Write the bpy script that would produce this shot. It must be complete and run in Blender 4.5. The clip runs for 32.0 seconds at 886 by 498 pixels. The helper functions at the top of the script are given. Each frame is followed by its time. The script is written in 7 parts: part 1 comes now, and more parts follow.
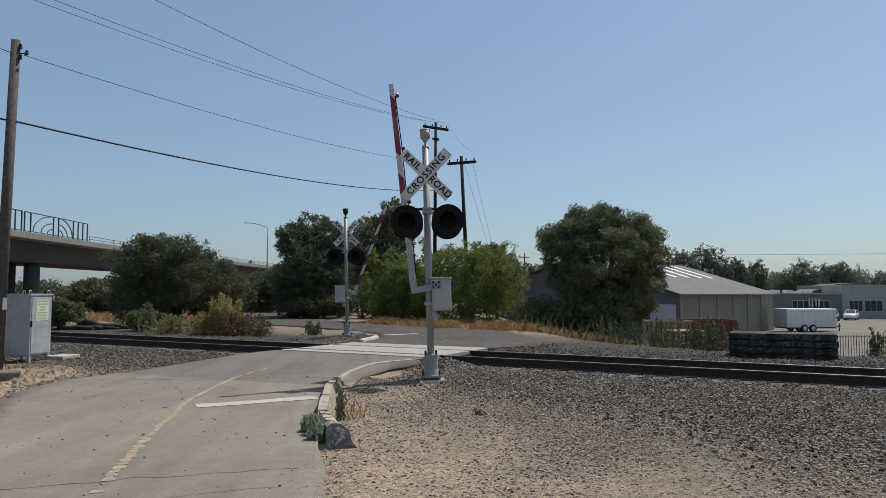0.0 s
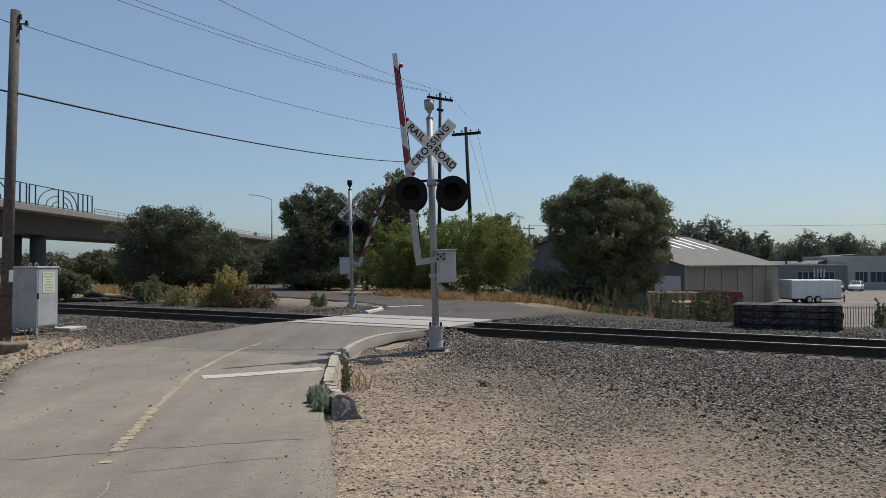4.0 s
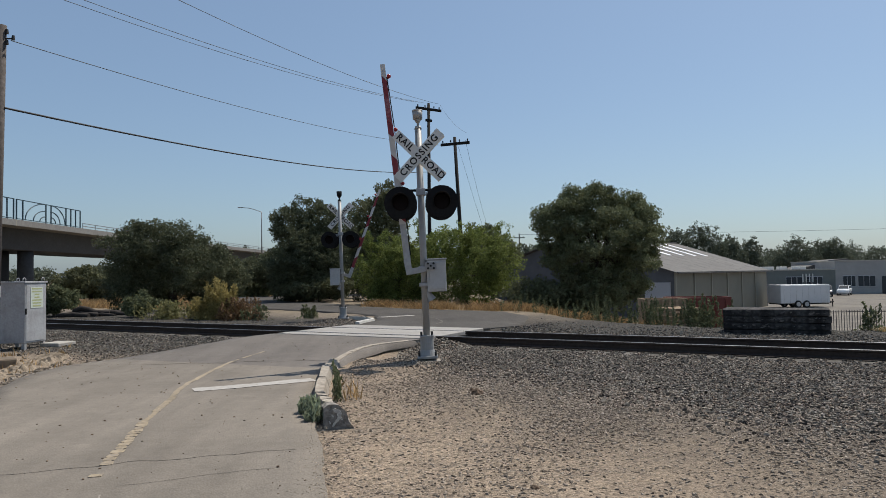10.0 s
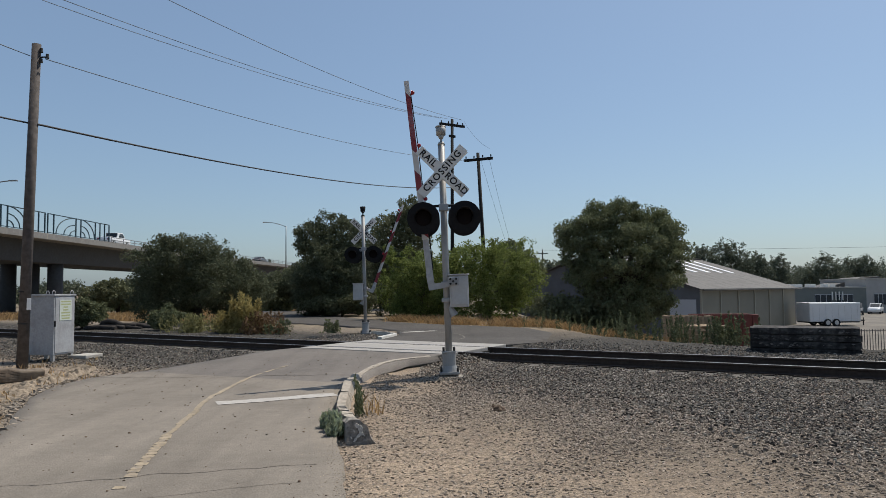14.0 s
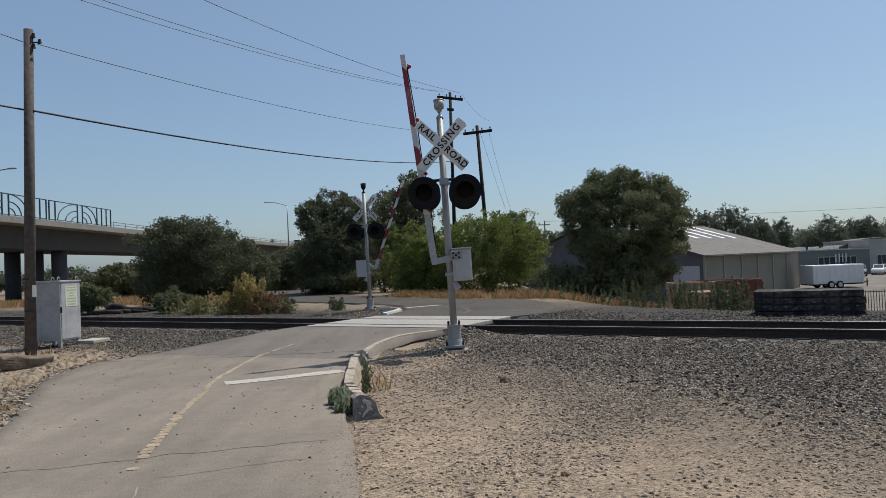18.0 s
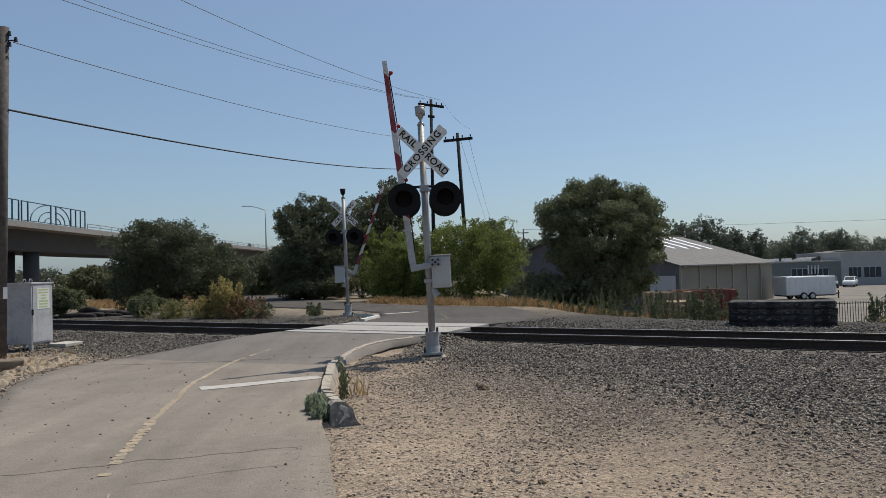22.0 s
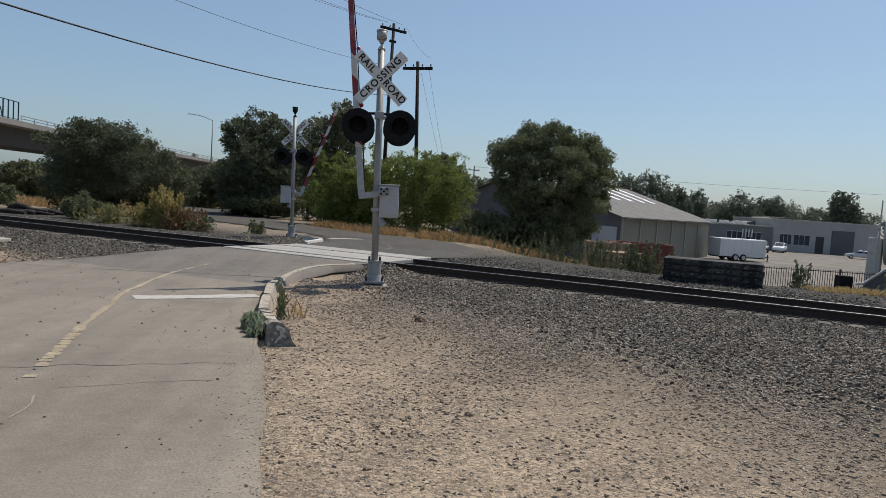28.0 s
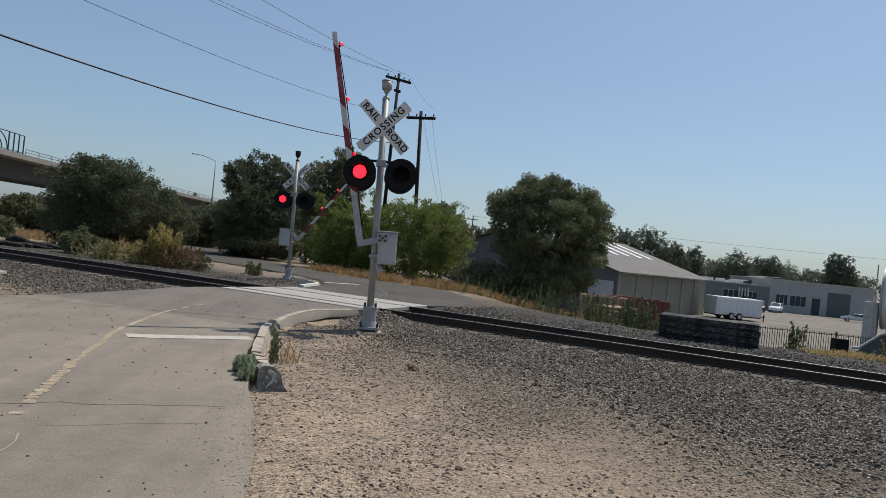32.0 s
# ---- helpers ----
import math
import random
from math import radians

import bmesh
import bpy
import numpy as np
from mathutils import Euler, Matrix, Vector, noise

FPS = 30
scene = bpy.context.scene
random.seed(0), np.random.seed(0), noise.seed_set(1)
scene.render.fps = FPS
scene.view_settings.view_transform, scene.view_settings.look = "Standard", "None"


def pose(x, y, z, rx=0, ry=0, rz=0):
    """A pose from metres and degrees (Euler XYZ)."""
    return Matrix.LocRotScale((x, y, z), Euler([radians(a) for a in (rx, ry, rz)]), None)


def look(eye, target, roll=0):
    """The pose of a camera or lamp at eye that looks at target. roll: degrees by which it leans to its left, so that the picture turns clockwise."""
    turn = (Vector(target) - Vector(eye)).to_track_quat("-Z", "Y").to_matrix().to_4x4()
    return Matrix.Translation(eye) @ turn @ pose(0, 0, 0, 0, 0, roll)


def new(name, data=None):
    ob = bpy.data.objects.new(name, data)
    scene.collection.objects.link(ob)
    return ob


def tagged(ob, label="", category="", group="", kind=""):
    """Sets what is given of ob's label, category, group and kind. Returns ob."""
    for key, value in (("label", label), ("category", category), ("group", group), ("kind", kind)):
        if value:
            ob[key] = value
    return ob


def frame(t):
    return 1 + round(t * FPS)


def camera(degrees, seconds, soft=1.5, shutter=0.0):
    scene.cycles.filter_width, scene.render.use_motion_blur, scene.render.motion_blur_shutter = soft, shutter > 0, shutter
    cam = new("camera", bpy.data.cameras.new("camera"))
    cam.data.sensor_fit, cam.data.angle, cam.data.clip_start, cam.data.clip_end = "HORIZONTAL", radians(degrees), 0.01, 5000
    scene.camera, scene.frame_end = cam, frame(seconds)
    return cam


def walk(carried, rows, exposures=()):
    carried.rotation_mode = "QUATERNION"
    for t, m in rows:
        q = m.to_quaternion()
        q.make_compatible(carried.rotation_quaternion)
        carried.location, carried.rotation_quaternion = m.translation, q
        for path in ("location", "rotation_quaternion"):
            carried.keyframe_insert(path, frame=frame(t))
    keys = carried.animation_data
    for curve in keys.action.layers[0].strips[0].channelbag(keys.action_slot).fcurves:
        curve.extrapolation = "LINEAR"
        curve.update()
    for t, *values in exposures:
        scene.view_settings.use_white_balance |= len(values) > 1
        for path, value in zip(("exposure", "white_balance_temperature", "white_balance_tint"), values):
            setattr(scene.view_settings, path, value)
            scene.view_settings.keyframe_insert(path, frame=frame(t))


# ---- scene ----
cam = camera(64.0, 32.0, soft=0.8)


def aim(x, y, z, yaw, pitch, roll):
    """A hand-held pose: place, then turn to the left, up, and lean."""
    return pose(x, y, z, 0, 0, yaw) @ pose(0, 0, 0, 90 + pitch) @ pose(0, 0, 0, 0, 0, roll)


PATH = [
    (0, -0.000, 0.056, 1.654, -1.34, 3.48, -0.00),
    (0.5, 0.003, 0.066, 1.657, -1.21, 3.00, -0.23),
    (1, 0.000, 0.128, 1.667, -1.38, 3.24, -1.18),
    (1.5, 0.002, 0.088, 1.656, 0.63, 2.98, -1.43),
    (2, 0.004, 0.075, 1.654, 0.84, 2.96, -1.34),
    (2.5, 0.011, 0.054, 1.645, 0.97, 2.97, -1.38),
    (3, 0.005, 0.063, 1.651, -0.34, 2.84, -0.30),
    (3.5, -0.003, 0.098, 1.662, -0.45, 1.12, 0.18),
    (5.5, 0.007, 0.042, 1.640, -3.63, 1.56, -1.68),
    (6, 0.009, 0.034, 1.641, -3.00, 1.42, -1.96),
    (6.5, 0.016, 0.041, 1.636, -3.38, 1.63, -2.15),
    (7, 0.012, 0.054, 1.641, -3.26, 1.55, -2.13),
    (7.5, 0.012, 0.064, 1.639, -2.95, 1.35, -2.21),
    (8, 0.020, 0.046, 1.636, -2.37, 1.46, -1.76),
    (8.5, 0.016, 0.055, 1.635, -1.45, 1.99, -1.49),
    (9, 0.006, 0.049, 1.634, -1.78, 1.29, -0.44),
    (9.5, 0.009, 0.050, 1.642, -2.00, 1.72, -0.93),
    (10, 0.010, 0.059, 1.638, -1.74, 2.01, -0.88),
    (10.5, 0.014, 0.062, 1.637, -0.84, 2.18, -0.68),
    (11, 0.012, 0.059, 1.638, -0.32, 3.08, -0.47),
    (11.5, 0.011, 0.048, 1.641, -0.43, 3.19, -0.45),
    (12, 0.011, 0.048, 1.637, -0.32, 3.15, -0.60),
    (12.5, 0.011, 0.054, 1.643, -0.03, 3.18, -0.93),
    (13, 0.014, 0.046, 1.638, 0.08, 3.34, -0.79),
    (13.5, 0.015, 0.053, 1.641, 0.07, 3.30, -0.68),
    (14, 0.016, 0.055, 1.641, 0.10, 3.27, -0.51),
    (14.5, 0.018, 0.051, 1.635, 0.73, 3.31, -0.92),
    (16.5, 0.013, 0.063, 1.637, 0.03, 2.46, -2.04),
    (17, 0.014, 0.068, 1.640, 0.02, 1.96, -1.78),
    (17.5, 0.013, 0.066, 1.637, -0.02, 1.71, -2.00),
    (18, 0.019, 0.060, 1.638, 0.34, 1.21, -2.31),
    (18.5, 0.019, 0.064, 1.636, 0.27, 1.59, -2.18),
    (19, 0.017, 0.067, 1.637, -0.47, 1.62, -2.01),
    (19.5, 0.021, 0.059, 1.638, -0.67, 1.80, -2.06),
    (20, 0.016, 0.064, 1.638, -0.74, 1.59, -1.95),
    (20.5, 0.011, 0.065, 1.642, -0.95, 1.89, -1.65),
    (21, 0.016, 0.052, 1.643, -1.42, 1.94, -1.67),
    (21.5, 0.013, 0.047, 1.637, -1.61, 2.04, -1.51),
    (22, 0.007, 0.057, 1.639, -1.40, 1.70, -1.57),
    (22.5, 0.005, 0.057, 1.644, -1.41, 1.66, -1.67),
    (23, 0.010, 0.059, 1.638, -1.50, 1.63, -1.66),
    (23.5, 0.008, 0.051, 1.639, -1.66, 1.69, -1.64),
    (24, 0.011, 0.065, 1.642, -1.40, 1.23, -1.91),
    (24.5, 0.013, 0.053, 1.645, -1.42, 1.37, -1.84),
    (26.5, 0.003, 0.036, 1.642, -1.81, 2.55, -0.74),
    (27, 0.003, 0.018, 1.645, -1.07, 2.16, 3.75),
    (27.5, 0.010, 0.044, 1.644, -3.88, -3.09, 3.18),
    (28, -0.002, 0.048, 1.652, -5.83, -3.70, 3.85),
    (28.5, -0.008, 0.025, 1.656, -7.82, -2.18, 6.08),
    (29, -0.014, 0.079, 1.648, -6.46, -2.45, 4.99),
    (29.5, -0.002, 0.044, 1.651, -4.62, -1.06, 4.41),
    (30, -0.002, 0.049, 1.649, -4.15, -1.17, 3.86),
    (30.5, 0.006, 0.026, 1.647, -3.56, -0.13, 4.86),
    (31, 0.003, 0.013, 1.640, -3.00, -0.09, 5.88),
    (31.5, -0.000, 0.024, 1.656, -2.73, -1.10, 6.03),
    (32, -0.006, 0.038, 1.670, -5.74, 0.17, 5.94),
]
walk(cam, [(t, aim(*row)) for t, *row in PATH])

# ---- light ----
SUN = Vector((0.452, 0.391, 1.0)).normalized()
world = bpy.data.worlds.new("sky")
scene.world = world
world.use_nodes = True
wn = world.node_tree.nodes
sky = wn.new("ShaderNodeTexSky")
sky.sky_type, sky.sun_disc = "NISHITA", False
sky.sun_elevation, sky.sun_rotation = math.asin(SUN.z), math.atan2(SUN.x, SUN.y)
sky.air_density, sky.dust_density, sky.ozone_density = 1.0, 1.3, 1.7
# a clear blue cast, then thin summer haze that evens out the sky
blue = wn.new("ShaderNodeMixRGB")
blue.blend_type, blue.inputs[0].default_value, blue.inputs[2].default_value = "MULTIPLY", 1.0, (1.01, 1.13, 1.21, 1)
world.node_tree.links.new(sky.outputs[0], blue.inputs[1])
haze = wn.new("ShaderNodeMixRGB")
haze.inputs[0].default_value, haze.inputs[2].default_value = 0.28, (4.3, 5.75, 7.6, 1)
world.node_tree.links.new(blue.outputs[0], haze.inputs[1])
world.node_tree.links.new(haze.outputs[0], wn["Background"].inputs[0])
wn["Background"].inputs[1].default_value = 0.0845
sun = new("sun", bpy.data.lights.new("sun", "SUN"))
sun.data.energy, sun.data.angle, sun.data.color = 4.75, radians(0.55), (1.0, 0.925, 0.82)
sun.matrix_world = look(SUN * 100, (0, 0, 0))
scene.view_settings.exposure = 0.0

# ---- materials ----


def material(name, color, rough=0.8, metal=0.0, grain=0.0, scale=20.0, stain=0.0, stain_scale=1.5, stain_color=None, bump=0.0, vary=0.0, spec=0.4):
    """A surface with fine grain, broad stains, relief and a spread from piece to piece."""
    m = bpy.data.materials.new(name)
    m.use_nodes = True
    n, l = m.node_tree.nodes, m.node_tree.links
    b = n["Principled BSDF"]
    b.inputs["Roughness"].default_value, b.inputs["Metallic"].default_value = rough, metal
    b.inputs["Specular IOR Level"].default_value = spec
    co = n.new("ShaderNodeTexCoord").outputs["Object"]
    out = None
    base = n.new("ShaderNodeRGB")
    base.outputs[0].default_value = (*color, 1)
    out = base.outputs[0]
    fine = n.new("ShaderNodeTexNoise")
    fine.inputs["Scale"].default_value, fine.inputs["Detail"].default_value = scale, 6
    l.new(co, fine.inputs["Vector"])
    if grain:
        r = n.new("ShaderNodeMapRange")
        r.inputs["From Min"].default_value, r.inputs["From Max"].default_value = 0.3, 0.7
        r.inputs["To Min"].default_value, r.inputs["To Max"].default_value = 1 - grain, 1 + grain
        l.new(fine.outputs["Fac"], r.inputs["Value"])
        mul = n.new("ShaderNodeVectorMath")
        mul.operation = "SCALE"
        l.new(out, mul.inputs[0]), l.new(r.outputs[0], mul.inputs["Scale"])
        out = mul.outputs[0]
    if stain:
        broad = n.new("ShaderNodeTexNoise")
        broad.inputs["Scale"].default_value, broad.inputs["Detail"].default_value = stain_scale, 8
        broad.inputs["Roughness"].default_value = 0.65
        l.new(co, broad.inputs["Vector"])
        r = n.new("ShaderNodeMapRange")
        r.inputs["From Min"].default_value, r.inputs["From Max"].default_value = 0.45, 0.7
        r.inputs["To Max"].default_value = stain
        l.new(broad.outputs["Fac"], r.inputs["Value"])
        mix = n.new("ShaderNodeMixRGB")
        mix.inputs[2].default_value = (*(stain_color or [c * 0.5 for c in color]), 1)
        l.new(r.outputs[0], mix.inputs[0]), l.new(out, mix.inputs[1])
        out = mix.outputs[0]
    if vary:
        info = n.new("ShaderNodeObjectInfo")
        geo = n.new("ShaderNodeNewGeometry")
        add = n.new("ShaderNodeMath")
        l.new(info.outputs["Random"], add.inputs[0]), l.new(geo.outputs["Random Per Island"], add.inputs[1])
        fr = n.new("ShaderNodeMath")
        fr.operation = "FRACT"
        l.new(add.outputs[0], fr.inputs[0])
        r = n.new("ShaderNodeMapRange")
        r.inputs["To Min"].default_value, r.inputs["To Max"].default_value = 1 - vary, 1 + vary
        l.new(fr.outputs[0], r.inputs["Value"])
        mul = n.new("ShaderNodeVectorMath")
        mul.operation = "SCALE"
        l.new(out, mul.inputs[0]), l.new(r.outputs[0], mul.inputs["Scale"])
        out = mul.outputs[0]
    l.new(out, b.inputs["Base Color"])
    if bump:
        bp = n.new("ShaderNodeBump")
        bp.inputs["Strength"].default_value, bp.inputs["Distance"].default_value = bump, 0.02
        l.new(fine.outputs["Fac"], bp.inputs["Height"]), l.new(bp.outputs[0], b.inputs["Normal"])
    return m


def glow(name, color, strength):
    m = material(name, color, 0.3)
    b = m.node_tree.nodes["Principled BSDF"]
    b.inputs["Emission Color"].default_value, b.inputs["Emission Strength"].default_value = (*color, 1), strength
    return m


def leaf_material(name, color, vary=0.28, through_light=0.24):
    """Thin leaves: some light comes through them, and each differs a little."""
    m = bpy.data.materials.new(name)
    m.use_nodes = True
    n, l = m.node_tree.nodes, m.node_tree.links
    b = n["Principled BSDF"]
    b.inputs["Roughness"].default_value = 0.8
    b.inputs["Specular IOR Level"].default_value = 0.12
    geo = n.new("ShaderNodeNewGeometry")
    ramp = n.new("ShaderNodeMapRange")
    ramp.inputs["To Min"].default_value, ramp.inputs["To Max"].default_value = 1 - vary, 1 + vary
    l.new(geo.outputs["Random Per Island"], ramp.inputs["Value"])
    broad = n.new("ShaderNodeTexNoise")
    broad.inputs["Scale"].default_value = 0.9
    l.new(n.new("ShaderNodeTexCoord").outputs["Object"], broad.inputs["Vector"])
    hue = n.new("ShaderNodeMixRGB")
    hue.inputs[1].default_value = (*color, 1)
    hue.inputs[2].default_value = (color[0] * 1.12, color[1] * 1.1, color[2] * 0.9, 1)
    l.new(broad.outputs["Fac"], hue.inputs[0])
    mul = n.new("ShaderNodeVectorMath")
    mul.operation = "SCALE"
    l.new(hue.outputs[0], mul.inputs[0]), l.new(ramp.outputs[0], mul.inputs["Scale"])
    l.new(mul.outputs[0], b.inputs["Base Color"])
    tr = n.new("ShaderNodeBsdfTranslucent")
    l.new(mul.outputs[0], tr.inputs["Color"])
    mx = n.new("ShaderNodeMixShader")
    mx.inputs[0].default_value = through_light
    l.new(b.outputs[0], mx.inputs[1]), l.new(tr.outputs[0], mx.inputs[2])
    l.new(mx.outputs[0], n["Material Output"].inputs["Surface"])
    return m


# the track's frame: s along it, n across it, away from the walker
TU, TN = Vector((0.863, -0.505, 0)), Vector((0.505, 0.863, 0))
RAIL_NEAR, RAIL_FAR, RAIL_TOP = 14.30, 15.80, 0.22


def on_track(s, n, z=0.0):
    return TU * s + TN * n + Vector((0, 0, z))


def ground_material():
    """Tan dirt by the road, grey ballast along the track, dry grass and earth farther off, a pale lot behind the fence."""
    m = bpy.data.materials.new("ground")
    m.use_nodes = True
    nd, l = m.node_tree.nodes, m.node_tree.links
    b = nd["Principled BSDF"]
    b.inputs["Roughness"].default_value, b.inputs["Specular IOR Level"].default_value = 0.95, 0.15
    pos = nd.new("ShaderNodeNewGeometry").outputs["Position"]

    def noise_of(scale, detail=8, rough=0.6):
        t = nd.new("ShaderNodeTexNoise")
        t.inputs["Scale"].default_value, t.inputs["Detail"].default_value, t.inputs["Roughness"].default_value = scale, detail, rough
        l.new(pos, t.inputs["Vector"])
        return t.outputs["Fac"]

    def mathn(op, a, b_, clamp=False):
        t = nd.new("ShaderNodeMath")
        t.operation, t.use_clamp = op, clamp
        for i, v in enumerate((a, b_)):
            if isinstance(v, (int, float)):
                t.inputs[i].default_value = v
            else:
                l.new(v, t.inputs[i])
        return t.outputs[0]

    def step(v, lo, hi):
        t = nd.new("ShaderNodeMapRange")
        t.interpolation_type = "SMOOTHSTEP"
        t.inputs["From Min"].default_value, t.inputs["From Max"].default_value = lo, hi
        l.new(v, t.inputs["Value"])
        return t.outputs[0]

    def dot(vec):
        t = nd.new("ShaderNodeVectorMath")
        t.operation = "DOT_PRODUCT"
        l.new(pos, t.inputs[0])
        t.inputs[1].default_value = vec
        return t.outputs["Value"]

    def mix(f, a, b_):
        t = nd.new("ShaderNodeMixRGB")
        l.new(f, t.inputs[0])
        for i, v in ((1, a), (2, b_)):
            if isinstance(v, tuple):
                t.inputs[i].default_value = (*v, 1)
            else:
                l.new(v, t.inputs[i])
        return t.outputs[0]

    n_, s_ = dot(TN), dot(TU)
    big, mid, fine, grit = noise_of(0.35), noise_of(1.7), noise_of(22, 10, 0.75), noise_of(60, 4, 0.8)
    dirt = mix(step(mid, 0.35, 0.65), (0.300, 0.236, 0.172), (0.228, 0.180, 0.135))
    def cells(scale):
        """Grains: a value a cell, and the distance to its middle."""
        t = nd.new("ShaderNodeTexVoronoi")
        t.inputs["Scale"].default_value = scale
        l.new(pos, t.inputs["Vector"])
        sep = nd.new("ShaderNodeSeparateColor")
        l.new(t.outputs["Color"], sep.inputs[0])
        return sep.outputs[0], t.outputs["Distance"]

    def speckle(color, value, lo, hi):
        r = nd.new("ShaderNodeMapRange")
        r.inputs["To Min"].default_value, r.inputs["To Max"].default_value = lo, hi
        l.new(value, r.inputs["Value"])
        t = nd.new("ShaderNodeVectorMath")
        t.operation = "SCALE"
        l.new(color, t.inputs[0]), l.new(r.outputs[0], t.inputs["Scale"])
        return t.outputs[0]

    over = step(n_, 16.6, 17.6)
    dirt = mix(mathn("MULTIPLY", over, 0.85), dirt, mix(step(mid, 0.35, 0.65), (0.185, 0.157, 0.125), (0.130, 0.112, 0.092)))
    grain_a, dist_a = cells(46.0)
    grain_b, dist_b = cells(27.0)
    dirt = mix(step(fine, 0.50, 0.70), dirt, (0.105, 0.094, 0.083))
    # base under the stones kept dark: shade in their gaps is put into the colour
    gravel = mix(step(grit, 0.35, 0.7), (0.022, 0.021, 0.019), (0.075, 0.070, 0.062))
    dirt = speckle(dirt, grain_a, 0.55, 1.4)
    gravel = speckle(gravel, grain_b, 0.3, 1.8)
    wobble = mathn("MULTIPLY", mathn("SUBTRACT", big, 0.5), 3.5)
    off = mathn("SUBTRACT", n_, 15.05)
    away = mathn("MAXIMUM", mathn("MULTIPLY", off, -1.0), mathn("MULTIPLY", off, mathn("SUBTRACT", 0.75, mathn("MULTIPLY", step(s_, -15.0, -9.5), 0.58))))
    near_track = mathn("ADD", away, mathn("MULTIPLY", wobble, 0.45))
    # the gravel spreads wider along the track, away from the road
    spread = mathn("MAXIMUM", mathn("MINIMUM", mathn("ADD", mathn("MULTIPLY", s_, 0.55), 6.3), 6.9), mathn("ADD", mathn("MULTIPLY", step(s_, -11.0, -13.0), 3.6), 1.6))
    beyond = mathn("SUBTRACT", near_track, spread)
    fade = step(beyond, 1.3, -1.2)
    mixed = mathn("MULTIPLY", step(beyond, 5.2, 0.6), step(s_, -7.5, -3.5))
    out = mix(mathn("MULTIPLY", mixed, 0.8), dirt, speckle(mix(step(grit, 0.35, 0.7), (0.075, 0.064, 0.054), (0.135, 0.114, 0.092)), grain_b, 0.5, 1.5))
    out = mix(mathn("MULTIPLY", fade, 0.95), out, gravel)
    far = step(mathn("SUBTRACT", mathn("ADD", n_, wobble), mathn("MULTIPLY", step(s_, -12.0, -8.0), 5.0)), 22.5, 26.0)
    weeds = mix(step(mid, 0.4, 0.6), (0.155, 0.128, 0.096), (0.225, 0.185, 0.135))
    out = mix(far, out, weeds)
    lot = mathn("MULTIPLY", step(dot((1, 0, 0)), 9.0, 13.0), step(n_, 27.0, 31.0))
    out = mix(lot, out, mix(step(big, 0.4, 0.6), (0.20, 0.182, 0.157), (0.15, 0.139, 0.124)))
    l.new(out, b.inputs["Base Color"])
    bp = nd.new("ShaderNodeBump")
    bp.inputs["Strength"].default_value, bp.inputs["Distance"].default_value = 0.55, 0.015
    l.new(mathn("SUBTRACT", mathn("MULTIPLY", fine, 0.8), mathn("ADD", dist_a, dist_b)), bp.inputs["Height"]), l.new(bp.outputs[0], b.inputs["Normal"])
    return m


def stone_material(name, shades):
    """Loose stones of several colours, one to a stone."""
    m = material(name, shades[0], 0.9, spec=0.25)
    n, l = m.node_tree.nodes, m.node_tree.links
    ramp = n.new("ShaderNodeValToRGB")
    ramp.color_ramp.interpolation = "CONSTANT"
    e = ramp.color_ramp.elements
    while len(e) < len(shades):
        e.new(0.5)
    for i, c in enumerate(shades):
        e[i].position = i / len(shades)
        e[i].color = (*c, 1)
    l.new(n.new("ShaderNodeNewGeometry").outputs["Random Per Island"], ramp.inputs[0])
    l.new(ramp.outputs[0], n["Principled BSDF"].inputs["Base Color"])
    return m


def road_material(name, color, patch):
    """Old sun-bleached paving: worn patches, wheel marks and fine aggregate."""
    m = material(name, color, 0.9, grain=0.18, scale=55, stain=0.8, stain_scale=0.55, stain_color=patch, bump=0.35, spec=0.2)
    # long faint tyre streaks and broad tonal drifts
    n, l = m.node_tree.nodes, m.node_tree.links
    b = n["Principled BSDF"]
    out = b.inputs["Base Color"].links[0].from_socket
    pos = n.new("ShaderNodeNewGeometry").outputs["Position"]
    for scale, lo, hi in (((3.2, 0.22, 1), 0.89, 1.07), ((0.45, 0.30, 1), 0.89, 1.08), ((6.0, 9.0, 1), 0.94, 1.06)):
        mp = n.new("ShaderNodeMapping")
        mp.inputs["Scale"].default_value, mp.inputs["Rotation"].default_value = scale, (0, 0, radians(14))
        l.new(pos, mp.inputs[0])
        t = n.new("ShaderNodeTexNoise")
        t.inputs["Scale"].default_value, t.inputs["Detail"].default_value = 1.0, 5
        l.new(mp.outputs[0], t.inputs["Vector"])
        r = n.new("ShaderNodeMapRange")
        r.inputs["From Min"].default_value, r.inputs["From Max"].default_value = 0.3, 0.7
        r.inputs["To Min"].default_value, r.inputs["To Max"].default_value = lo, hi
        l.new(t.outputs["Fac"], r.inputs["Value"])
        s = n.new("ShaderNodeVectorMath")
        s.operation = "SCALE"
        l.new(out, s.inputs[0]), l.new(r.outputs[0], s.inputs["Scale"])
        out = s.outputs[0]
    l.new(out, b.inputs["Base Color"])
    return m


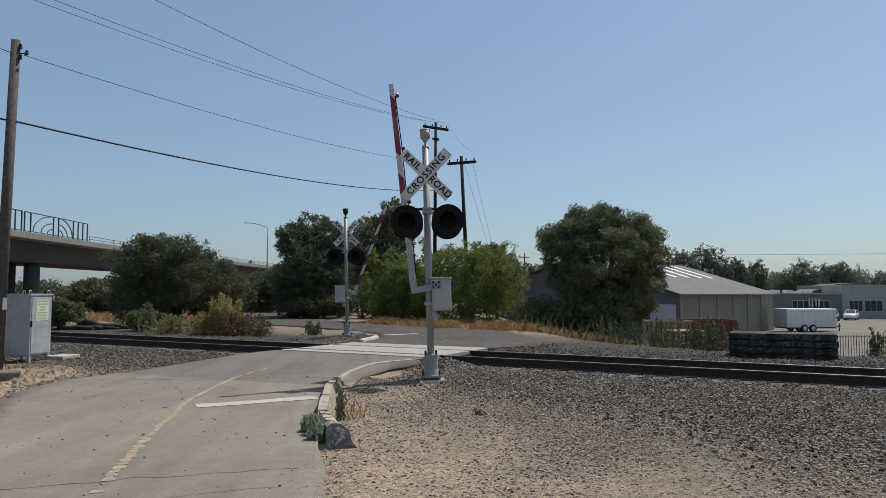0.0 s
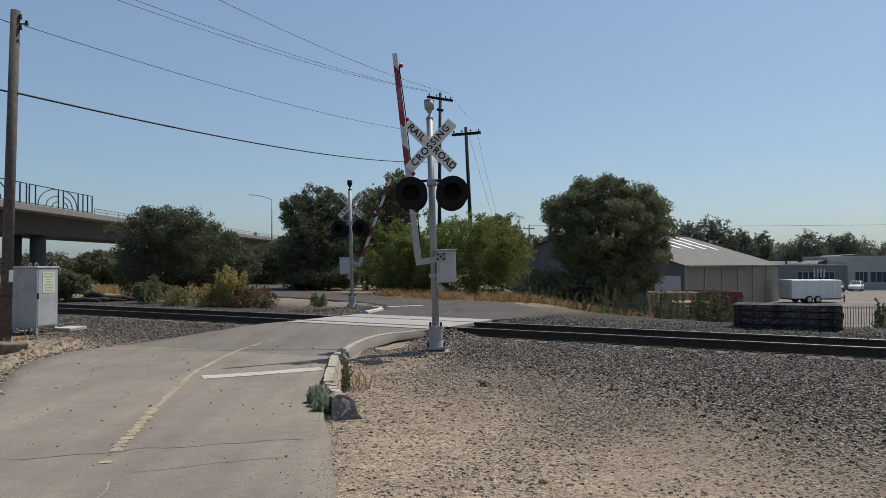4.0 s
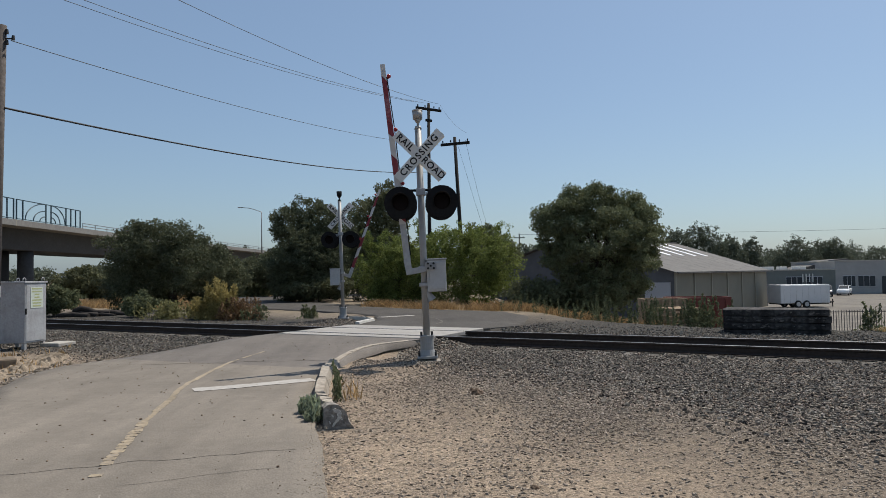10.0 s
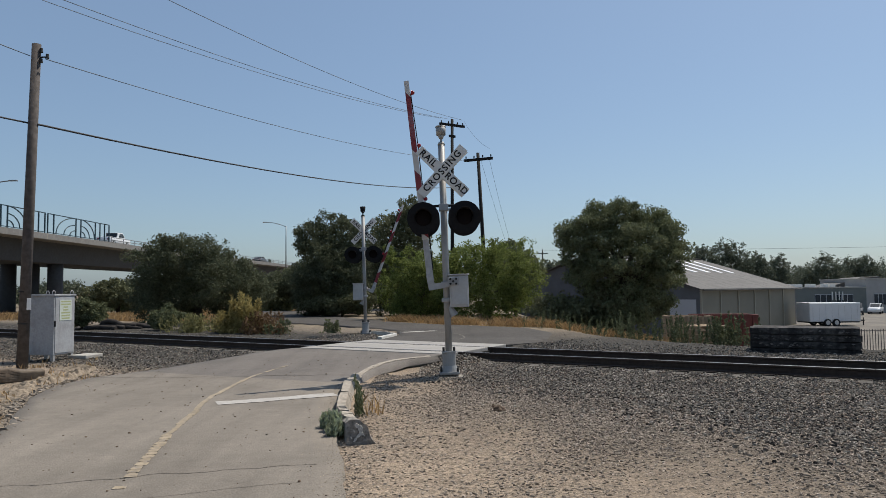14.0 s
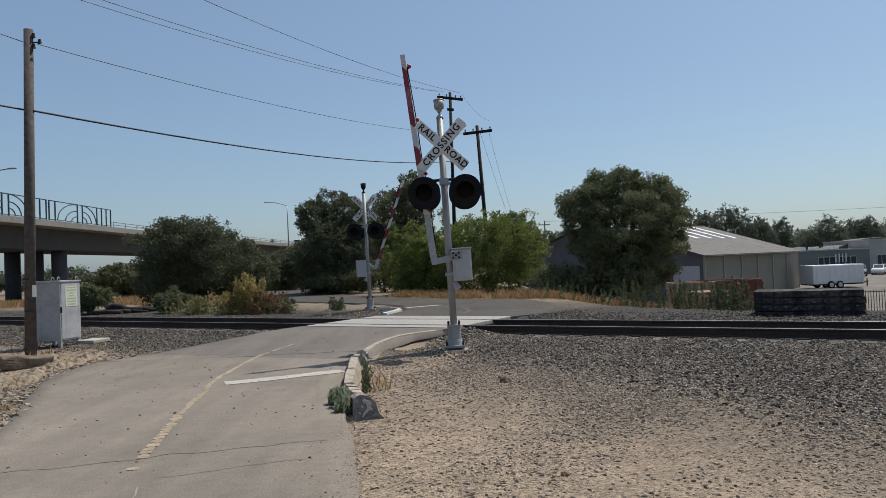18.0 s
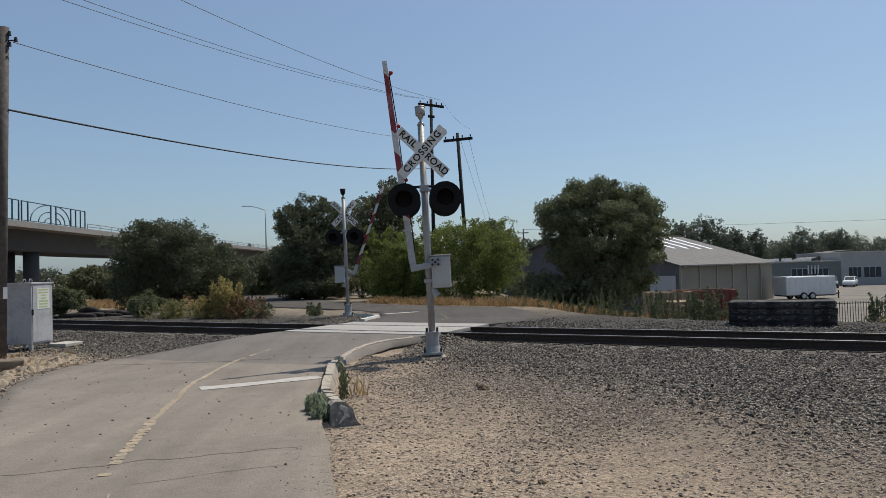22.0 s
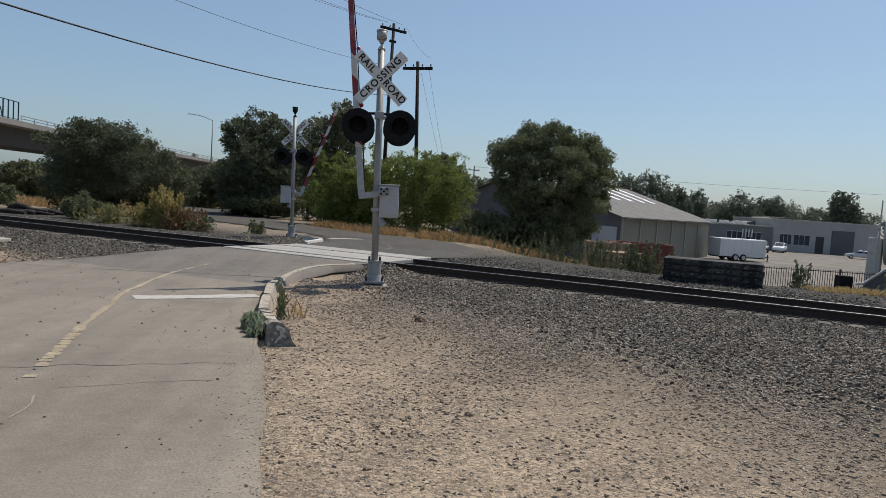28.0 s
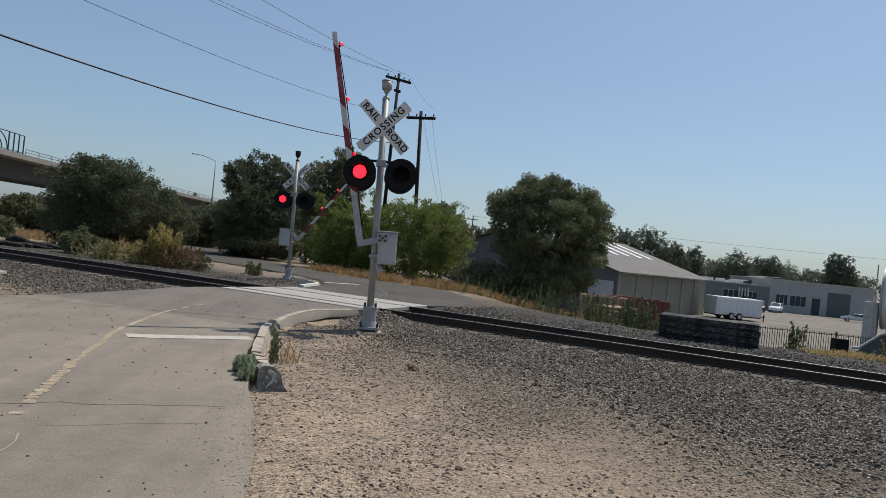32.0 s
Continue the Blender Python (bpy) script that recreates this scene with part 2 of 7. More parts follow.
GROUND = ground_material()
ROAD = road_material("bleached_road", (0.206, 0.182, 0.153), (0.143, 0.127, 0.107))
ROAD_DARK = road_material("older_asphalt", (0.158, 0.142, 0.127), (0.118, 0.107, 0.097))
ASPHALT = road_material("asphalt_far", (0.077, 0.071, 0.065), (0.056, 0.052, 0.048))
CRACK = material("crack", (0.07, 0.06, 0.05), 0.95, grain=0.3)
YELLOW = material("worn_yellow_paint", (0.29, 0.235, 0.16), 0.8, grain=0.25, stain=1.0, stain_scale=18, stain_color=(0.205, 0.180, 0.155), vary=0.12)
YELLOW_FADED = material("faded_yellow_paint", (0.295, 0.24, 0.165), 0.85, grain=0.2, stain=1.0, stain_scale=10, stain_color=(0.2, 0.176, 0.152), vary=0.1)
WHITE_LINE = material("worn_white_paint", (0.39, 0.37, 0.34), 0.8, grain=0.12, stain=0.6, stain_scale=6, stain_color=(0.26, 0.235, 0.21))
WORN = material("worn_paint_trace", (0.255, 0.228, 0.198), 0.85, grain=0.2, scale=30, stain=1.0, stain_scale=9, stain_color=(0.205, 0.178, 0.152))
CONCRETE = material("concrete", (0.38, 0.36, 0.325), 0.85, grain=0.12, scale=30, stain=0.5, stain_color=(0.27, 0.25, 0.225), bump=0.25)
PANEL = material("crossing_panel", (0.27, 0.257, 0.237), 0.8, grain=0.12, scale=25, stain=0.55, stain_scale=2.5, stain_color=(0.35, 0.333, 0.31), vary=0.05)
KERB = material("kerb", (0.33, 0.292, 0.242), 0.9, grain=0.22, scale=25, stain=0.95, stain_scale=5, stain_color=(0.19, 0.16, 0.125), bump=0.4, vary=0.08)
TAR = material("tar", (0.035, 0.033, 0.03), 0.7, grain=0.3, bump=0.3)
CLOD = stone_material("dirt_clod", [(0.15, 0.122, 0.092), (0.21, 0.172, 0.13), (0.27, 0.222, 0.168), (0.32, 0.265, 0.205), (0.24, 0.21, 0.175), (0.18, 0.15, 0.12)])
WHITE_KERB = material("white_kerb", (0.48, 0.47, 0.44), 0.85, grain=0.1, stain=0.5, stain_scale=4)
RAIL = material("rail_rust", (0.052, 0.038, 0.031), 0.75, 0.3, grain=0.25, scale=15, stain=0.4)
RAIL_HEAD = material("rail_head", (0.42, 0.41, 0.40), 0.4, 0.9, grain=0.05)
TIE = material("tie_wood", (0.105, 0.095, 0.083), 0.95, grain=0.35, scale=9, stain=0.5, bump=0.5, vary=0.3)
TIE_DARK = material("creosote_tie", (0.020, 0.018, 0.017), 0.9, grain=0.4, scale=14, stain=0.9, stain_scale=5, stain_color=(0.105, 0.096, 0.09), bump=0.5, vary=0.3)
SPLINTER = material("torn_wood", (0.13, 0.118, 0.108), 0.95, grain=0.3, scale=30, vary=0.4)
STONE = stone_material("ballast_stone", [(0.042, 0.037, 0.031), (0.083, 0.073, 0.061), (0.12, 0.105, 0.088), (0.16, 0.141, 0.117), (0.205, 0.182, 0.151), (0.295, 0.265, 0.222), (0.18, 0.14, 0.108)])
PEBBLE = stone_material("pebble", [(0.14, 0.118, 0.095), (0.17, 0.142, 0.113), (0.24, 0.198, 0.155), (0.29, 0.238, 0.183), (0.34, 0.276, 0.208), (0.41, 0.342, 0.265), (0.22, 0.195, 0.168)])
STONE_WARM = stone_material("warm_stone", [(0.10, 0.081, 0.063), (0.16, 0.131, 0.103), (0.215, 0.178, 0.141), (0.245, 0.203, 0.161), (0.285, 0.236, 0.186), (0.37, 0.312, 0.25), (0.14, 0.118, 0.097)])
OLD_PAINT = material("old_white_paint", (0.50, 0.48, 0.44), 0.9, grain=0.3, scale=60, stain=0.8, stain_scale=12, stain_color=(0.25, 0.23, 0.20), bump=0.4)
RUBBLE = material("stained_rubble", (0.19, 0.174, 0.153), 0.92, grain=0.4, scale=22, stain=1.0, stain_scale=7, stain_color=(0.36, 0.325, 0.28), bump=0.7)
ROCK = material("brown_rock", (0.13, 0.09, 0.06), 0.9, grain=0.3, bump=0.5)
SILVER = material("aluminium_paint", (0.31, 0.31, 0.305), 0.55, 0.2, grain=0.07, scale=12, stain=0.3, stain_scale=3, stain_color=(0.25, 0.245, 0.235))
GALV = material("galvanised_steel", (0.36, 0.365, 0.37), 0.55, 0.3, grain=0.12, scale=14, stain=0.3)
BOX = material("signal_box_paint", (0.43, 0.43, 0.425), 0.55, 0.1, grain=0.05, stain=0.35, stain_scale=3, stain_color=(0.32, 0.30, 0.275))
BLACK = material("black_paint", (0.016, 0.016, 0.017), 0.85, grain=0.15, spec=0.12)
LENS = material("unlit_red_lens", (0.006, 0.004, 0.0045), 0.85, spec=0.15)

PARAPET = material("parapet_concrete", (0.20, 0.195, 0.186), 0.9, grain=0.12, scale=4, stain=0.5, stain_scale=0.8, stain_color=(0.135, 0.13, 0.124))
LIT = glow("lit_red_lamp", (1.0, 0.015, 0.028), 2.6)
ARM_LENS = material("arm_red_lens", (0.30, 0.015, 0.02), 0.3)
SIGN = material("sign_white", (0.62, 0.62, 0.60), 0.5, grain=0.03, stain=0.25, stain_scale=5, stain_color=(0.5, 0.48, 0.45))
LETTER = material("sign_letter", (0.012, 0.012, 0.012), 0.6)
RED = material("reflective_red", (0.19, 0.022, 0.032), 0.5, grain=0.1, stain=0.35, stain_scale=6, stain_color=(0.20, 0.05, 0.05))
FADED_RED = material("faded_red", (0.22, 0.05, 0.065), 0.6, grain=0.15, stain=0.8, stain_scale=14, stain_color=(0.34, 0.20, 0.22))
OLD_TIE = material("old_tie_wood", (0.12, 0.092, 0.068), 0.95, grain=0.35, scale=9, stain=0.7, stain_scale=4, stain_color=(0.20, 0.165, 0.125), bump=0.5)
ARM_WHITE = material("arm_white", (0.52, 0.51, 0.50), 0.55, grain=0.06, stain=0.3, stain_scale=5)
BOLT = material("dark_bolt", (0.03, 0.03, 0.03), 0.6, 0.4)
POLE_WOOD = material("pole_wood", (0.082, 0.071, 0.065), 0.92, grain=0.35, scale=9, stain=0.5, stain_scale=1.2, stain_color=(0.062, 0.050, 0.044), bump=0.5)
POLE_DARK = material("tarred_pole", (0.011, 0.010, 0.0095), 0.92, grain=0.3, stain=0.4, bump=0.4)
WIRE = material("wire", (0.02, 0.02, 0.022), 0.7)
WIRE_PALE = material("bare_wire", (0.10, 0.125, 0.155), 0.7)
CABINET = material("cabinet_aluminium", (0.36, 0.37, 0.385), 0.6, 0.0, grain=0.10, stain=0.8, stain_scale=3.2, stain_color=(0.24, 0.235, 0.235), bump=0.05)
NOTICE = material("pale_notice", (0.52, 0.57, 0.50), 0.7, grain=0.06)
NOTICE_INK = material("notice_ink", (0.36, 0.39, 0.20), 0.8)
PAPER = material("white_tag", (0.78, 0.78, 0.75), 0.7)
# concrete darker than the parapet: shade below the deck is put into the colour
BRIDGE = material("shaded_bridge_concrete", (0.066, 0.068, 0.073), 0.9, grain=0.12, scale=4, stain=0.5, stain_scale=0.6, stain_color=(0.048, 0.049, 0.053))
BRIDGE_RAIL = material("blue_green_railing", (0.02, 0.05, 0.068), 0.5, grain=0.1)
GREY_STEEL = material("lamp_post_steel", (0.22, 0.23, 0.24), 0.5, 0.4)
BARK = material("bark", (0.07, 0.055, 0.042), 0.95, grain=0.4, scale=14, bump=0.6)
LEAF_OAK = leaf_material("oak_leaf", (0.150, 0.168, 0.102))
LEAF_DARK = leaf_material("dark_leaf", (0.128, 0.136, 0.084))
# darker copy of the oak leaf: the crowns' shaded sides are in its colour
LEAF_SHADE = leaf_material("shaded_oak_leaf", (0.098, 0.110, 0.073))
LEAF_BRIGHT = leaf_material("bright_leaf", (0.158, 0.192, 0.066), 0.45, 0.42)
# bluer than the near leaves: the haze of distance is mixed into the colour
LEAF_FAR = leaf_material("hazed_far_leaf", (0.115, 0.132, 0.105))
LEAF_YELLOW = leaf_material("yellow_weed", (0.30, 0.25, 0.11), 0.35, 0.45)
LEAF_PALE = leaf_material("pale_weed", (0.20, 0.195, 0.10), 0.3, 0.4)
LEAF_WEED = leaf_material("weed_leaf", (0.125, 0.14, 0.085), 0.4, 0.3)
LEAF_RED = leaf_material("dry_red_weed", (0.17, 0.11, 0.068), 0.45, 0.3)
DRY = leaf_material("dry_grass_blade", (0.34, 0.232, 0.13), 0.45, 0.35)
GREY_WEED = leaf_material("grey_weed", (0.26, 0.295, 0.215), 0.35, 0.3)
BANK = material("dry_dirt_bank", (0.25, 0.20, 0.145), 0.95, grain=0.4, scale=20, stain=0.95, stain_scale=5, stain_color=(0.115, 0.09, 0.066), bump=0.9)
STRAW = leaf_material("pale_straw", (0.42, 0.32, 0.18), 0.4, 0.35)
DEADWOOD = material("dark_dead_wood", (0.035, 0.029, 0.025), 0.95, grain=0.4, scale=14, bump=0.5)
ROOF = material("weathered_roof_sheet", (0.096, 0.092, 0.087), 0.75, 0.0, grain=0.2, scale=2.2, stain=0.95, stain_scale=0.45, stain_color=(0.060, 0.056, 0.052), vary=0.05)
SKYLIGHT = material("white_skylight", (0.85, 0.86, 0.87), 0.4)
WALL_BEIGE = material("beige_wall_sheet", (0.205, 0.19, 0.15), 0.75, grain=0.05, scale=2, stain=0.3, stain_scale=0.5, vary=0.05)
# gable sheet darker and bluer than the long wall: its shadow is in the colour
WALL_DARK = material("shaded_gable_sheet", (0.115, 0.118, 0.13), 0.8, grain=0.08, scale=2, stain=0.3, vary=0.05)
TRIM_BROWN = material("brown_seam", (0.27, 0.255, 0.21), 0.8)
BLOCK = material("white_block_wall", (0.33, 0.325, 0.315), 0.85, grain=0.05, scale=1.5, stain=0.25, stain_scale=0.3)
BLOCK_GREEN = material("grey_green_wall", (0.155, 0.17, 0.16), 0.85, grain=0.05, scale=1.5, stain=0.25, stain_scale=0.3)
GARAGE = material("garage_door_grey", (0.42, 0.42, 0.44), 0.7, grain=0.04)
GLASS = material("dark_window_glass", (0.035, 0.042, 0.05), 0.25, spec=0.25)
CAR_WHITE = material("white_car_paint", (0.74, 0.75, 0.76), 0.28, grain=0.02)
CAR_SILVER = material("silver_car_paint", (0.46, 0.48, 0.50), 0.3, 0.5)
CAR_DARK = material("dark_car_paint", (0.06, 0.065, 0.075), 0.3)
TYRE = material("tyre", (0.02, 0.02, 0.02), 0.85, grain=0.2)
RIM = material("wheel_rim", (0.45, 0.45, 0.46), 0.4, 0.6)
TRAILER = material("trailer_skin", (0.62, 0.625, 0.63), 0.45, grain=0.03, stain=0.2, stain_scale=0.8)
PALLET = material("pallet_wood", (0.34, 0.245, 0.155), 0.85, grain=0.25, scale=8, vary=0.2)
BRICK_RED = material("red_bin_paint", (0.17, 0.045, 0.034), 0.7, grain=0.15, stain=0.4)
TANK_STEEL = material("stainless_tank", (0.72, 0.71, 0.68), 0.4, 0.1, grain=0.05, scale=3, stain=0.25, stain_scale=0.7)
TARP = material("grey_cover", (0.105, 0.105, 0.11), 0.75, grain=0.08, stain=0.3)
FENCE = material("black_fence_paint", (0.018, 0.018, 0.02), 0.6)

# ---- building helpers ----


def part(name, bm, mat, parent=None, label=""):
    """Links a bmesh as one mesh object under a thing or a part."""
    me = bpy.data.meshes.new(name)
    bm.to_mesh(me)
    bm.free()
    me.materials.append(mat)
    ob = new(name, me)
    if parent:
        ob.parent = parent
    if label:
        tagged(ob, label)
    return ob


def share(ob, name, m, parent=None):
    """Another object on the same mesh."""
    o = new(name, ob.data)
    o.matrix_basis = m
    o.parent = parent if parent else ob.parent
    return o


def thing(name, label, category, m=None, group="", kind=""):
    ob = tagged(new(name), label, category, group, kind)
    if m is not None:
        ob.matrix_basis = m
    return ob


def box(bm, c, size, bevel=0.0, m=None):
    r = bmesh.ops.create_cube(bm, size=1.0)
    v = r["verts"]
    bmesh.ops.scale(bm, vec=size, verts=v)
    if bevel:
        e = list({e for x in v for e in x.link_edges})
        out = bmesh.ops.bevel(bm, geom=e, offset=bevel, segments=2, affect="EDGES", profile=0.5)
        v = list({x for x in out["verts"]} | {x for x in v if x.is_valid})
    mm = Matrix.Translation(c)
    if m is not None:
        mm = m @ mm
    bmesh.ops.transform(bm, matrix=mm, verts=v)
    return bm


def bar(bm, a, b, ra, rb=None, seg=10, caps=True):
    """A round bar from a to b."""
    a, b = Vector(a), Vector(b)
    rb = ra if rb is None else rb
    d = b - a
    r = bmesh.ops.create_cone(bm, cap_ends=caps, segments=seg, radius1=ra, radius2=rb, depth=d.length)
    q = d.to_track_quat("Z", "Y").to_matrix().to_4x4()
    bmesh.ops.transform(bm, matrix=Matrix.Translation((a + b) / 2) @ q, verts=r["verts"])
    return bm


def smooth(ob):
    ob.data.polygons.foreach_set("use_smooth", [True] * len(ob.data.polygons))
    return ob


def prism(bm, outline, depth, m=None, bevel=0.0):
    """An outline in x, z drawn out along y from 0 to depth."""
    vs = [bm.verts.new((x, 0, z)) for x, z in outline]
    f = bm.faces.new(vs)
    r = bmesh.ops.extrude_face_region(bm, geom=[f])
    top = [g for g in r["geom"] if isinstance(g, bmesh.types.BMVert)]
    bmesh.ops.translate(bm, verts=top, vec=(0, depth, 0))
    allv = vs + top
    bmesh.ops.recalc_face_normals(bm, faces=list({f for v in allv for f in v.link_faces}))
    if bevel:
        e = list({e for x in allv for e in x.link_edges})
        out = bmesh.ops.bevel(bm, geom=e, offset=bevel, segments=2, affect="EDGES", profile=0.5)
        allv = list({x for x in out["verts"]} | {x for x in allv if x.is_valid})
    if m is not None:
        bmesh.ops.transform(bm, matrix=m, verts=allv)
    return bm


def tube(name, pts, radius, mat, parent=None, label="", taper=None, res=2):
    """A bent round bar along points."""
    cu = bpy.data.curves.new(name, "CURVE")
    cu.dimensions, cu.bevel_depth, cu.bevel_resolution, cu.use_fill_caps = "3D", radius, res, True
    sp = cu.splines.new("POLY")
    sp.points.add(len(pts) - 1)
    for i, p in enumerate(pts):
        sp.points[i].co = (*p, 1)
        sp.points[i].radius = taper[i] if taper else 1
    ob = new(name, cu)
    dg = bpy.context.evaluated_depsgraph_get()
    me = bpy.data.meshes.new_from_object(ob.evaluated_get(dg))
    bpy.data.objects.remove(ob)
    me.materials.clear()
    me.materials.append(mat)
    ob = new(name, me)
    if parent:
        ob.parent = parent
    if label:
        tagged(ob, label)
    return ob


def from_arrays(name, verts, faces, mat, parent=None):
    """A mesh of many like faces from number arrays."""
    me = bpy.data.meshes.new(name)
    k = faces.shape[1]
    me.vertices.add(len(verts))
    me.vertices.foreach_set("co", np.ascontiguousarray(verts, np.float32).ravel())
    me.loops.add(faces.size)
    me.loops.foreach_set("vertex_index", np.ascontiguousarray(faces, np.int32).ravel())
    me.polygons.add(len(faces))
    me.polygons.foreach_set("loop_start", np.arange(0, faces.size, k, dtype=np.int32))
    me.update(calc_edges=True)
    me.polygons.foreach_set("use_smooth", np.zeros(len(faces), bool))
    me.materials.append(mat)
    ob = new(name, me)
    if parent:
        ob.parent = parent
    return ob


rng = np.random.default_rng(7)


def leaves(points, size, rng_=rng, long=1.6, up=0.0):
    """Small pointed leaves (a folded pair of triangles) at points."""
    k = len(points)
    d = rng_.normal(size=(k, 3))
    d[:, 2] = d[:, 2] * (1 - up) + up * 2.0
    d /= np.linalg.norm(d, axis=1)[:, None]
    e = np.cross(d, rng_.normal(size=(k, 3)))
    e /= np.linalg.norm(e, axis=1)[:, None] + 1e-9
    f = np.cross(d, e)
    sz = (size * rng_.uniform(0.6, 1.4, k))[:, None]
    tip, side = d * sz * long * 0.5, e * sz * 0.5
    v = np.stack([points - tip, points + side + f * sz * 0.12, points + tip, points - side + f * sz * 0.12], 1).reshape(-1, 3)
    return v, np.arange(4 * k).reshape(-1, 4)


def crown_points(blobs, count, rng_=rng, shell=0.55):
    """Points of a crown: puffs of leaves over uneven lobes, with a thinner filling inside."""
    B = np.array([b[:6] for b in blobs], float)
    wide = (B[:, 0] + B[:, 3]).max() - (B[:, 0] - B[:, 3]).min()
    clump = min(0.9, max(0.17, 0.05 * wide))
    area = B[:, 3] * B[:, 4] + B[:, 4] * B[:, 5] + B[:, 3] * B[:, 5]
    out = []

    def unit(k):
        d = rng_.normal(size=(k, 3))
        return d / np.linalg.norm(d, axis=1)[:, None]

    for i, (b, share_) in enumerate(zip(B, area / area.sum())):
        k = max(14, int(count * share_ * 1.35))
        m = max(3, int(area[i] * 3.0 / (clump * clump * 2.6)))
        d = unit(m)
        r = np.where(rng_.random(m) < 0.14, rng_.uniform(1.02, 1.2, m), rng_.uniform(shell + 0.25, 1.02, m))
        c = d * r[:, None] * b[3:6] + b[:3]
        cs = clump * rng_.uniform(0.5, 1.25, m) * min(1.0, 1.2 * min(b[3:6]) / clump)
        idx = rng_.choice(m, k, p=cs ** 2 / (cs ** 2).sum())
        u = unit(k)
        u[:, 2] += 0.2
        p = c[idx] + u * (rng_.random(k) ** 0.55 * 1.15 * cs[idx])[:, None] * np.array([1, 1, 0.8])
        fill = rng_.random(k) < 0.2
        p[fill] = b[:3] + unit(int(fill.sum())) * rng_.uniform(0.3, 0.85, (int(fill.sum()), 1)) * b[3:6]
        hidden = np.zeros(k, bool)
        for j, o in enumerate(B):
            if j != i:
                hidden |= (((p - o[:3]) / o[3:6]) ** 2).sum(1) < 0.36
        out.append(p[~hidden | (rng_.random(k) < 0.15)])
    return np.concatenate(out)


def tree(name, label, base, blobs, count, size, mat, trunk=0.2, limbs=5, category="tree", shell=0.5, group=""):
    """A tapered trunk, limbs that reach into the lobes, and a crown of many leaves."""
    x, y, z = base
    root = thing(name, label, category, pose(x, y, z), group)
    mean = np.mean([b[:3] for b in blobs], axis=0)
    fork = Vector((mean[0] * 0.3, mean[1] * 0.3, max(0.4, mean[2] * 0.5)))
    bm = bmesh.new()
    bar(bm, (0, 0, -0.3), (fork.x * 0.5, fork.y * 0.5, fork.z * 0.55), trunk * 1.2, trunk * 0.9, 9)
    bar(bm, (fork.x * 0.5, fork.y * 0.5, fork.z * 0.53), fork, trunk * 0.9, trunk * 0.65, 9)
    smooth(part("trunk", bm, BARK, root))
    for b in blobs[:limbs]:
        bm = bmesh.new()
        end = Vector(b[:3])
        mid = fork.lerp(end, 0.5) + Vector((0, 0, 0.15))
        bar(bm, fork * 0.97, mid, trunk * 0.55, trunk * 0.35, 7)
        bar(bm, mid, end, trunk * 0.35, trunk * 0.12, 7)
        smooth(part("limb", bm, BARK, root))
    v, f = leaves(crown_points(blobs, count, shell=shell), size)
    v[:, 2] = np.maximum(v[:, 2], 0.03)
    from_arrays("crown", v, f, mat, root)
    return root


def lobes(width, depth, low, high, count, seed, lean=0.0, flat=0.85):
    """Uneven lobes that fill a crown of that width between two heights."""
    r = np.random.default_rng(seed)
    mid, half = (low + high) / 2, (high - low) / 2
    out = [(0, 0, mid, width * 0.36, depth * 0.36, half * 0.78)]
    for i in range(count):
        a = 2 * math.pi * (i + r.uniform(-0.35, 0.35)) / count * 1.0
        e = r.uniform(-0.75, 0.95)
        k = math.cos(e * 1.25)
        s = r.uniform(0.17, 0.27)
        out.append((math.cos(a) * width * (0.5 - s * 0.75) * k + lean * e, math.sin(a) * depth * (0.5 - s * 0.75) * k,
                    mid + half * e * (1 - s * flat), width * s, depth * s, half * s * 2.1))
    return out

# ---- ground, road and track ----


def ease(v, lo, hi):
    k = np.clip((np.asarray(v, float) - lo) / (hi - lo), 0, 1)
    return k * k * (3 - 2 * k)


def gz(x, y):
    """The height of the bare ground."""
    x, y = np.asarray(x, float), np.asarray(y, float)
    n = TN.x * x + TN.y * y
    z = 0.035 * ease(np.abs(n - 15.05), 3.2, 1.9)
    z = z - 1.8 * ease(n, 20.8, 33.0) * ease(x, 4.0, 11.0)
    z = z - 0.7 * ease(n, 23.0, 40.0) * ease(x, -7.0, -14.0)
    z = z - 1.18 * ease(n, 80.0, 122.0) * ease(x, 20.0, 40.0)
    s = TU.x * x + TU.y * y
    z = z + 0.15 * ease(n, 21.5, 17.6) * ease(n, 16.3, 17.0) * ease(np.abs(s + 10.1), 4.6, 2.2)
    wav = 0.02 * np.sin(x * 1.3 + 0.7 * y) * np.cos(y * 0.9 - 0.4 * x) + 0.012 * np.sin(3.1 * x - 2.2 * y)
    return z + wav * (1 - ease(np.abs(n - 15.05), 2.6, 1.8)) - 0.01


def road_z(n):
    return 0.022 + 0.178 * float(ease(n, 9.0, 13.4)) - 0.16 * float(ease(n, 17.2, 22.0))


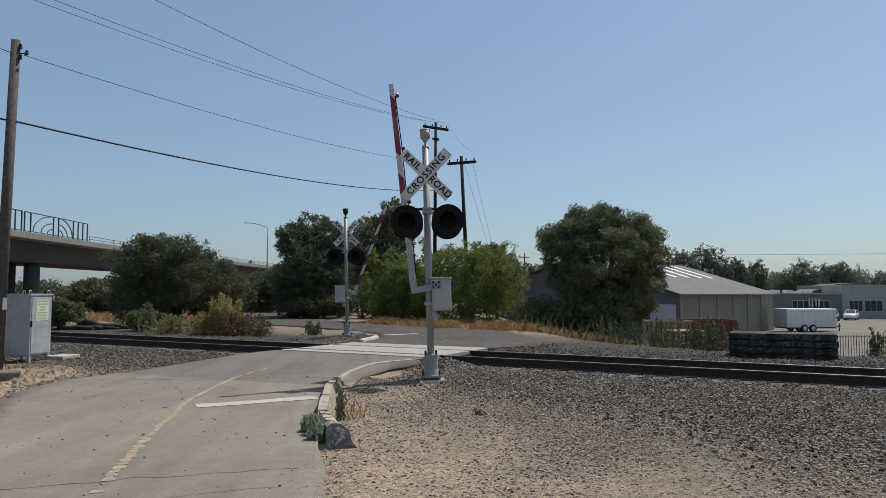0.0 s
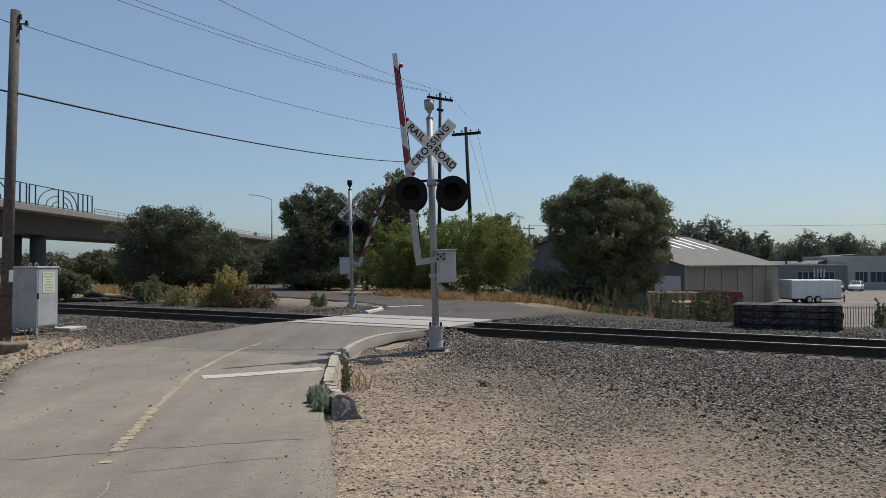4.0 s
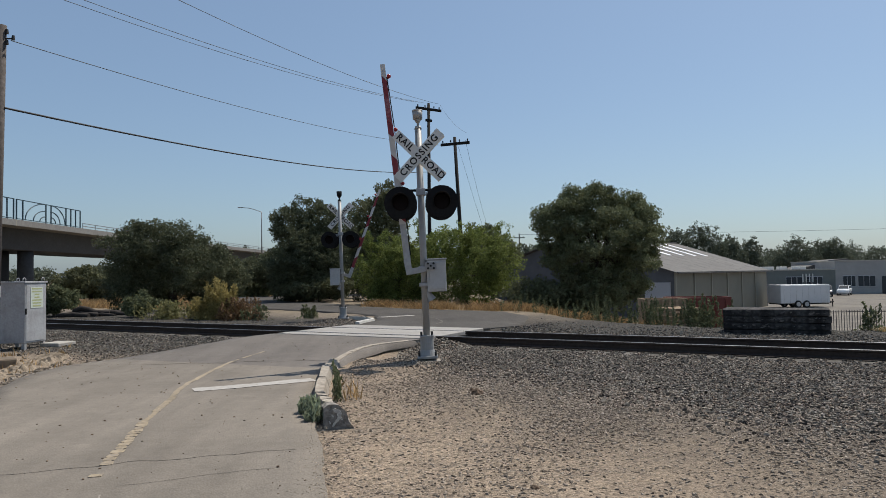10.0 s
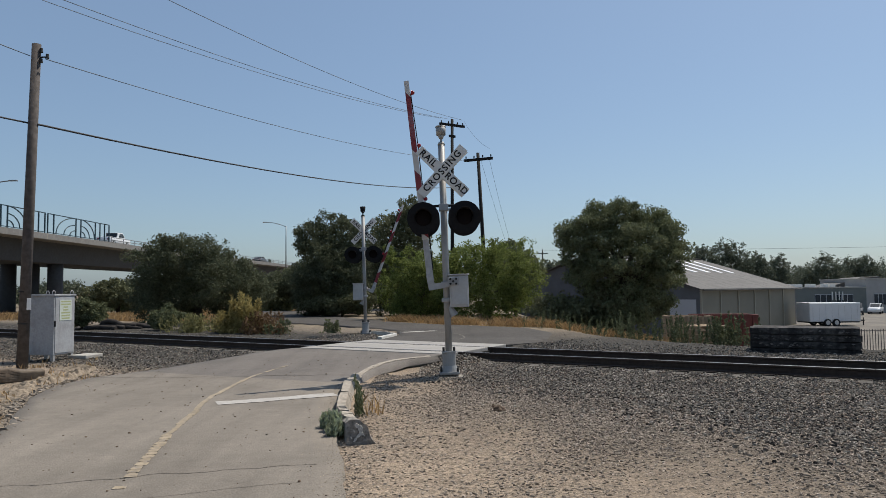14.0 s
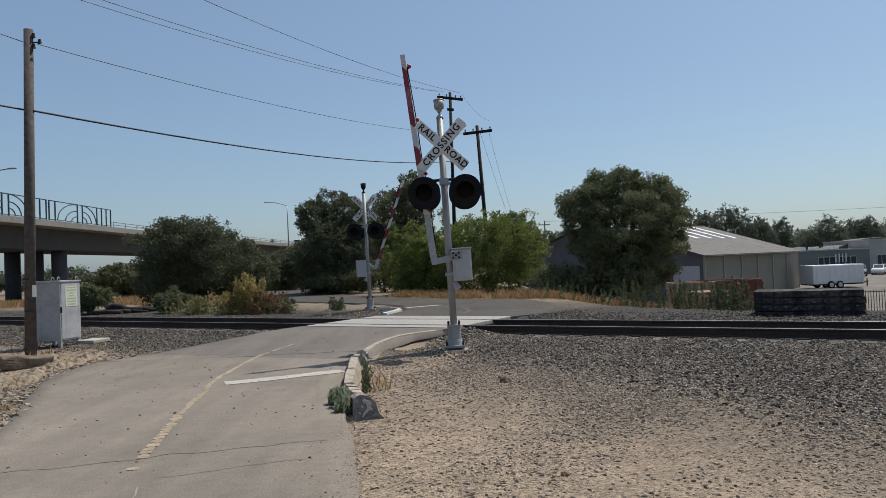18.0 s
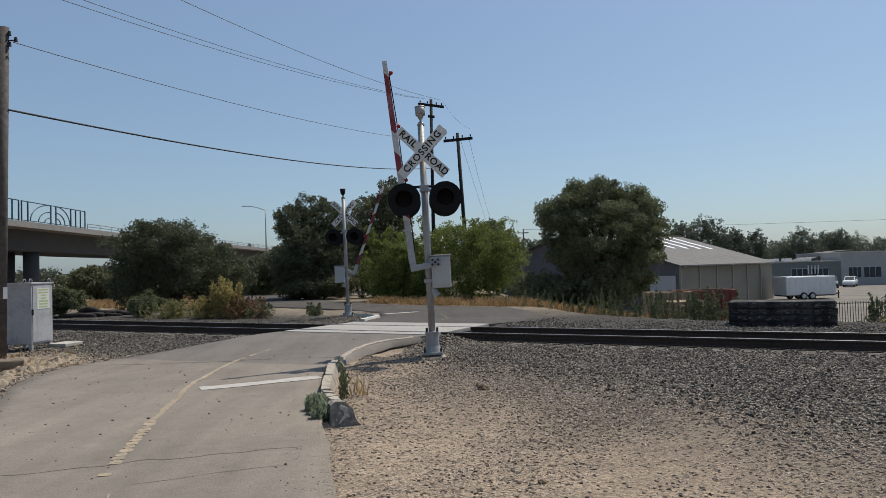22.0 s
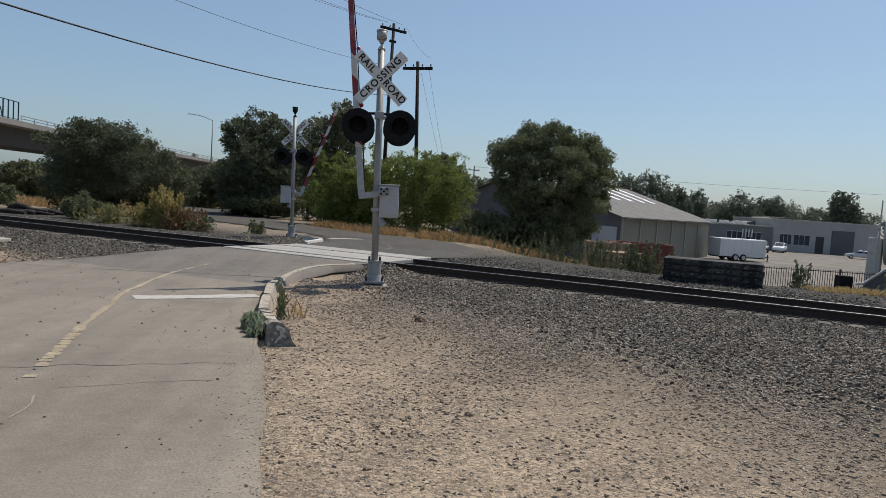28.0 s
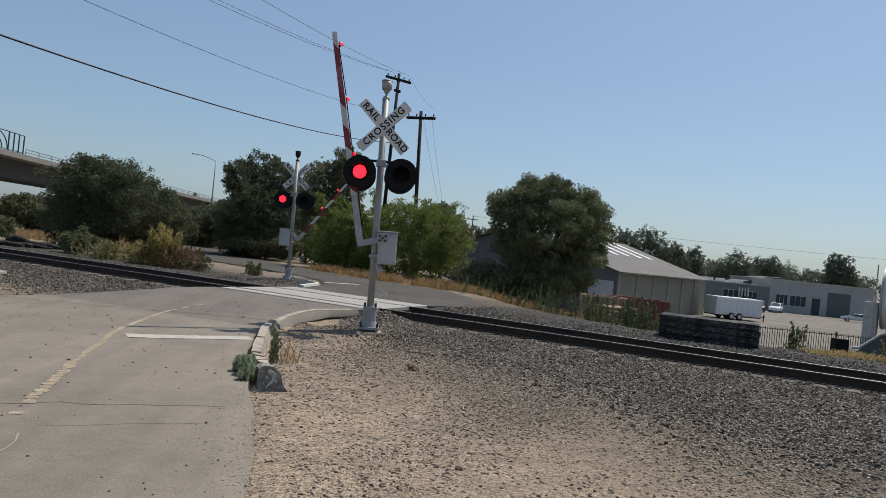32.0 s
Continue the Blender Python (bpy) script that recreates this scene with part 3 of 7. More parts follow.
def ground_sheet():
    def axis(lo, hi, fine, far):
        a = np.arange(lo, hi + 1e-6, fine)
        out, step_, v = [], fine * 1.6, hi
        while v < far:
            v += step_
            step_ *= 1.35
            out.append(v)
        left, step_, v = [], fine * 1.6, lo
        while v > -far:
            v -= step_
            step_ *= 1.35
            left.append(v)
        return np.array(left[::-1] + list(a) + out)

    xs, ys = axis(-22, 26, 0.4, 3500), axis(-6, 46, 0.4, 3500)
    X, Y = np.meshgrid(xs, ys, indexing="ij")
    v = np.stack([X, Y, gz(X, Y)], -1).reshape(-1, 3)
    nx, ny = len(xs), len(ys)
    i = (np.arange(nx - 1)[:, None] * ny + np.arange(ny - 1)[None]).ravel()
    f = np.stack([i, i + ny, i + ny + 1, i + 1], 1)
    ob = from_arrays("ground", v, f, GROUND)
    smooth(ob)
    return tagged(ob, "dry tan dirt and grey gravel ground", "ground", kind="structure")


ground_sheet()


def strip(name, left, right, mat, label, lift=0.0, across=14, per=6, thick=0.12):
    """A paved strip between two edge lines that climbs to the rails, with a skirt at its sides."""
    L, R = [], []
    for pts, out in ((left, L), (right, R)):
        for a, b in zip(pts, pts[1:]):
            for k in range(per):
                t = k / per
                out.append(Vector(a).lerp(Vector(b), t))
        out.append(Vector(pts[-1]))
    bm = bmesh.new()
    rows = []
    for i, (a, b) in enumerate(zip(L, R)):
        row = []
        for j in range(across + 1):
            p = a.lerp(b, j / across)
            edge = 0.0
            if j in (0, across):
                w = noise.noise((p.x * 1.3, p.y * 1.3, 3.0)) * 0.10 + noise.noise((p.x * 4.3, p.y * 4.3, 1.0)) * 0.05
                p = p + (a - b).normalized() * w * (1 if j == 0 else -1)
            z = road_z(TN.x * p.x + TN.y * p.y) + lift
            row.append(bm.verts.new((p.x, p.y, z)))
        lo = [bm.verts.new((v.co.x + o, v.co.y, v.co.z - thick)) for v, o in ((row[0], -0.06), (row[-1], 0.06))]
        rows.append([lo[0], *row, lo[1]])
    for r0, r1 in zip(rows, rows[1:]):
        for j in range(len(r0) - 1):
            bm.faces.new((r0[j], r0[j + 1], r1[j + 1], r1[j]))
    bmesh.ops.recalc_face_normals(bm, faces=bm.faces)
    ob = smooth(part(name, bm, mat))
    return tagged(ob, label, "road", kind="structure")


ROAD_L = [(-3.6, -4.0), (-3.9, 2.0), (-4.35, 5.5), (-4.8, 7.4), (-5.4, 8.9), (-6.4, 11.1), (-6.75, 12.4), (-6.75, 13.6), (-6.2, 14.6), (-5.2, 15.9), (-4.5, 17.1), (-3.75, 18.15)]
ROAD_R = [(-0.05, -4.0), (-0.35, 2.0), (-0.58, 4.4), (-0.80, 5.8), (-0.98, 6.9), (-1.18, 8.1), (-1.42, 9.6), (-1.66, 11.2), (-1.63, 12.4), (-1.38, 13.6), (-0.80, 14.8), (-0.20, 15.5)]
strip("road", ROAD_L[:9], ROAD_R[:9], ROAD, "sun-bleached cracked grey road with worn patches")
strip("road", ROAD_L[8:], ROAD_R[8:], ROAD_DARK, "darker old asphalt climbing to the crossing")
FAR_L = [(-1.95, 20.8), (-1.75, 23.0), (-1.55, 25.6), (-1.9, 28.4), (-3.4, 30.9), (-8.0, 36.2), (-14.0, 46.0), (-18.0, 56.0)]
FAR_R = [(1.75, 18.65), (2.6, 20.4), (3.2, 22.5), (3.9, 26.0), (3.4, 29.3), (-1.8, 34.6), (-8.0, 46.0), (-11.0, 58.0)]
strip("road", FAR_L, FAR_R, ASPHALT, "dark grey asphalt road beyond the track")


def ribbon(name, pts, width, mat, lift, label="", wob=0.0, parent=None, kind="structure", category="marking"):
    """A thin line that lies on the road."""
    bm = bmesh.new()
    prev = None
    for i, p in enumerate(pts):
        a = Vector(pts[max(i - 1, 0)])
        b = Vector(pts[min(i + 1, len(pts) - 1)])
        d = (b - a).normalized()
        side = Vector((-d.y, d.x)) * width / 2
        q = Vector(p) + Vector((-d.y, d.x)) * wob * noise.noise((p[0] * 3, p[1] * 3, 0))
        w = 1 + min(0.5, wob * 12) * noise.noise((p[0] * 7, p[1] * 7, 5))
        pair = []
        for s_ in (side * w, -side * w):
            e = q + s_
            pair.append(bm.verts.new((e.x, e.y, road_z(TN.x * e.x + TN.y * e.y) + lift)))
        if prev:
            bm.faces.new((prev[0], prev[1], pair[1], pair[0]))
        prev = pair
    bmesh.ops.recalc_face_normals(bm, faces=bm.faces)
    ob = part(name, bm, mat, parent)
    if not parent:
        tagged(ob, label, category, kind=kind)
    return ob


def along(pts, step_=0.25):
    out = []
    for a, b in zip(pts, pts[1:]):
        a, b = Vector(a), Vector(b)
        k = max(1, int((b - a).length / step_))
        out += [a.lerp(b, i / k) for i in range(k)]
    return out + [Vector(pts[-1])]


# yellow centre line: short worn bars near the walker, one faded line farther on
centre = thing("centre_line", "worn yellow centre line, broken into short bars", "road marking", kind="structure")
CENTRE = [(-2.68, 5.95), (-2.77, 6.42), (-2.93, 7.22), (-3.13, 8.13), (-3.24, 8.86), (-3.36, 9.7), (-3.50, 10.35), (-3.60, 11.1), (-3.62, 11.9), (-3.66, 12.77), (-3.61, 13.6), (-3.44, 14.18), (-3.23, 14.76)]
line = along(CENTRE, 0.02)
ribbon("paint_bar", line[22:395:6], 0.06, YELLOW_FADED, 0.003, parent=centre, wob=0.03)
wear = random.Random(12)
i = 2
while i < len(line) - 12:
    y = line[i].y
    if y < 6.05:
        run, gap, wide = 4, 14, 0.10
    elif y < 8.25:
        run, gap, wide = wear.choice((4, 5, 5, 6)), wear.choice((1, 2, 2)), wear.uniform(0.095, 0.12)
    elif y < 8.55:
        run, gap, wide = 2, 12, 0.08
    elif y < 9.9:
        run, gap, wide = wear.choice((6, 8, 10)), wear.choice((1, 1, 2)), wear.uniform(0.085, 0.105)
    elif y < 13.2:
        run, gap, wide = wear.choice((14, 20, 30)), 0, wear.uniform(0.07, 0.085)
    else:
        run, gap, wide = wear.choice((8, 12, 16)), wear.choice((2, 5, 8)), wear.uniform(0.05, 0.08)
    piece = line[i:i + run + 1]
    ribbon("paint_bar", piece, wide, YELLOW if y < 12.9 else YELLOW_FADED, 0.005, parent=centre, wob=0.02)
    i += run + gap
ribbon("stop_line", along([(-3.30, 10.42), (-2.6, 10.75), (-1.95, 11.1), (-1.70, 11.22)], 0.1), 0.34, WHITE_LINE, 0.006, "faded white stop line on the road", wob=0.03)
ribbon("edge_line", along([(-0.2, 26.6), (0.25, 26.2), (0.5, 25.6), (0.64, 24.5), (0.66, 23.2), (0.60, 22.1), (0.42, 20.9)], 0.15), 0.05, ROAD_DARK, 0.006, "thin white curved line on dark asphalt", wob=0.02)
ribbon("edge_line", along([(-1.60, 26.9), (-1.0, 27.3), (-0.35, 27.75)], 0.15), 0.34, WHITE_LINE, 0.006, "short faded white bar on dark asphalt", wob=0.02)
for pts, w in (([(-2.34, 4.96), (-2.34, 5.16), (-2.36, 5.32), (-2.41, 5.51)], 0.014),):
    ribbon("paint_scratch", along(pts, 0.05), w, WORN, 0.004, "thin pale scratch on the road", wob=0.03)
for pts, w in (([(-4.3, 5.9), (-3.2, 6.22), (-2.8, 6.36), (-2.38, 6.49), (-2.02, 6.61), (-1.68, 6.65), (-1.19, 6.78)], 0.010), ([(-2.35, 5.76), (-2.12, 5.84), (-1.81, 5.95), (-1.57, 6.07), (-1.22, 6.19)], 0.006),
               ([(-6.72, 13.7), (-5.65, 13.6), (-4.56, 13.55), (-3.49, 13.51), (-2.41, 13.41), (-1.7, 13.3)], 0.022), ([(-5.6, 9.3), (-5.2, 9.2), (-4.9, 9.28)], 0.006)):
    ribbon("road_crack", along(pts, 0.07), w, CRACK, 0.003, "dark crack in the old road", wob=0.10, category="crack")

def rail_section():
    """Half outline of a flat-bottom rail, foot at z = 0."""
    half = [(0.075, 0.0), (0.075, 0.014), (0.030, 0.030), (0.012, 0.042), (0.012, 0.120), (0.036, 0.134), (0.037, 0.160), (0.032, 0.167)]
    return half + [(-x, z) for x, z in reversed(half)]


def build_track():
    root = thing("railway_track", "single railway track with dark rusty rails on weathered wooden ties", "railway track", kind="structure")
    m = Matrix.Identity(4)
    m.col[0][:3], m.col[1][:3] = TN, TU
    for n in (RAIL_NEAR, RAIL_FAR):
        bm = bmesh.new()
        prism(bm, rail_section(), 150.0)
        ob = part("rail", bm, RAIL, root)
        ob.matrix_basis = Matrix.Translation(on_track(-95, n, 0.05)) @ m
        bm = bmesh.new()
        prism(bm, [(-0.019, 0.1675), (0.019, 0.1675), (0.016, 0.170), (-0.016, 0.170)], 150.0)
        top = part("rail_head", bm, RAIL_HEAD, root, "bright worn running surface")
        top.matrix_basis = ob.matrix_basis.copy()
    first = None
    r = random.Random(4)
    s = -46.0
    while s < 12:
        if not -12.3 < s < -7.9:
            mm = Matrix.Translation(on_track(s, 15.05 + r.uniform(-0.05, 0.05), -0.066 + r.uniform(-0.010, 0.006))) @ m @ pose(0, 0, 0, 0, 0, r.uniform(-1.2, 1.2))
            if first is None:
                bm = bmesh.new()
                box(bm, (0, 0, 0), (2.62, 0.23, 0.20), 0.012)
                first = part("tie", bm, TIE, root)
                first.matrix_basis = mm
                bm = bmesh.new()
                box(bm, (0, 0, 0), (0.30, 0.19, 0.02), 0.004)
                plate = part("tie_plate", bm, RAIL, root)
                plate.matrix_basis = Matrix.Translation(on_track(s, RAIL_NEAR, 0.045)) @ m
            else:
                share(first, "tie", mm, root)
                if s > -14:
                    for n in (RAIL_NEAR, RAIL_FAR):
                        share(plate, "tie_plate", Matrix.Translation(on_track(s, n, 0.045)) @ m, root)
        s += 0.5
    # crossing panels between and beside the rails
    for n0, n1 in ((13.72, 14.21), (14.40, 15.71), (15.89, 16.75)):
        for k in range(2):
            s0 = -12.25 + k * 2.16
            bm = bmesh.new()
            box(bm, (0, 0, 0), (n1 - n0, 2.13, 0.20), 0.015)
            ob = part("crossing_panel", bm, PANEL, root, "pale concrete crossing panel")
            ob.matrix_basis = Matrix.Translation(on_track(s0 + 1.07, (n0 + n1) / 2, 0.118)) @ m
    bm = bmesh.new()
    box(bm, (0, 0, 0), (3.0, 4.34, 0.10))
    ob = part("crossing_bed", bm, TAR, root)
    ob.matrix_basis = Matrix.Translation(on_track(-10.1, 15.25, 0.09)) @ m
    return root


build_track()


def asphalt_wedge(name, corners, mat, label):
    bm = bmesh.new()
    up = [bm.verts.new((x, y, z)) for x, y, z in corners]
    f = bm.faces.new(up)
    r = bmesh.ops.extrude_face_region(bm, geom=[f])
    bmesh.ops.translate(bm, verts=[g for g in r["geom"] if isinstance(g, bmesh.types.BMVert)], vec=(0, 0, -0.25))
    bmesh.ops.recalc_face_normals(bm, faces=bm.faces)
    return tagged(part(name, bm, mat), label, "road", kind="structure")


def tp(s, n, z):
    return tuple(on_track(s, n, z))


asphalt_wedge("road", [tp(-12.35, 13.0, 0.19), tp(-8.15, 13.0, 0.19), tp(-8.0, 13.70, 0.203), tp(-12.35, 13.70, 0.203)], ROAD_DARK, "worn paving butting against the crossing panels")
asphalt_wedge("road", [tp(-12.35, 16.77, 0.205), tp(-7.95, 16.77, 0.205), tp(-7.6, 18.2, 0.18), tp(-12.5, 18.2, 0.18)], ASPHALT, "dark asphalt butting against the crossing panels")


def kerb_line(name, pts, width, height, mat, label, pieces, seed=1, top=None, fall=0.0):
    """A kerb laid in short cast pieces along a line."""
    root = thing(name, label, "kerb", kind="structure")
    r = random.Random(seed)
    path = along(pts, 0.05)
    per = max(2, len(path) // pieces)
    for k in range(0, len(path) - 1, per):
        seg = path[k:min(k + per + (0 if top else 1), len(path))]
        if len(seg) < 2:
            continue
        bm = bmesh.new()
        prev = None
        sink = r.uniform(-0.004, 0.004)
        step_ = max(1, len(seg) // 4)
        keep = seg[::step_] if (len(seg) - 1) % step_ == 0 else seg[::step_] + [seg[-1]]
        for i, p in enumerate(keep):
            a, b = keep[max(i - 1, 0)], keep[min(i + 1, len(keep) - 1)]
            d = (b - a).normalized()
            side = Vector((d.y, -d.x))
            z0 = float(gz(p.x, p.y)) - 0.06
            zt = (road_z(TN.x * p.x + TN.y * p.y) + height if top is None else top) + sink * (3 if top else 1)
            w = width * (1 + 0.12 * noise.noise((p.x * 3, p.y * 3, seed)))
            q = [p - side * w * 0.5, p - side * w * 0.38, p + side * w * 0.40, p + side * (w * 0.55 + fall)]
            zs = [z0, zt, zt - 0.01, z0]
            ring = [bm.verts.new((c.x + 0.01 * noise.noise((c.x * 9, c.y * 9, 1)), c.y, z + (0.018 * noise.noise((c.x * 6, c.y * 6, 2)) if z > z0 else 0))) for c, z in zip(q, zs)]
            if prev:
                for j in range(3):
                    bm.faces.new((prev[j], prev[j + 1], ring[j + 1], ring[j]))
            else:
                bm.faces.new(ring[::-1])
            prev = ring
        bm.faces.new(prev)
        bmesh.ops.recalc_face_normals(bm, faces=bm.faces)
        part("kerb_piece", bm, mat, root)
    return root


NEAR_KERB = [(-1.04, 8.2), (-1.10, 8.45), (-1.20, 8.8), (-1.33, 9.24), (-1.41, 9.95), (-1.50, 10.9), (-1.60, 11.95)]
kerb_line("kerb_near", NEAR_KERB[:4], 0.155, 0.0, KERB, "broken chipped pale concrete kerb beside the road", 4, seed=3, top=0.165, fall=0.08)
kerb_line("kerb_near", NEAR_KERB[3:], 0.15, 0.0, KERB, "chipped pale concrete kerb beside the road", 2, seed=13, top=0.165, fall=0.04)
kerb_line("kerb_near", [(-1.60, 12.0), (-1.63, 12.5), (-1.60, 13.1)], 0.15, 0.06, KERB, "stained concrete kerb piece at the bend", 1, seed=6, fall=0.08)
CURVED_KERB = [(-1.58, 13.14), (-1.50, 13.75), (-1.30, 14.42), (-0.98, 14.95), (-0.62, 15.26), (-0.30, 15.43)]
kerb_line("kerb_near", CURVED_KERB, 0.12, 0.025, KERB, "smooth pale concrete kerb curving round the signal", 3, seed=8)
FAR_KERB = [(-1.9, 20.95), (-1.72, 22.3), (-1.64, 23.8), (-1.80, 25.1), (-2.2, 26.1), (-2.7, 26.85)]
kerb_line("kerb_far", FAR_KERB, 0.15, 0.075, WHITE_KERB, "white-painted kerb round the far signal", 6, seed=5)

# broken tarred end of the near kerb: a wedge with a torn face
bm = bmesh.new()
face = [(-0.15, -0.08), (-0.15, 0.19), (-0.10, 0.225), (0.01, 0.225), (0.05, 0.19), (0.12, 0.08), (0.21, -0.06)]
prism(bm, face, 0.50)
bmesh.ops.triangulate(bm, faces=bm.faces)
bmesh.ops.subdivide_edges(bm, edges=bm.edges, cuts=3, use_grid_fill=True)
for v in bm.verts:
    c = v.co.copy()
    back = max(0.0, min(1.0, c.y / 0.5))
    v.co = Vector((c.x * (1 - 0.2 * back) - 0.10 * back, c.y + (0.10 * max(0, c.z) if c.y < 0.1 else 0), c.z * (1 - 0.2 * back)))
    v.co += Vector((noise.noise(c * 9), noise.noise(c * 9 + Vector((5, 0, 0))), noise.noise(c * 11))) * 0.022
kerb_end = part("kerb_rubble", bm, RUBBLE)
kerb_end.matrix_basis = pose(-0.92, 7.84, 0.0, 0, 0, 4)
tagged(kerb_end, "broken tar-stained concrete wedge at the kerb's end", "rubble")


def paint_run():
    """A ragged run of old paint and its drips."""
    bm = bmesh.new()
    for x0, z0, x1, z1, w in ((-0.045, 0.185, 0.005, 0.155, 0.020), (0.0, 0.165, 0.022, 0.118, 0.026), (0.018, 0.125, 0.006, 0.082, 0.021), (0.008, 0.09, -0.03, 0.048, 0.016), (-0.025, 0.055, -0.062, 0.004, 0.012), (0.022, 0.105, 0.05, 0.075, 0.009), (-0.07, 0.13, -0.05, 0.108, 0.007), (-0.095, 0.06, -0.08, 0.036, 0.006)):
        ring = []
        for k in range(11):
            a = 6.283 * k / 11
            along, side = math.cos(a), math.sin(a)
            d = Vector((x1 - x0, z1 - z0))
            h = d.length / 2 + w * 0.4
            d.normalize()
            j = 1 + 0.45 * noise.noise(Vector((x0 * 60 + along * 2, z0 * 60 + side * 2, 3.0)))
            ring.append(((x0 + x1) / 2 + (d.x * along * h - d.y * side * w) * j, (z0 + z1) / 2 + (d.y * along * h + d.x * side * w) * j))
        prism(bm, ring, 0.012)
    for v in bm.verts:
        v.co.y += 0.10 * v.co.z - 0.022
    part("paint_splash", bm, OLD_PAINT, kerb_end, "splash of white paint")


paint_run()

# ---- loose stones ----


def stone_shape(seed):
    """Twenty-sided lumps, dented at random: vertices and faces."""
    bm = bmesh.new()
    bmesh.ops.create_icosphere(bm, subdivisions=1, radius=1.0)
    r = np.random.default_rng(seed)
    v = np.array([x.co[:] for x in bm.verts]) * r.uniform(0.65, 1.25, (len(bm.verts), 1))
    f = np.array([[x.index for x in y.verts] for y in bm.faces])
    bm.free()
    return v, f


def scatter(name, label, places, sizes, mat, flat=0.7, seed=1, shape=stone_shape):
    r = np.random.default_rng(seed)
    V, F, base = [], [], 0
    kinds = [shape(i) for i in range(6)]
    which = r.integers(0, 6, len(places))
    for k, (v, f) in enumerate(kinds):
        p, sz = places[which == k], sizes[which == k]
        if not len(p):
            continue
        a = r.uniform(0, 6.283, len(p))
        c, s_ = np.cos(a)[:, None], np.sin(a)[:, None]
        stretch = r.uniform(0.7, 1.35, (len(p), 1, 3)) * np.array([1, 1, flat])
        w = v[None] * stretch * sz[:, None, None]
        w = np.stack([w[..., 0] * c - w[..., 1] * s_, w[..., 0] * s_ + w[..., 1] * c, w[..., 2]], -1) + p[:, None]
        V.append(w.reshape(-1, 3))
        F.append((f[None] + (np.arange(len(p)) * len(v))[:, None, None]).reshape(-1, 3) + base)
        base += len(p) * len(v)
    return tagged(from_arrays(name, np.concatenate(V), np.concatenate(F), mat), label, "gravel", kind="stuff")


def chip_shape(seed):
    """A broken stone with a flattish tilted top, bedded in the ground: its foot is left open."""
    r = np.random.default_rng(seed + 20)
    a = np.array([0.0, 2.1, 4.2]) + r.uniform(-0.45, 0.45, 3)
    b = a + r.uniform(-0.5, 0.5, 3)
    low, up = r.uniform(0.9, 1.3, 3), r.uniform(0.55, 0.9, 3)
    v = np.concatenate([np.stack([low * np.cos(a), low * np.sin(a), np.full(3, -0.4)], 1), np.stack([up * np.cos(b), up * np.sin(b), r.uniform(0.35, 0.85, 3)], 1)])
    return v, np.array([[3, 4, 5], [0, 1, 4], [0, 4, 3], [1, 2, 5], [1, 5, 4], [2, 0, 3], [2, 3, 5]])


def inside_road(x, y):
    """Whether a place lies on one of the paved strips."""
    def width(pts, y):
        ys, xs = [p[1] for p in pts], [p[0] for p in pts]
        return np.interp(y, ys, xs)
    near = (x > width(ROAD_L, y) - 0.05) & (x < width(ROAD_R, y) - 0.16) & (y < 18.2)
    n = TN.x * x + TN.y * y
    s_ = TU.x * x + TU.y * y
    panels = (s_ > -12.6) & (s_ < -7.7) & (n > 11.5) & (n < 18.5)
    far = (n > 16.5) & (y < 29) & (x > width(FAR_L[:5], y) - 0.3) & (x < width(FAR_R[:4], y) + 0.3)
    return near | panels | far


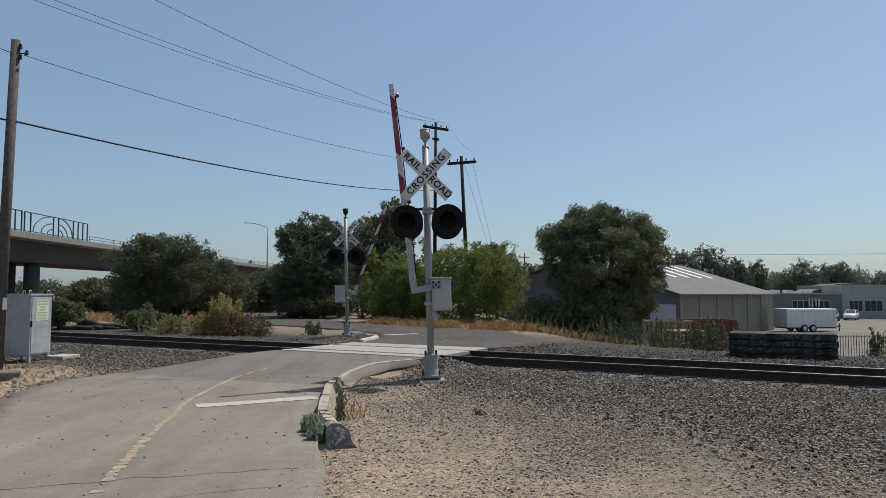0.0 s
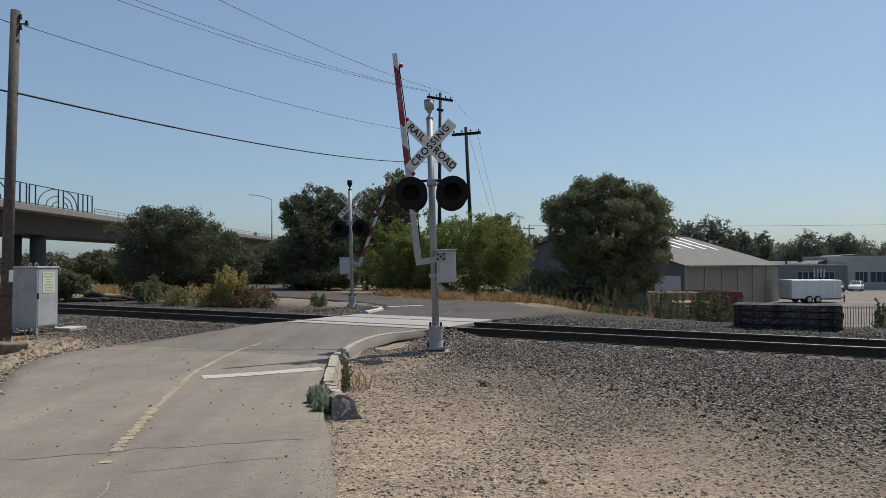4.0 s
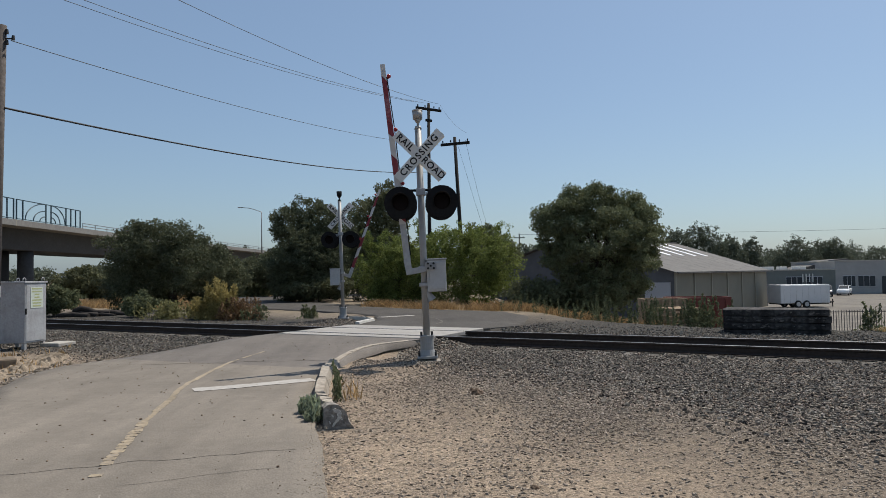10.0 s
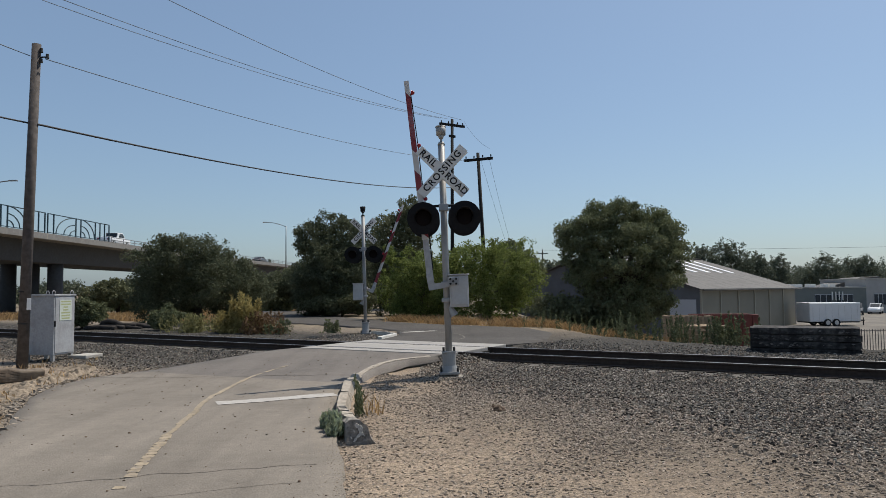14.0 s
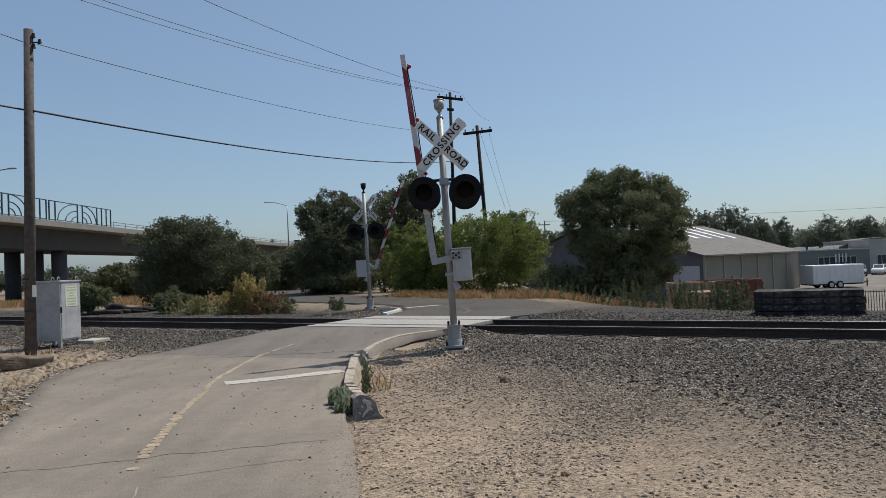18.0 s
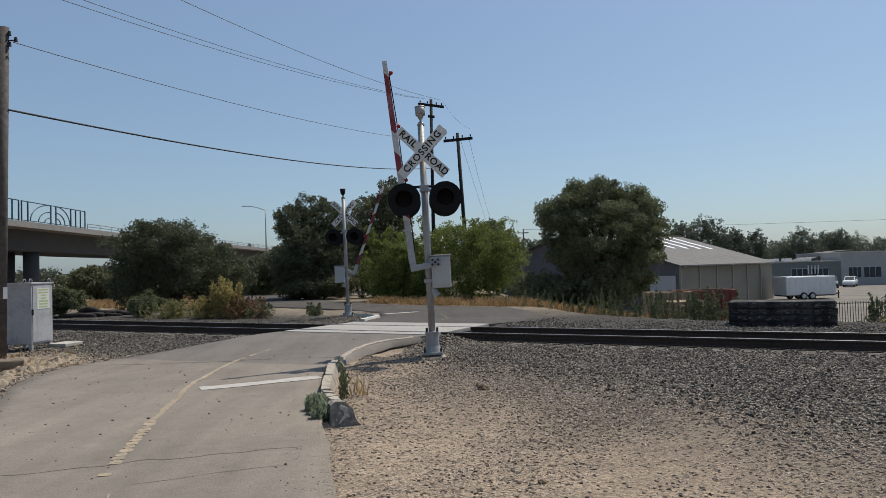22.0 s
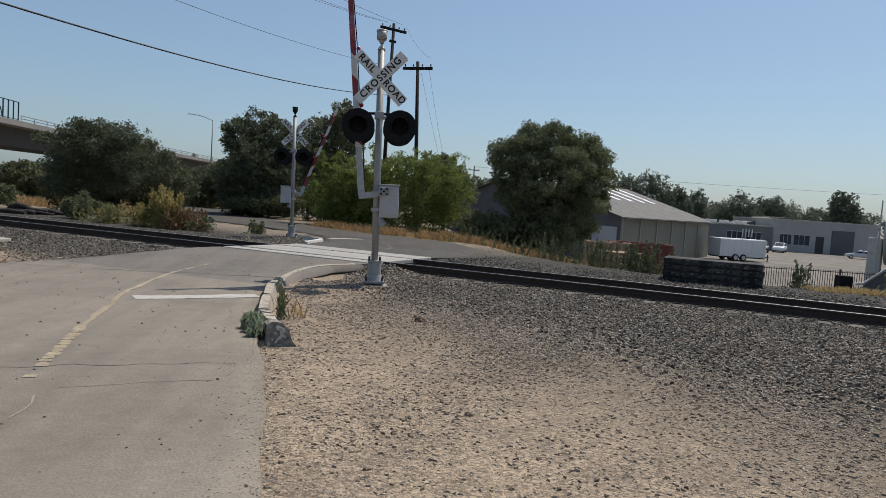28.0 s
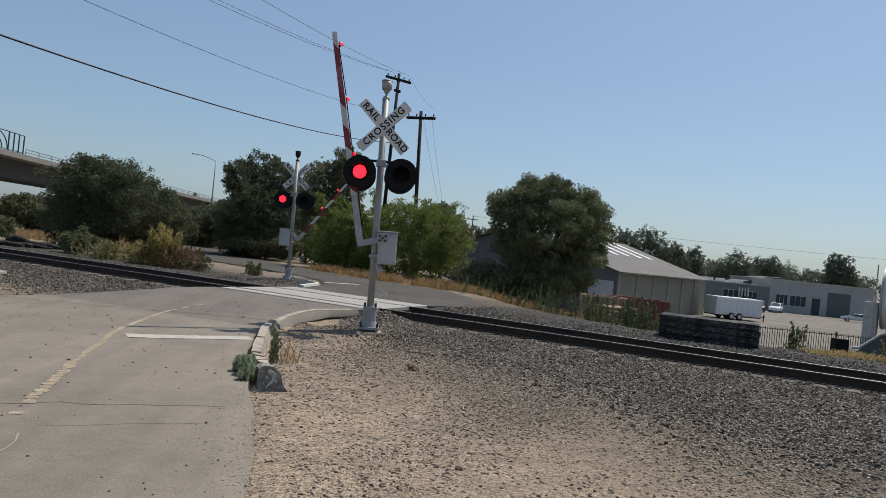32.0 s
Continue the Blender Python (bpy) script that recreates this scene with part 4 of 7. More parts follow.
def lay_stones():
    r = np.random.default_rng(11)
    # ballast along the track
    k = 150000
    s_ = np.where(r.random(k) < 0.62, r.uniform(-9.5, 7.0, k), r.uniform(-42, 11.5, k))
    edge = np.maximum(np.clip(0.55 * s_ + 6.3, 1.8, 6.9), np.where(s_ < -12.4, 5.2, 0))
    n = np.where(r.random(k) < 0.72, 15.05 - edge * r.random(k) - np.abs(r.normal(0, 0.8, k)) * (r.random(k) < 0.6), 15.05 + np.abs(r.normal(0, 2.4, k)))
    x, y = TU.x * s_ + TN.x * n, TU.y * s_ + TN.y * n
    keep = ~inside_road(x, y) & (np.hypot(x, y) > 3) & (np.abs(n - RAIL_NEAR) > 0.1) & (np.abs(n - RAIL_FAR) > 0.1) & (y < 40)
    keep &= ~((np.abs((s_ + 0.25) % 0.5 - 0.25) < 0.12) & (np.abs(n - 15.05) < 1.33) & (r.random(k) < 0.93))
    x, y, n = x[keep], y[keep], n[keep]
    sz = r.uniform(0.014, 0.030, len(x))
    z = gz(x, y) + sz * 0.36
    scatter("track_ballast", "grey angular ballast stones along the rails", np.stack([x, y, z], 1), sz, STONE, 0.82, 2, chip_shape)
    # gravel strewn over the dirt: fine chips everywhere, coarser ones in drifts
    def strew(k, lo, hi, power, far, seed, floor_, coarse):
        q = np.random.default_rng(seed)
        y = 3.0 + far * q.random(k) ** power
        x = q.uniform(-1.3, 11.0, k)
        keep = ~inside_road(x, y) & (np.abs(x) < 0.72 * y + 0.8) & (TN.x * x + TN.y * y < 13.6)
        x, y = x[keep], y[keep]
        drift = 0.62 + 0.28 * np.sin(0.9 * x + 1.7 * np.sin(0.6 * y)) * np.cos(0.7 * y - 0.5 * x) + 0.22 * np.sin(2.3 * x - 1.1 * y) + 0.04 * x
        if coarse:
            s_, n = TU.x * x + TU.y * y, TN.x * x + TN.y * y
            drift = drift * np.clip(1.25 - (15.05 - n - np.clip(0.55 * s_ + 6.3, 1.8, 6.9)) / 4.0, 0.3, 1.2) * np.clip(0.4 + (y - 4.0) * 0.12, 0.4, 1.0)
        keep = q.random(len(x)) < np.clip(drift, floor_, 1)
        x, y = x[keep], y[keep]
        sz = lo + (hi - lo) * q.random(len(x)) ** 1.4
        return np.stack([x, y, gz(x, y) + sz * 0.25], 1), sz

    p, sz = strew(150000, 0.004, 0.010, 1.15, 9.0, 31, 0.3, False)
    scatter("fine_gravel", "fine tan gravel chips over dirt", p, sz, PEBBLE, 0.32, 3, chip_shape)
    p, sz = strew(360000, 0.007, 0.021, 0.85, 11.0, 32, 0.06, True)
    scatter("loose_gravel", "loose grey and tan gravel strewn over dirt", p, sz, STONE_WARM, 0.5, 4, chip_shape)
    # a few stones on the road
    k = 420
    y = r.uniform(3.5, 16, k)
    x = np.interp(y, [p[1] for p in ROAD_L], [p[0] for p in ROAD_L]) + r.random(k) ** 1.0 * 5.5
    keep = x < np.interp(y, [p[1] for p in ROAD_R], [p[0] for p in ROAD_R])
    x, y = x[keep], y[keep]
    sz = r.uniform(0.004, 0.011, len(x)) + 0.008 * r.random(len(x)) ** 6
    z = np.array([road_z(TN.x * a + TN.y * b) for a, b in zip(x, y)]) + sz * 0.4
    scatter("road_grit", "scattered dark pebbles on the road", np.stack([x, y, z], 1), sz, ROCK, 0.7, 5)
    # spilled dirt along the left verge
    k = 6000
    y = r.uniform(6, 16.5, k)
    x = np.interp(y, [p[1] for p in ROAD_L], [p[0] for p in ROAD_L]) - np.abs(r.normal(0, 1.1, k)) - 0.02
    sz = r.uniform(0.004, 0.012, k) + 0.02 * r.random(k) ** 8
    scatter("verge_gravel", "tan gravel along the road's verge", np.stack([x, y, gz(x, y) + sz * 0.3], 1), sz, CLOD, 0.75, 6, chip_shape)
    # ballast heaped against the end of the crossing panels
    k = 4200
    s_, n = r.uniform(-8.55, -6.5, k), r.uniform(11.2, 14.2, k)
    x, y = TU.x * s_ + TN.x * n, TU.y * s_ + TN.y * n
    rise = 0.17 * np.clip(1 - np.abs(s_ + 7.75) / 0.8, 0, 1) * np.clip((n - 12.9) / 0.6, 0, 1)
    keep = ~((s_ < -7.93) & (n > 13.7)) & (np.abs(n - RAIL_NEAR) > 0.10) & (np.hypot(x - 0.1, y - 13.62) > 0.22) & (x > -0.5)
    x, y, rise = x[keep], y[keep], rise[keep]
    sz = r.uniform(0.015, 0.03, len(x))
    scatter("track_ballast", "grey ballast heaped at the crossing's edge", np.stack([x, y, gz(x, y) + rise * r.uniform(0.5, 1, len(x))], 1), sz, STONE, 0.9, 9)
    # grit on the bare ground between the track and the far road
    k = 9000
    s_, n = r.uniform(-17, -8.4, k), r.uniform(16.4, 24.5, k)
    x, y = TU.x * s_ + TN.x * n, TU.y * s_ + TN.y * n
    keep = ~inside_road(x, y) & (x < -1.6)
    x, y = x[keep], y[keep]
    sz = r.uniform(0.012, 0.03, len(x))
    scatter("loose_gravel", "brown gravel on bare ground beyond the track", np.stack([x, y, gz(x, y) + sz * 0.3], 1), sz, STONE_WARM, 0.9, 10, chip_shape)
    # crumbled dirt ledge along the paving's edge
    k = 5000
    y = r.uniform(8.5, 16.0, k)
    x = np.interp(y, [p[1] for p in ROAD_L], [p[0] for p in ROAD_L]) + r.normal(-0.22, 0.22, k)
    sz = r.uniform(0.008, 0.024, k) + 0.05 * r.random(k) ** 10
    scatter("dirt_clods", "crumbled tan dirt and rubble at the paving's edge", np.stack([x, y, np.maximum(gz(x, y), -0.03) + sz * 0.15], 1), sz, CLOD, 0.6, 7, chip_shape)
    # dirt spilled over the kerb's road side
    k = 2200
    y = 3.0 + 8.2 * r.random(k) ** 1.4
    x = np.interp(y, [p[1] for p in ROAD_R], [p[0] for p in ROAD_R]) - np.abs(r.normal(0, 0.17, k)) + 0.10
    sz = r.uniform(0.003, 0.008, k)
    z = np.array([road_z(TN.x * a + TN.y * c) for a, c in zip(x, y)])
    scatter("spilled_gravel", "gravel spilled on to the road beside the kerb", np.stack([x, y, z + sz * 0.2], 1), sz, PEBBLE, 0.45, 8, chip_shape)


lay_stones()


def rock(x, y, size, mat, label, seed):
    bm = bmesh.new()
    bmesh.ops.create_icosphere(bm, subdivisions=3, radius=1.0)
    for v in bm.verts:
        k = 1 + 0.35 * noise.noise(v.co * 1.4 + Vector((seed, 0, 0))) + 0.1 * noise.noise(v.co * 5)
        v.co = Vector((v.co.x * size[0] * k, v.co.y * size[1] * k, max(v.co.z, -0.4) * size[2] * k))
    ob = part("rock", bm, mat)
    ob.matrix_basis = pose(x, y, float(gz(x, y)) + size[2] * 0.3)
    return tagged(ob, label, "rock")


rock(0.75, 9.9, (0.085, 0.07, 0.06), ROCK, "dark brown broken rock on gravel", 1)
rock(0.70, 10.25, (0.03, 0.03, 0.035), ROCK, "small dark stone beside a larger rock", 4)
rock(0.85, 5.5, (0.035, 0.03, 0.022), ROCK, "small dark stone lying on gravel", 6)

# ---- crossing signals ----


def lettering(text, size, m, parent, mat=LETTER, spread=1.0):
    cu = bpy.data.curves.new("lettering", "FONT")
    cu.body, cu.size, cu.align_x, cu.align_y, cu.extrude = text, size, "CENTER", "CENTER", 0.002
    cu.space_character, cu.offset = spread, 0.004
    ob = new("lettering", cu)
    me = bpy.data.meshes.new_from_object(ob.evaluated_get(bpy.context.evaluated_depsgraph_get()))
    bpy.data.objects.remove(ob)
    me.materials.clear()
    me.materials.append(mat)
    o = new("lettering", me)
    o.parent, o.matrix_basis = parent, m
    return o


LAMPS = []
ARMS = []
ARM_GLOWS = []


def lamp_head(root, x, y, z, facing):
    """A round black backing with a hooded lamp; its lit core slides forward behind the clear outer lens."""
    m = pose(x, y, z, 0, 0, facing)
    bm = bmesh.new()
    bar(bm, (0, -0.012, 0), (0, 0.012, 0), 0.305, 0.305, 40)
    bmesh.ops.bevel(bm, geom=[e for e in bm.edges if e.calc_face_angle(0) > 1.0], offset=0.008, segments=2, affect="EDGES")
    bar(bm, (0, 0.01, 0), (0, 0.13, 0), 0.165, 0.15, 24)
    bar(bm, (0, 0.12, 0), (0, 0.17, 0), 0.15, 0.06, 24)
    lamp = part("lamp", bm, BLACK, root, "round black signal lamp with a hood")
    lamp.matrix_basis = m
    # the hood: the upper part of a tube
    bm = bmesh.new()
    prev = None
    for k in range(25):
        a = radians(-40 + 260 * k / 24)
        deep = 0.06 + 0.20 * max(0.0, math.sin(a)) ** 0.6
        ring = [bm.verts.new((math.cos(a) * r_, y_, math.sin(a) * r_)) for r_, y_ in ((0.165, -0.01), (0.168, -deep), (0.158, -deep), (0.155, -0.01))]
        if prev:
            for j in range(4):
                bm.faces.new((prev[j], prev[(j + 1) % 4], ring[(j + 1) % 4], ring[j]))
        prev = ring
    bmesh.ops.recalc_face_normals(bm, faces=bm.faces)
    smooth(part("hood", bm, BLACK, lamp))
    bm = bmesh.new()
    bmesh.ops.create_uvsphere(bm, u_segments=24, v_segments=12, radius=0.15)
    for v in bm.verts:
        v.co.y *= 0.16
    bmesh.ops.translate(bm, verts=bm.verts, vec=(0, -0.014, 0))
    smooth(part("lens", bm, LENS, lamp, "dark unlit red lens"))
    bm = bmesh.new()
    bmesh.ops.create_uvsphere(bm, u_segments=24, v_segments=12, radius=0.128)
    for v in bm.verts:
        v.co.y *= 0.14
    core = smooth(part("lamp_core", bm, LIT, lamp, "glowing red lamp"))
    LAMPS.append((core, x, facing))
    return lamp


def crossbuck(root, y, facing):
    hub = pose(0, y, 3.89, 0, 0, facing)
    for turn, words in ((-44.5, (("RAIL", -0.36), ("ROAD", 0.36))), (46, (("CROSSING", 0.0),))):
        bm = bmesh.new()
        off = 0.0 if turn > 0 else 0.009
        prism(bm, [(-0.61, -0.098), (0.61, -0.098), (0.61, 0.098), (-0.61, 0.098)], 0.007, pose(0, off - 0.012, 0), 0.002)
        blade = part("crossbuck_blade", bm, SIGN, root, "white crossbuck blade with black lettering")
        blade.matrix_basis = hub @ pose(0, 0, 0, 0, -turn, 0)
        for word, at in words:
            lettering(word, 0.178, pose(at, off - 0.0145, 0, 90), blade, spread=1.22 if len(word) > 4 else 1.10)


def signal_mast(m, label, reach, plain=0.90, thick=1.0, bell=None):
    root = thing("crossing_signal", label, "crossing signal", m, "crossing signals")
    bm = bmesh.new()
    bar(bm, (0, 0, 0.05), (0, 0, 4.45), 0.066, 0.064, 20)
    smooth(part("mast", bm, SILVER, root, "silver-painted steel mast"))
    # cast foot with four lugs
    bm = bmesh.new()
    box(bm, (0, 0, 0.07), (0.38, 0.38, 0.05), 0.008)
    bar(bm, (0, 0, 0.09), (0, 0, 0.20), 0.17, 0.135, 20)
    bar(bm, (0, 0, 0.19), (0, 0, 0.46), 0.130, 0.125, 20)
    box(bm, (0, 0, 0.46), (0.26, 0.26, 0.035), 0.006)
    part("foot", bm, SILVER, root, "cast mast foot")
    # foundation in rubble concrete; its darker tone stands for shadow round the foot
    bm = bmesh.new()
    box(bm, (0, 0, -0.04), (0.50, 0.50, 0.10), 0.02)
    part("foundation", bm, RUBBLE, root, "stained concrete foundation, darkened for the shade round the foot")
    b0 = None
    for sx in (-1, 1):
        for sy in (-1, 1):
            for z, q in ((0.12, 0.155), (0.49, 0.10)):
                if b0 is None:
                    bm = bmesh.new()
                    bar(bm, (0, 0, -0.04), (0, 0, 0.05), 0.022, 0.022, 8)
                    b0 = part("bolt", bm, BOLT, root)
                    b0.matrix_basis = pose(sx * q, sy * q, z)
                else:
                    share(b0, "bolt", pose(sx * q, sy * q, z), root)
    # bell on top
    bm = bmesh.new()
    bar(bm, (0, 0, 4.43), (0, 0, 4.49), 0.075, 0.05, 16)
    bar(bm, (0, 0, 4.47), (0, 0, 4.58), 0.022, 0.022, 10)
    bar(bm, (0, 0, 4.55), (0, 0, 4.63), 0.035, 0.075, 18)
    bar(bm, (0, 0, 4.62), (0, 0, 4.78), 0.090, 0.100, 20)
    bar(bm, (0, 0, 4.775), (0, 0, 4.80), 0.105, 0.098, 20)
    smooth(part("bell", bm, bell or SILVER, root, "dark warning bell on the mast's top" if bell else "grey warning bell on the mast's top"))
    for y, facing in ((-0.19, 0), (-0.10, 180)):
        crossbuck(root, y, facing)
    # crossarm that carries the lamps
    tube("crossarm", [(-0.38, -0.10, 3.18), (-0.20, -0.10, 3.235), (0, -0.085, 3.24), (0.20, -0.10, 3.235), (0.38, -0.10, 3.18)], 0.026, BLACK, root, "black lamp crossarm", res=3)
    bm = bmesh.new()
    box(bm, (0, -0.02, 3.21), (0.18, 0.20, 0.13), 0.01)
    bar(bm, (0.10, -0.09, 3.16), (0.22, -0.12, 3.16), 0.04, 0.04, 12)
    part("clamp", bm, GALV, root, "grey clamp round the mast")
    for x in (-0.385, 0.385):
        lamp_head(root, x, -0.37, 2.985, 0)
        lamp_head(root, x, 0.34, 2.985, 180)
        bm = bmesh.new()
        bar(bm, (x, -0.10, 3.06), (x, -0.10, 3.19), 0.03, 0.03, 10)
        bar(bm, (x, -0.24, 3.10), (x, 0.19, 3.10), 0.022, 0.022, 10)
        part("lamp_bracket", bm, BLACK, root)
    # gate mechanism box
    bm = bmesh.new()
    box(bm, (0.235, 0.02, 1.60), (0.36, 0.40, 0.60), 0.018)
    mech = part("mechanism_box", bm, BOX, root, "grey gate mechanism box")
    bm = bmesh.new()
    box(bm, (0.235, 0.02, 1.915), (0.40, 0.44, 0.025), 0.008)
    box(bm, (0.245, -0.19, 1.60), (0.29, 0.02, 0.50), 0.006)
    part("box_cover", bm, BOX, mech, "lid and front plate")
    bm = bmesh.new()
    box(bm, (0.0, 0.0, 1.75), (0.20, 0.17, 0.09), 0.01)
    part("mast_clamp", bm, GALV, root)
    part("mast_clamp", box(bmesh.new(), (0.0, 0.0, 1.44), (0.20, 0.17, 0.07), 0.01), GALV, root)
    part("cable_elbow", bar(bmesh.new(), (0.02, 0, 1.34), (0.13, 0, 1.14), 0.05, 0.085, 14), GALV, root)
    bm = bmesh.new()
    box(bm, (0.13, -0.215, 1.79), (0.21, 0.03, 0.15), 0.006)
    hub = part("hub_plate", bm, GALV, root)
    for dx, dz in ((-0.045, 0.045), (0.045, 0.045), (0, 0), (-0.045, -0.045), (0.045, -0.045)):
        share(b0, "bolt", pose(0.13 + dx * 1.2, -0.235, 1.79 + dz, 90), root)
    # gate arm, built upright about its shaft
    bm = bmesh.new()
    prism(bm, [(-0.34, -0.07), (0.05, -0.05), (0.10, 0.0), (0.05, 0.06), (-0.22, 0.05), (-0.24, 0.22), (-0.36, 0.22)], 0.05, pose(0, -0.025, 0), 0.006)
    arm = part("gate_arm", bm, GALV, root, "raised gate arm with red and white stripes")
    arm.matrix_basis = pose(0.0, -0.13, 1.73)
    bm = bmesh.new()
    prism(bm, [(-0.355, 0.10), (-0.225, 0.10), (-0.235, plain + 0.08), (-0.345, plain + 0.08)], 0.032, pose(0, -0.016, 0), 0.004)
    beam = part("arm_beam", bm, GALV, arm, "bare metal lower beam")
    # stripes from the tip down: white, long faded red, then white and red in turn
    z1 = reach
    runs = [(0.27, ARM_WHITE), (0.34, RED), (0.50, FADED_RED), (0.28, RED)] if thick == 1.0 else [(0.30, ARM_WHITE)]
    for k in range(12):
        runs.append((0.40, (ARM_WHITE if k % 2 == 0 else RED) if thick == 1.0 else (RED if k % 2 == 0 else ARM_WHITE)))
    for run, paint in runs:
        z = max(plain, z1 - run)
        if z1 - z < 0.08:
            break
        w = (0.062 - 0.016 * (z - 0.9) / 3) * thick
        w1 = (0.062 - 0.016 * (z1 - 0.9) / 3) * thick
        s0 = 0.06 if z > plain + 0.05 else 0
        s1 = 0.06 if z1 < reach - 0.05 else 0
        bm = bmesh.new()
        prism(bm, [(-0.29 - w, z + s0), (-0.29 + w, z - s0), (-0.29 + w1, z1 - s1), (-0.29 - w1, z1 + s1)], 0.044, pose(0, -0.022, 0), 0.003)
        part("stripe", bm, paint, arm, "white stripe" if paint is ARM_WHITE else "red stripe")
        z1 = z - 0.001
    tube("arm_cable", [(-0.22, 0.0, 0.3), (-0.20, 0, 1.2), (-0.222, 0, 2.0), (-0.215, 0, 2.8), (-0.235, 0, reach - 0.25)], 0.010, BLACK, arm, "cable along the arm")
    for zz in (reach * 0.42, reach * 0.68, reach - 0.24):
        bm = bmesh.new()
        bar(bm, (-0.225, 0, zz), (-0.205, 0, zz), 0.05, 0.05, 14)
        bmesh.ops.create_uvsphere(bm, u_segments=14, v_segments=8, radius=0.040, matrix=pose(-0.195, 0, zz))
        smooth(part("arm_lamp", bm, ARM_LENS, arm, "small red arm lamp"))
        bm = bmesh.new()
        bmesh.ops.create_uvsphere(bm, u_segments=14, v_segments=8, radius=0.033)
        core = smooth(part("arm_lamp_core", bm, LIT, arm, "glowing small red lamp"))
        core.matrix_basis = pose(-0.195, 0, zz)
        ARM_GLOWS.append((core, zz, -1 if m.translation.y < 20 else 1))
    ARMS.append(arm)
    return root


signal_mast(pose(0.10, 13.62, 0.0, 0, -1.6, 0), "silver crossing signal with crossbuck, lamps and raised gate", 3.98)
signal_mast(pose(-2.93, 26.6, -0.02, 0, 1.3, 180), "silver crossing signal with crossbuck standing beyond the track", 3.45, 0.30, 0.8, BLACK)


# ---- by the road: pole, cabinet, rail piece ----


def wood_pole(base, top, r0, r1, label, mat, cross=()):
    root = thing("utility_pole", label, "utility pole", pose(*base), "utility poles")
    b, t = Vector((0, 0, -0.4)), Vector(top) - Vector(base)
    bm = bmesh.new()
    bar(bm, b, t, r0, r1, 16)
    smooth(part("pole", bm, mat, root))
    for z, half, ang, pins in cross:
        c = t * (z / t.z)
        d = Vector((math.cos(ang), math.sin(ang), 0))
        bm = bmesh.new()
        box(bm, (0, 0, 0), (half * 2, 0.13, 0.17), 0.008)
        arm = part("crossarm", bm, mat, root)
        arm.matrix_basis = Matrix.Translation(c + Vector((0, -r1 - 0.03, 0))) @ pose(0, 0, 0, 0, 0, math.degrees(ang))
        for p in pins:
            bm = bmesh.new()
            bar(bm, (p, 0, 0.05), (p, 0, 0.16), 0.02, 0.02, 8)
            bar(bm, (p, 0, 0.14), (p, 0, 0.26), 0.05, 0.035, 10)
            part("insulator", bm, BOLT, arm)
    return root


near_pole = wood_pole((-9.42, 15.95, 0), (-9.26, 15.95, 7.32), 0.122, 0.098, "weathered brown wooden pole beside the road", POLE_WOOD)
bm = bmesh.new()
box(bm, (0.03, -0.127, 1.40), (0.13, 0.012, 0.26), 0.004)
tag_ = part("paper_tag", bm, PAPER, near_pole, "white tag nailed to the pole")
tag_.matrix_basis = pose(0.05, 0.035, 0.0, 0, 0, 28)
for z, x in ((7.16, 0.22), (6.92, 0.22), (7.02, 0.36)):
    bm = bmesh.new()
    bar(bm, (x - 0.12, 0, z), (x + 0.07, 0, z), 0.018, 0.018, 8)
    bar(bm, (x + 0.05, 0, z - 0.03), (x + 0.05, 0, z + 0.07), 0.04, 0.03, 10)
    part("insulator", bm, BOLT, near_pole)
for z, h in ((0.95, 0.03), (1.66, 0.03)):
    bm = bmesh.new()
    bar(bm, (0.02, 0, z), (0.021, 0, z + h), 0.126, 0.126, 14)
    part("band", bm, BOLT, near_pole)

wood_pole((0.55, 50.0, -0.6), (0.66, 50.0, 13.75), 0.15, 0.10, "tall dark tarred power pole with a crossarm", POLE_DARK, ((13.9, 1.05, radians(32), (-0.9, -0.3, 0.45, 0.9)), (13.1, 0.25, radians(32), ())))
wood_pole((2.75, 45.0, -0.6), (2.22, 45.0, 10.35), 0.145, 0.10, "dark leaning power pole with a crossarm", POLE_DARK, ((10.5, 0.98, radians(-25), (-0.85, -0.3, 0.3, 0.85)),))


def wire(a, b, sag, radius, mat, label, steps=28):
    a, b = Vector(a), Vector(b)
    pts = [a.lerp(b, i / steps) - Vector((0, 0, sag * 4 * (i / steps) * (1 - i / steps))) for i in range(steps + 1)]
    return tagged(tube("overhead_wire", pts, radius, mat, res=1), label, "wire")


wire((-9.2, 15.95, 5.47), (0.62, 49.9, 8.85), 0.50, 0.024, WIRE, "thick black overhead cable between poles")
wire((-9.4, 15.95, 5.5), (-13.5, -14.0, 5.0), 0.5, 0.020, WIRE, "thick black overhead cable running behind")
wire((-9.06, 15.95, 6.98), (1.35, 45.0, 9.85), 0.45, 0.010, WIRE_PALE, "thin grey overhead wire from the roadside pole")
wire((-9.4, 15.95, 7.05), (-13.0, -14.0, 7.0), 0.4, 0.010, WIRE_PALE, "thin grey overhead wire running behind")
for (px, py, pz), (qx, qy, qz) in (((-0.2, 49.6, 13.75), (-27.0, -6.0, 12.5)), ((0.3, 49.8, 13.75), (-26.2, -6.4, 12.5)), ((1.35, 50.4, 13.8), (-21.0, -8.0, 12.6))):
    wire((px, py, pz), (qx, qy, qz), 1.9, 0.012, WIRE_PALE, "thin bare power wire high overhead", 40)
wire((2.9, 44.8, 10.1), (6.5, 62.0, 3.5), 0.5, 0.008, WIRE_PALE, "thin service wire dropping from a pole")
wire((1.5, 50.3, 13.7), (3.0, 44.9, 10.6), 0.3, 0.008, WIRE_PALE, "thin wire between two poles")
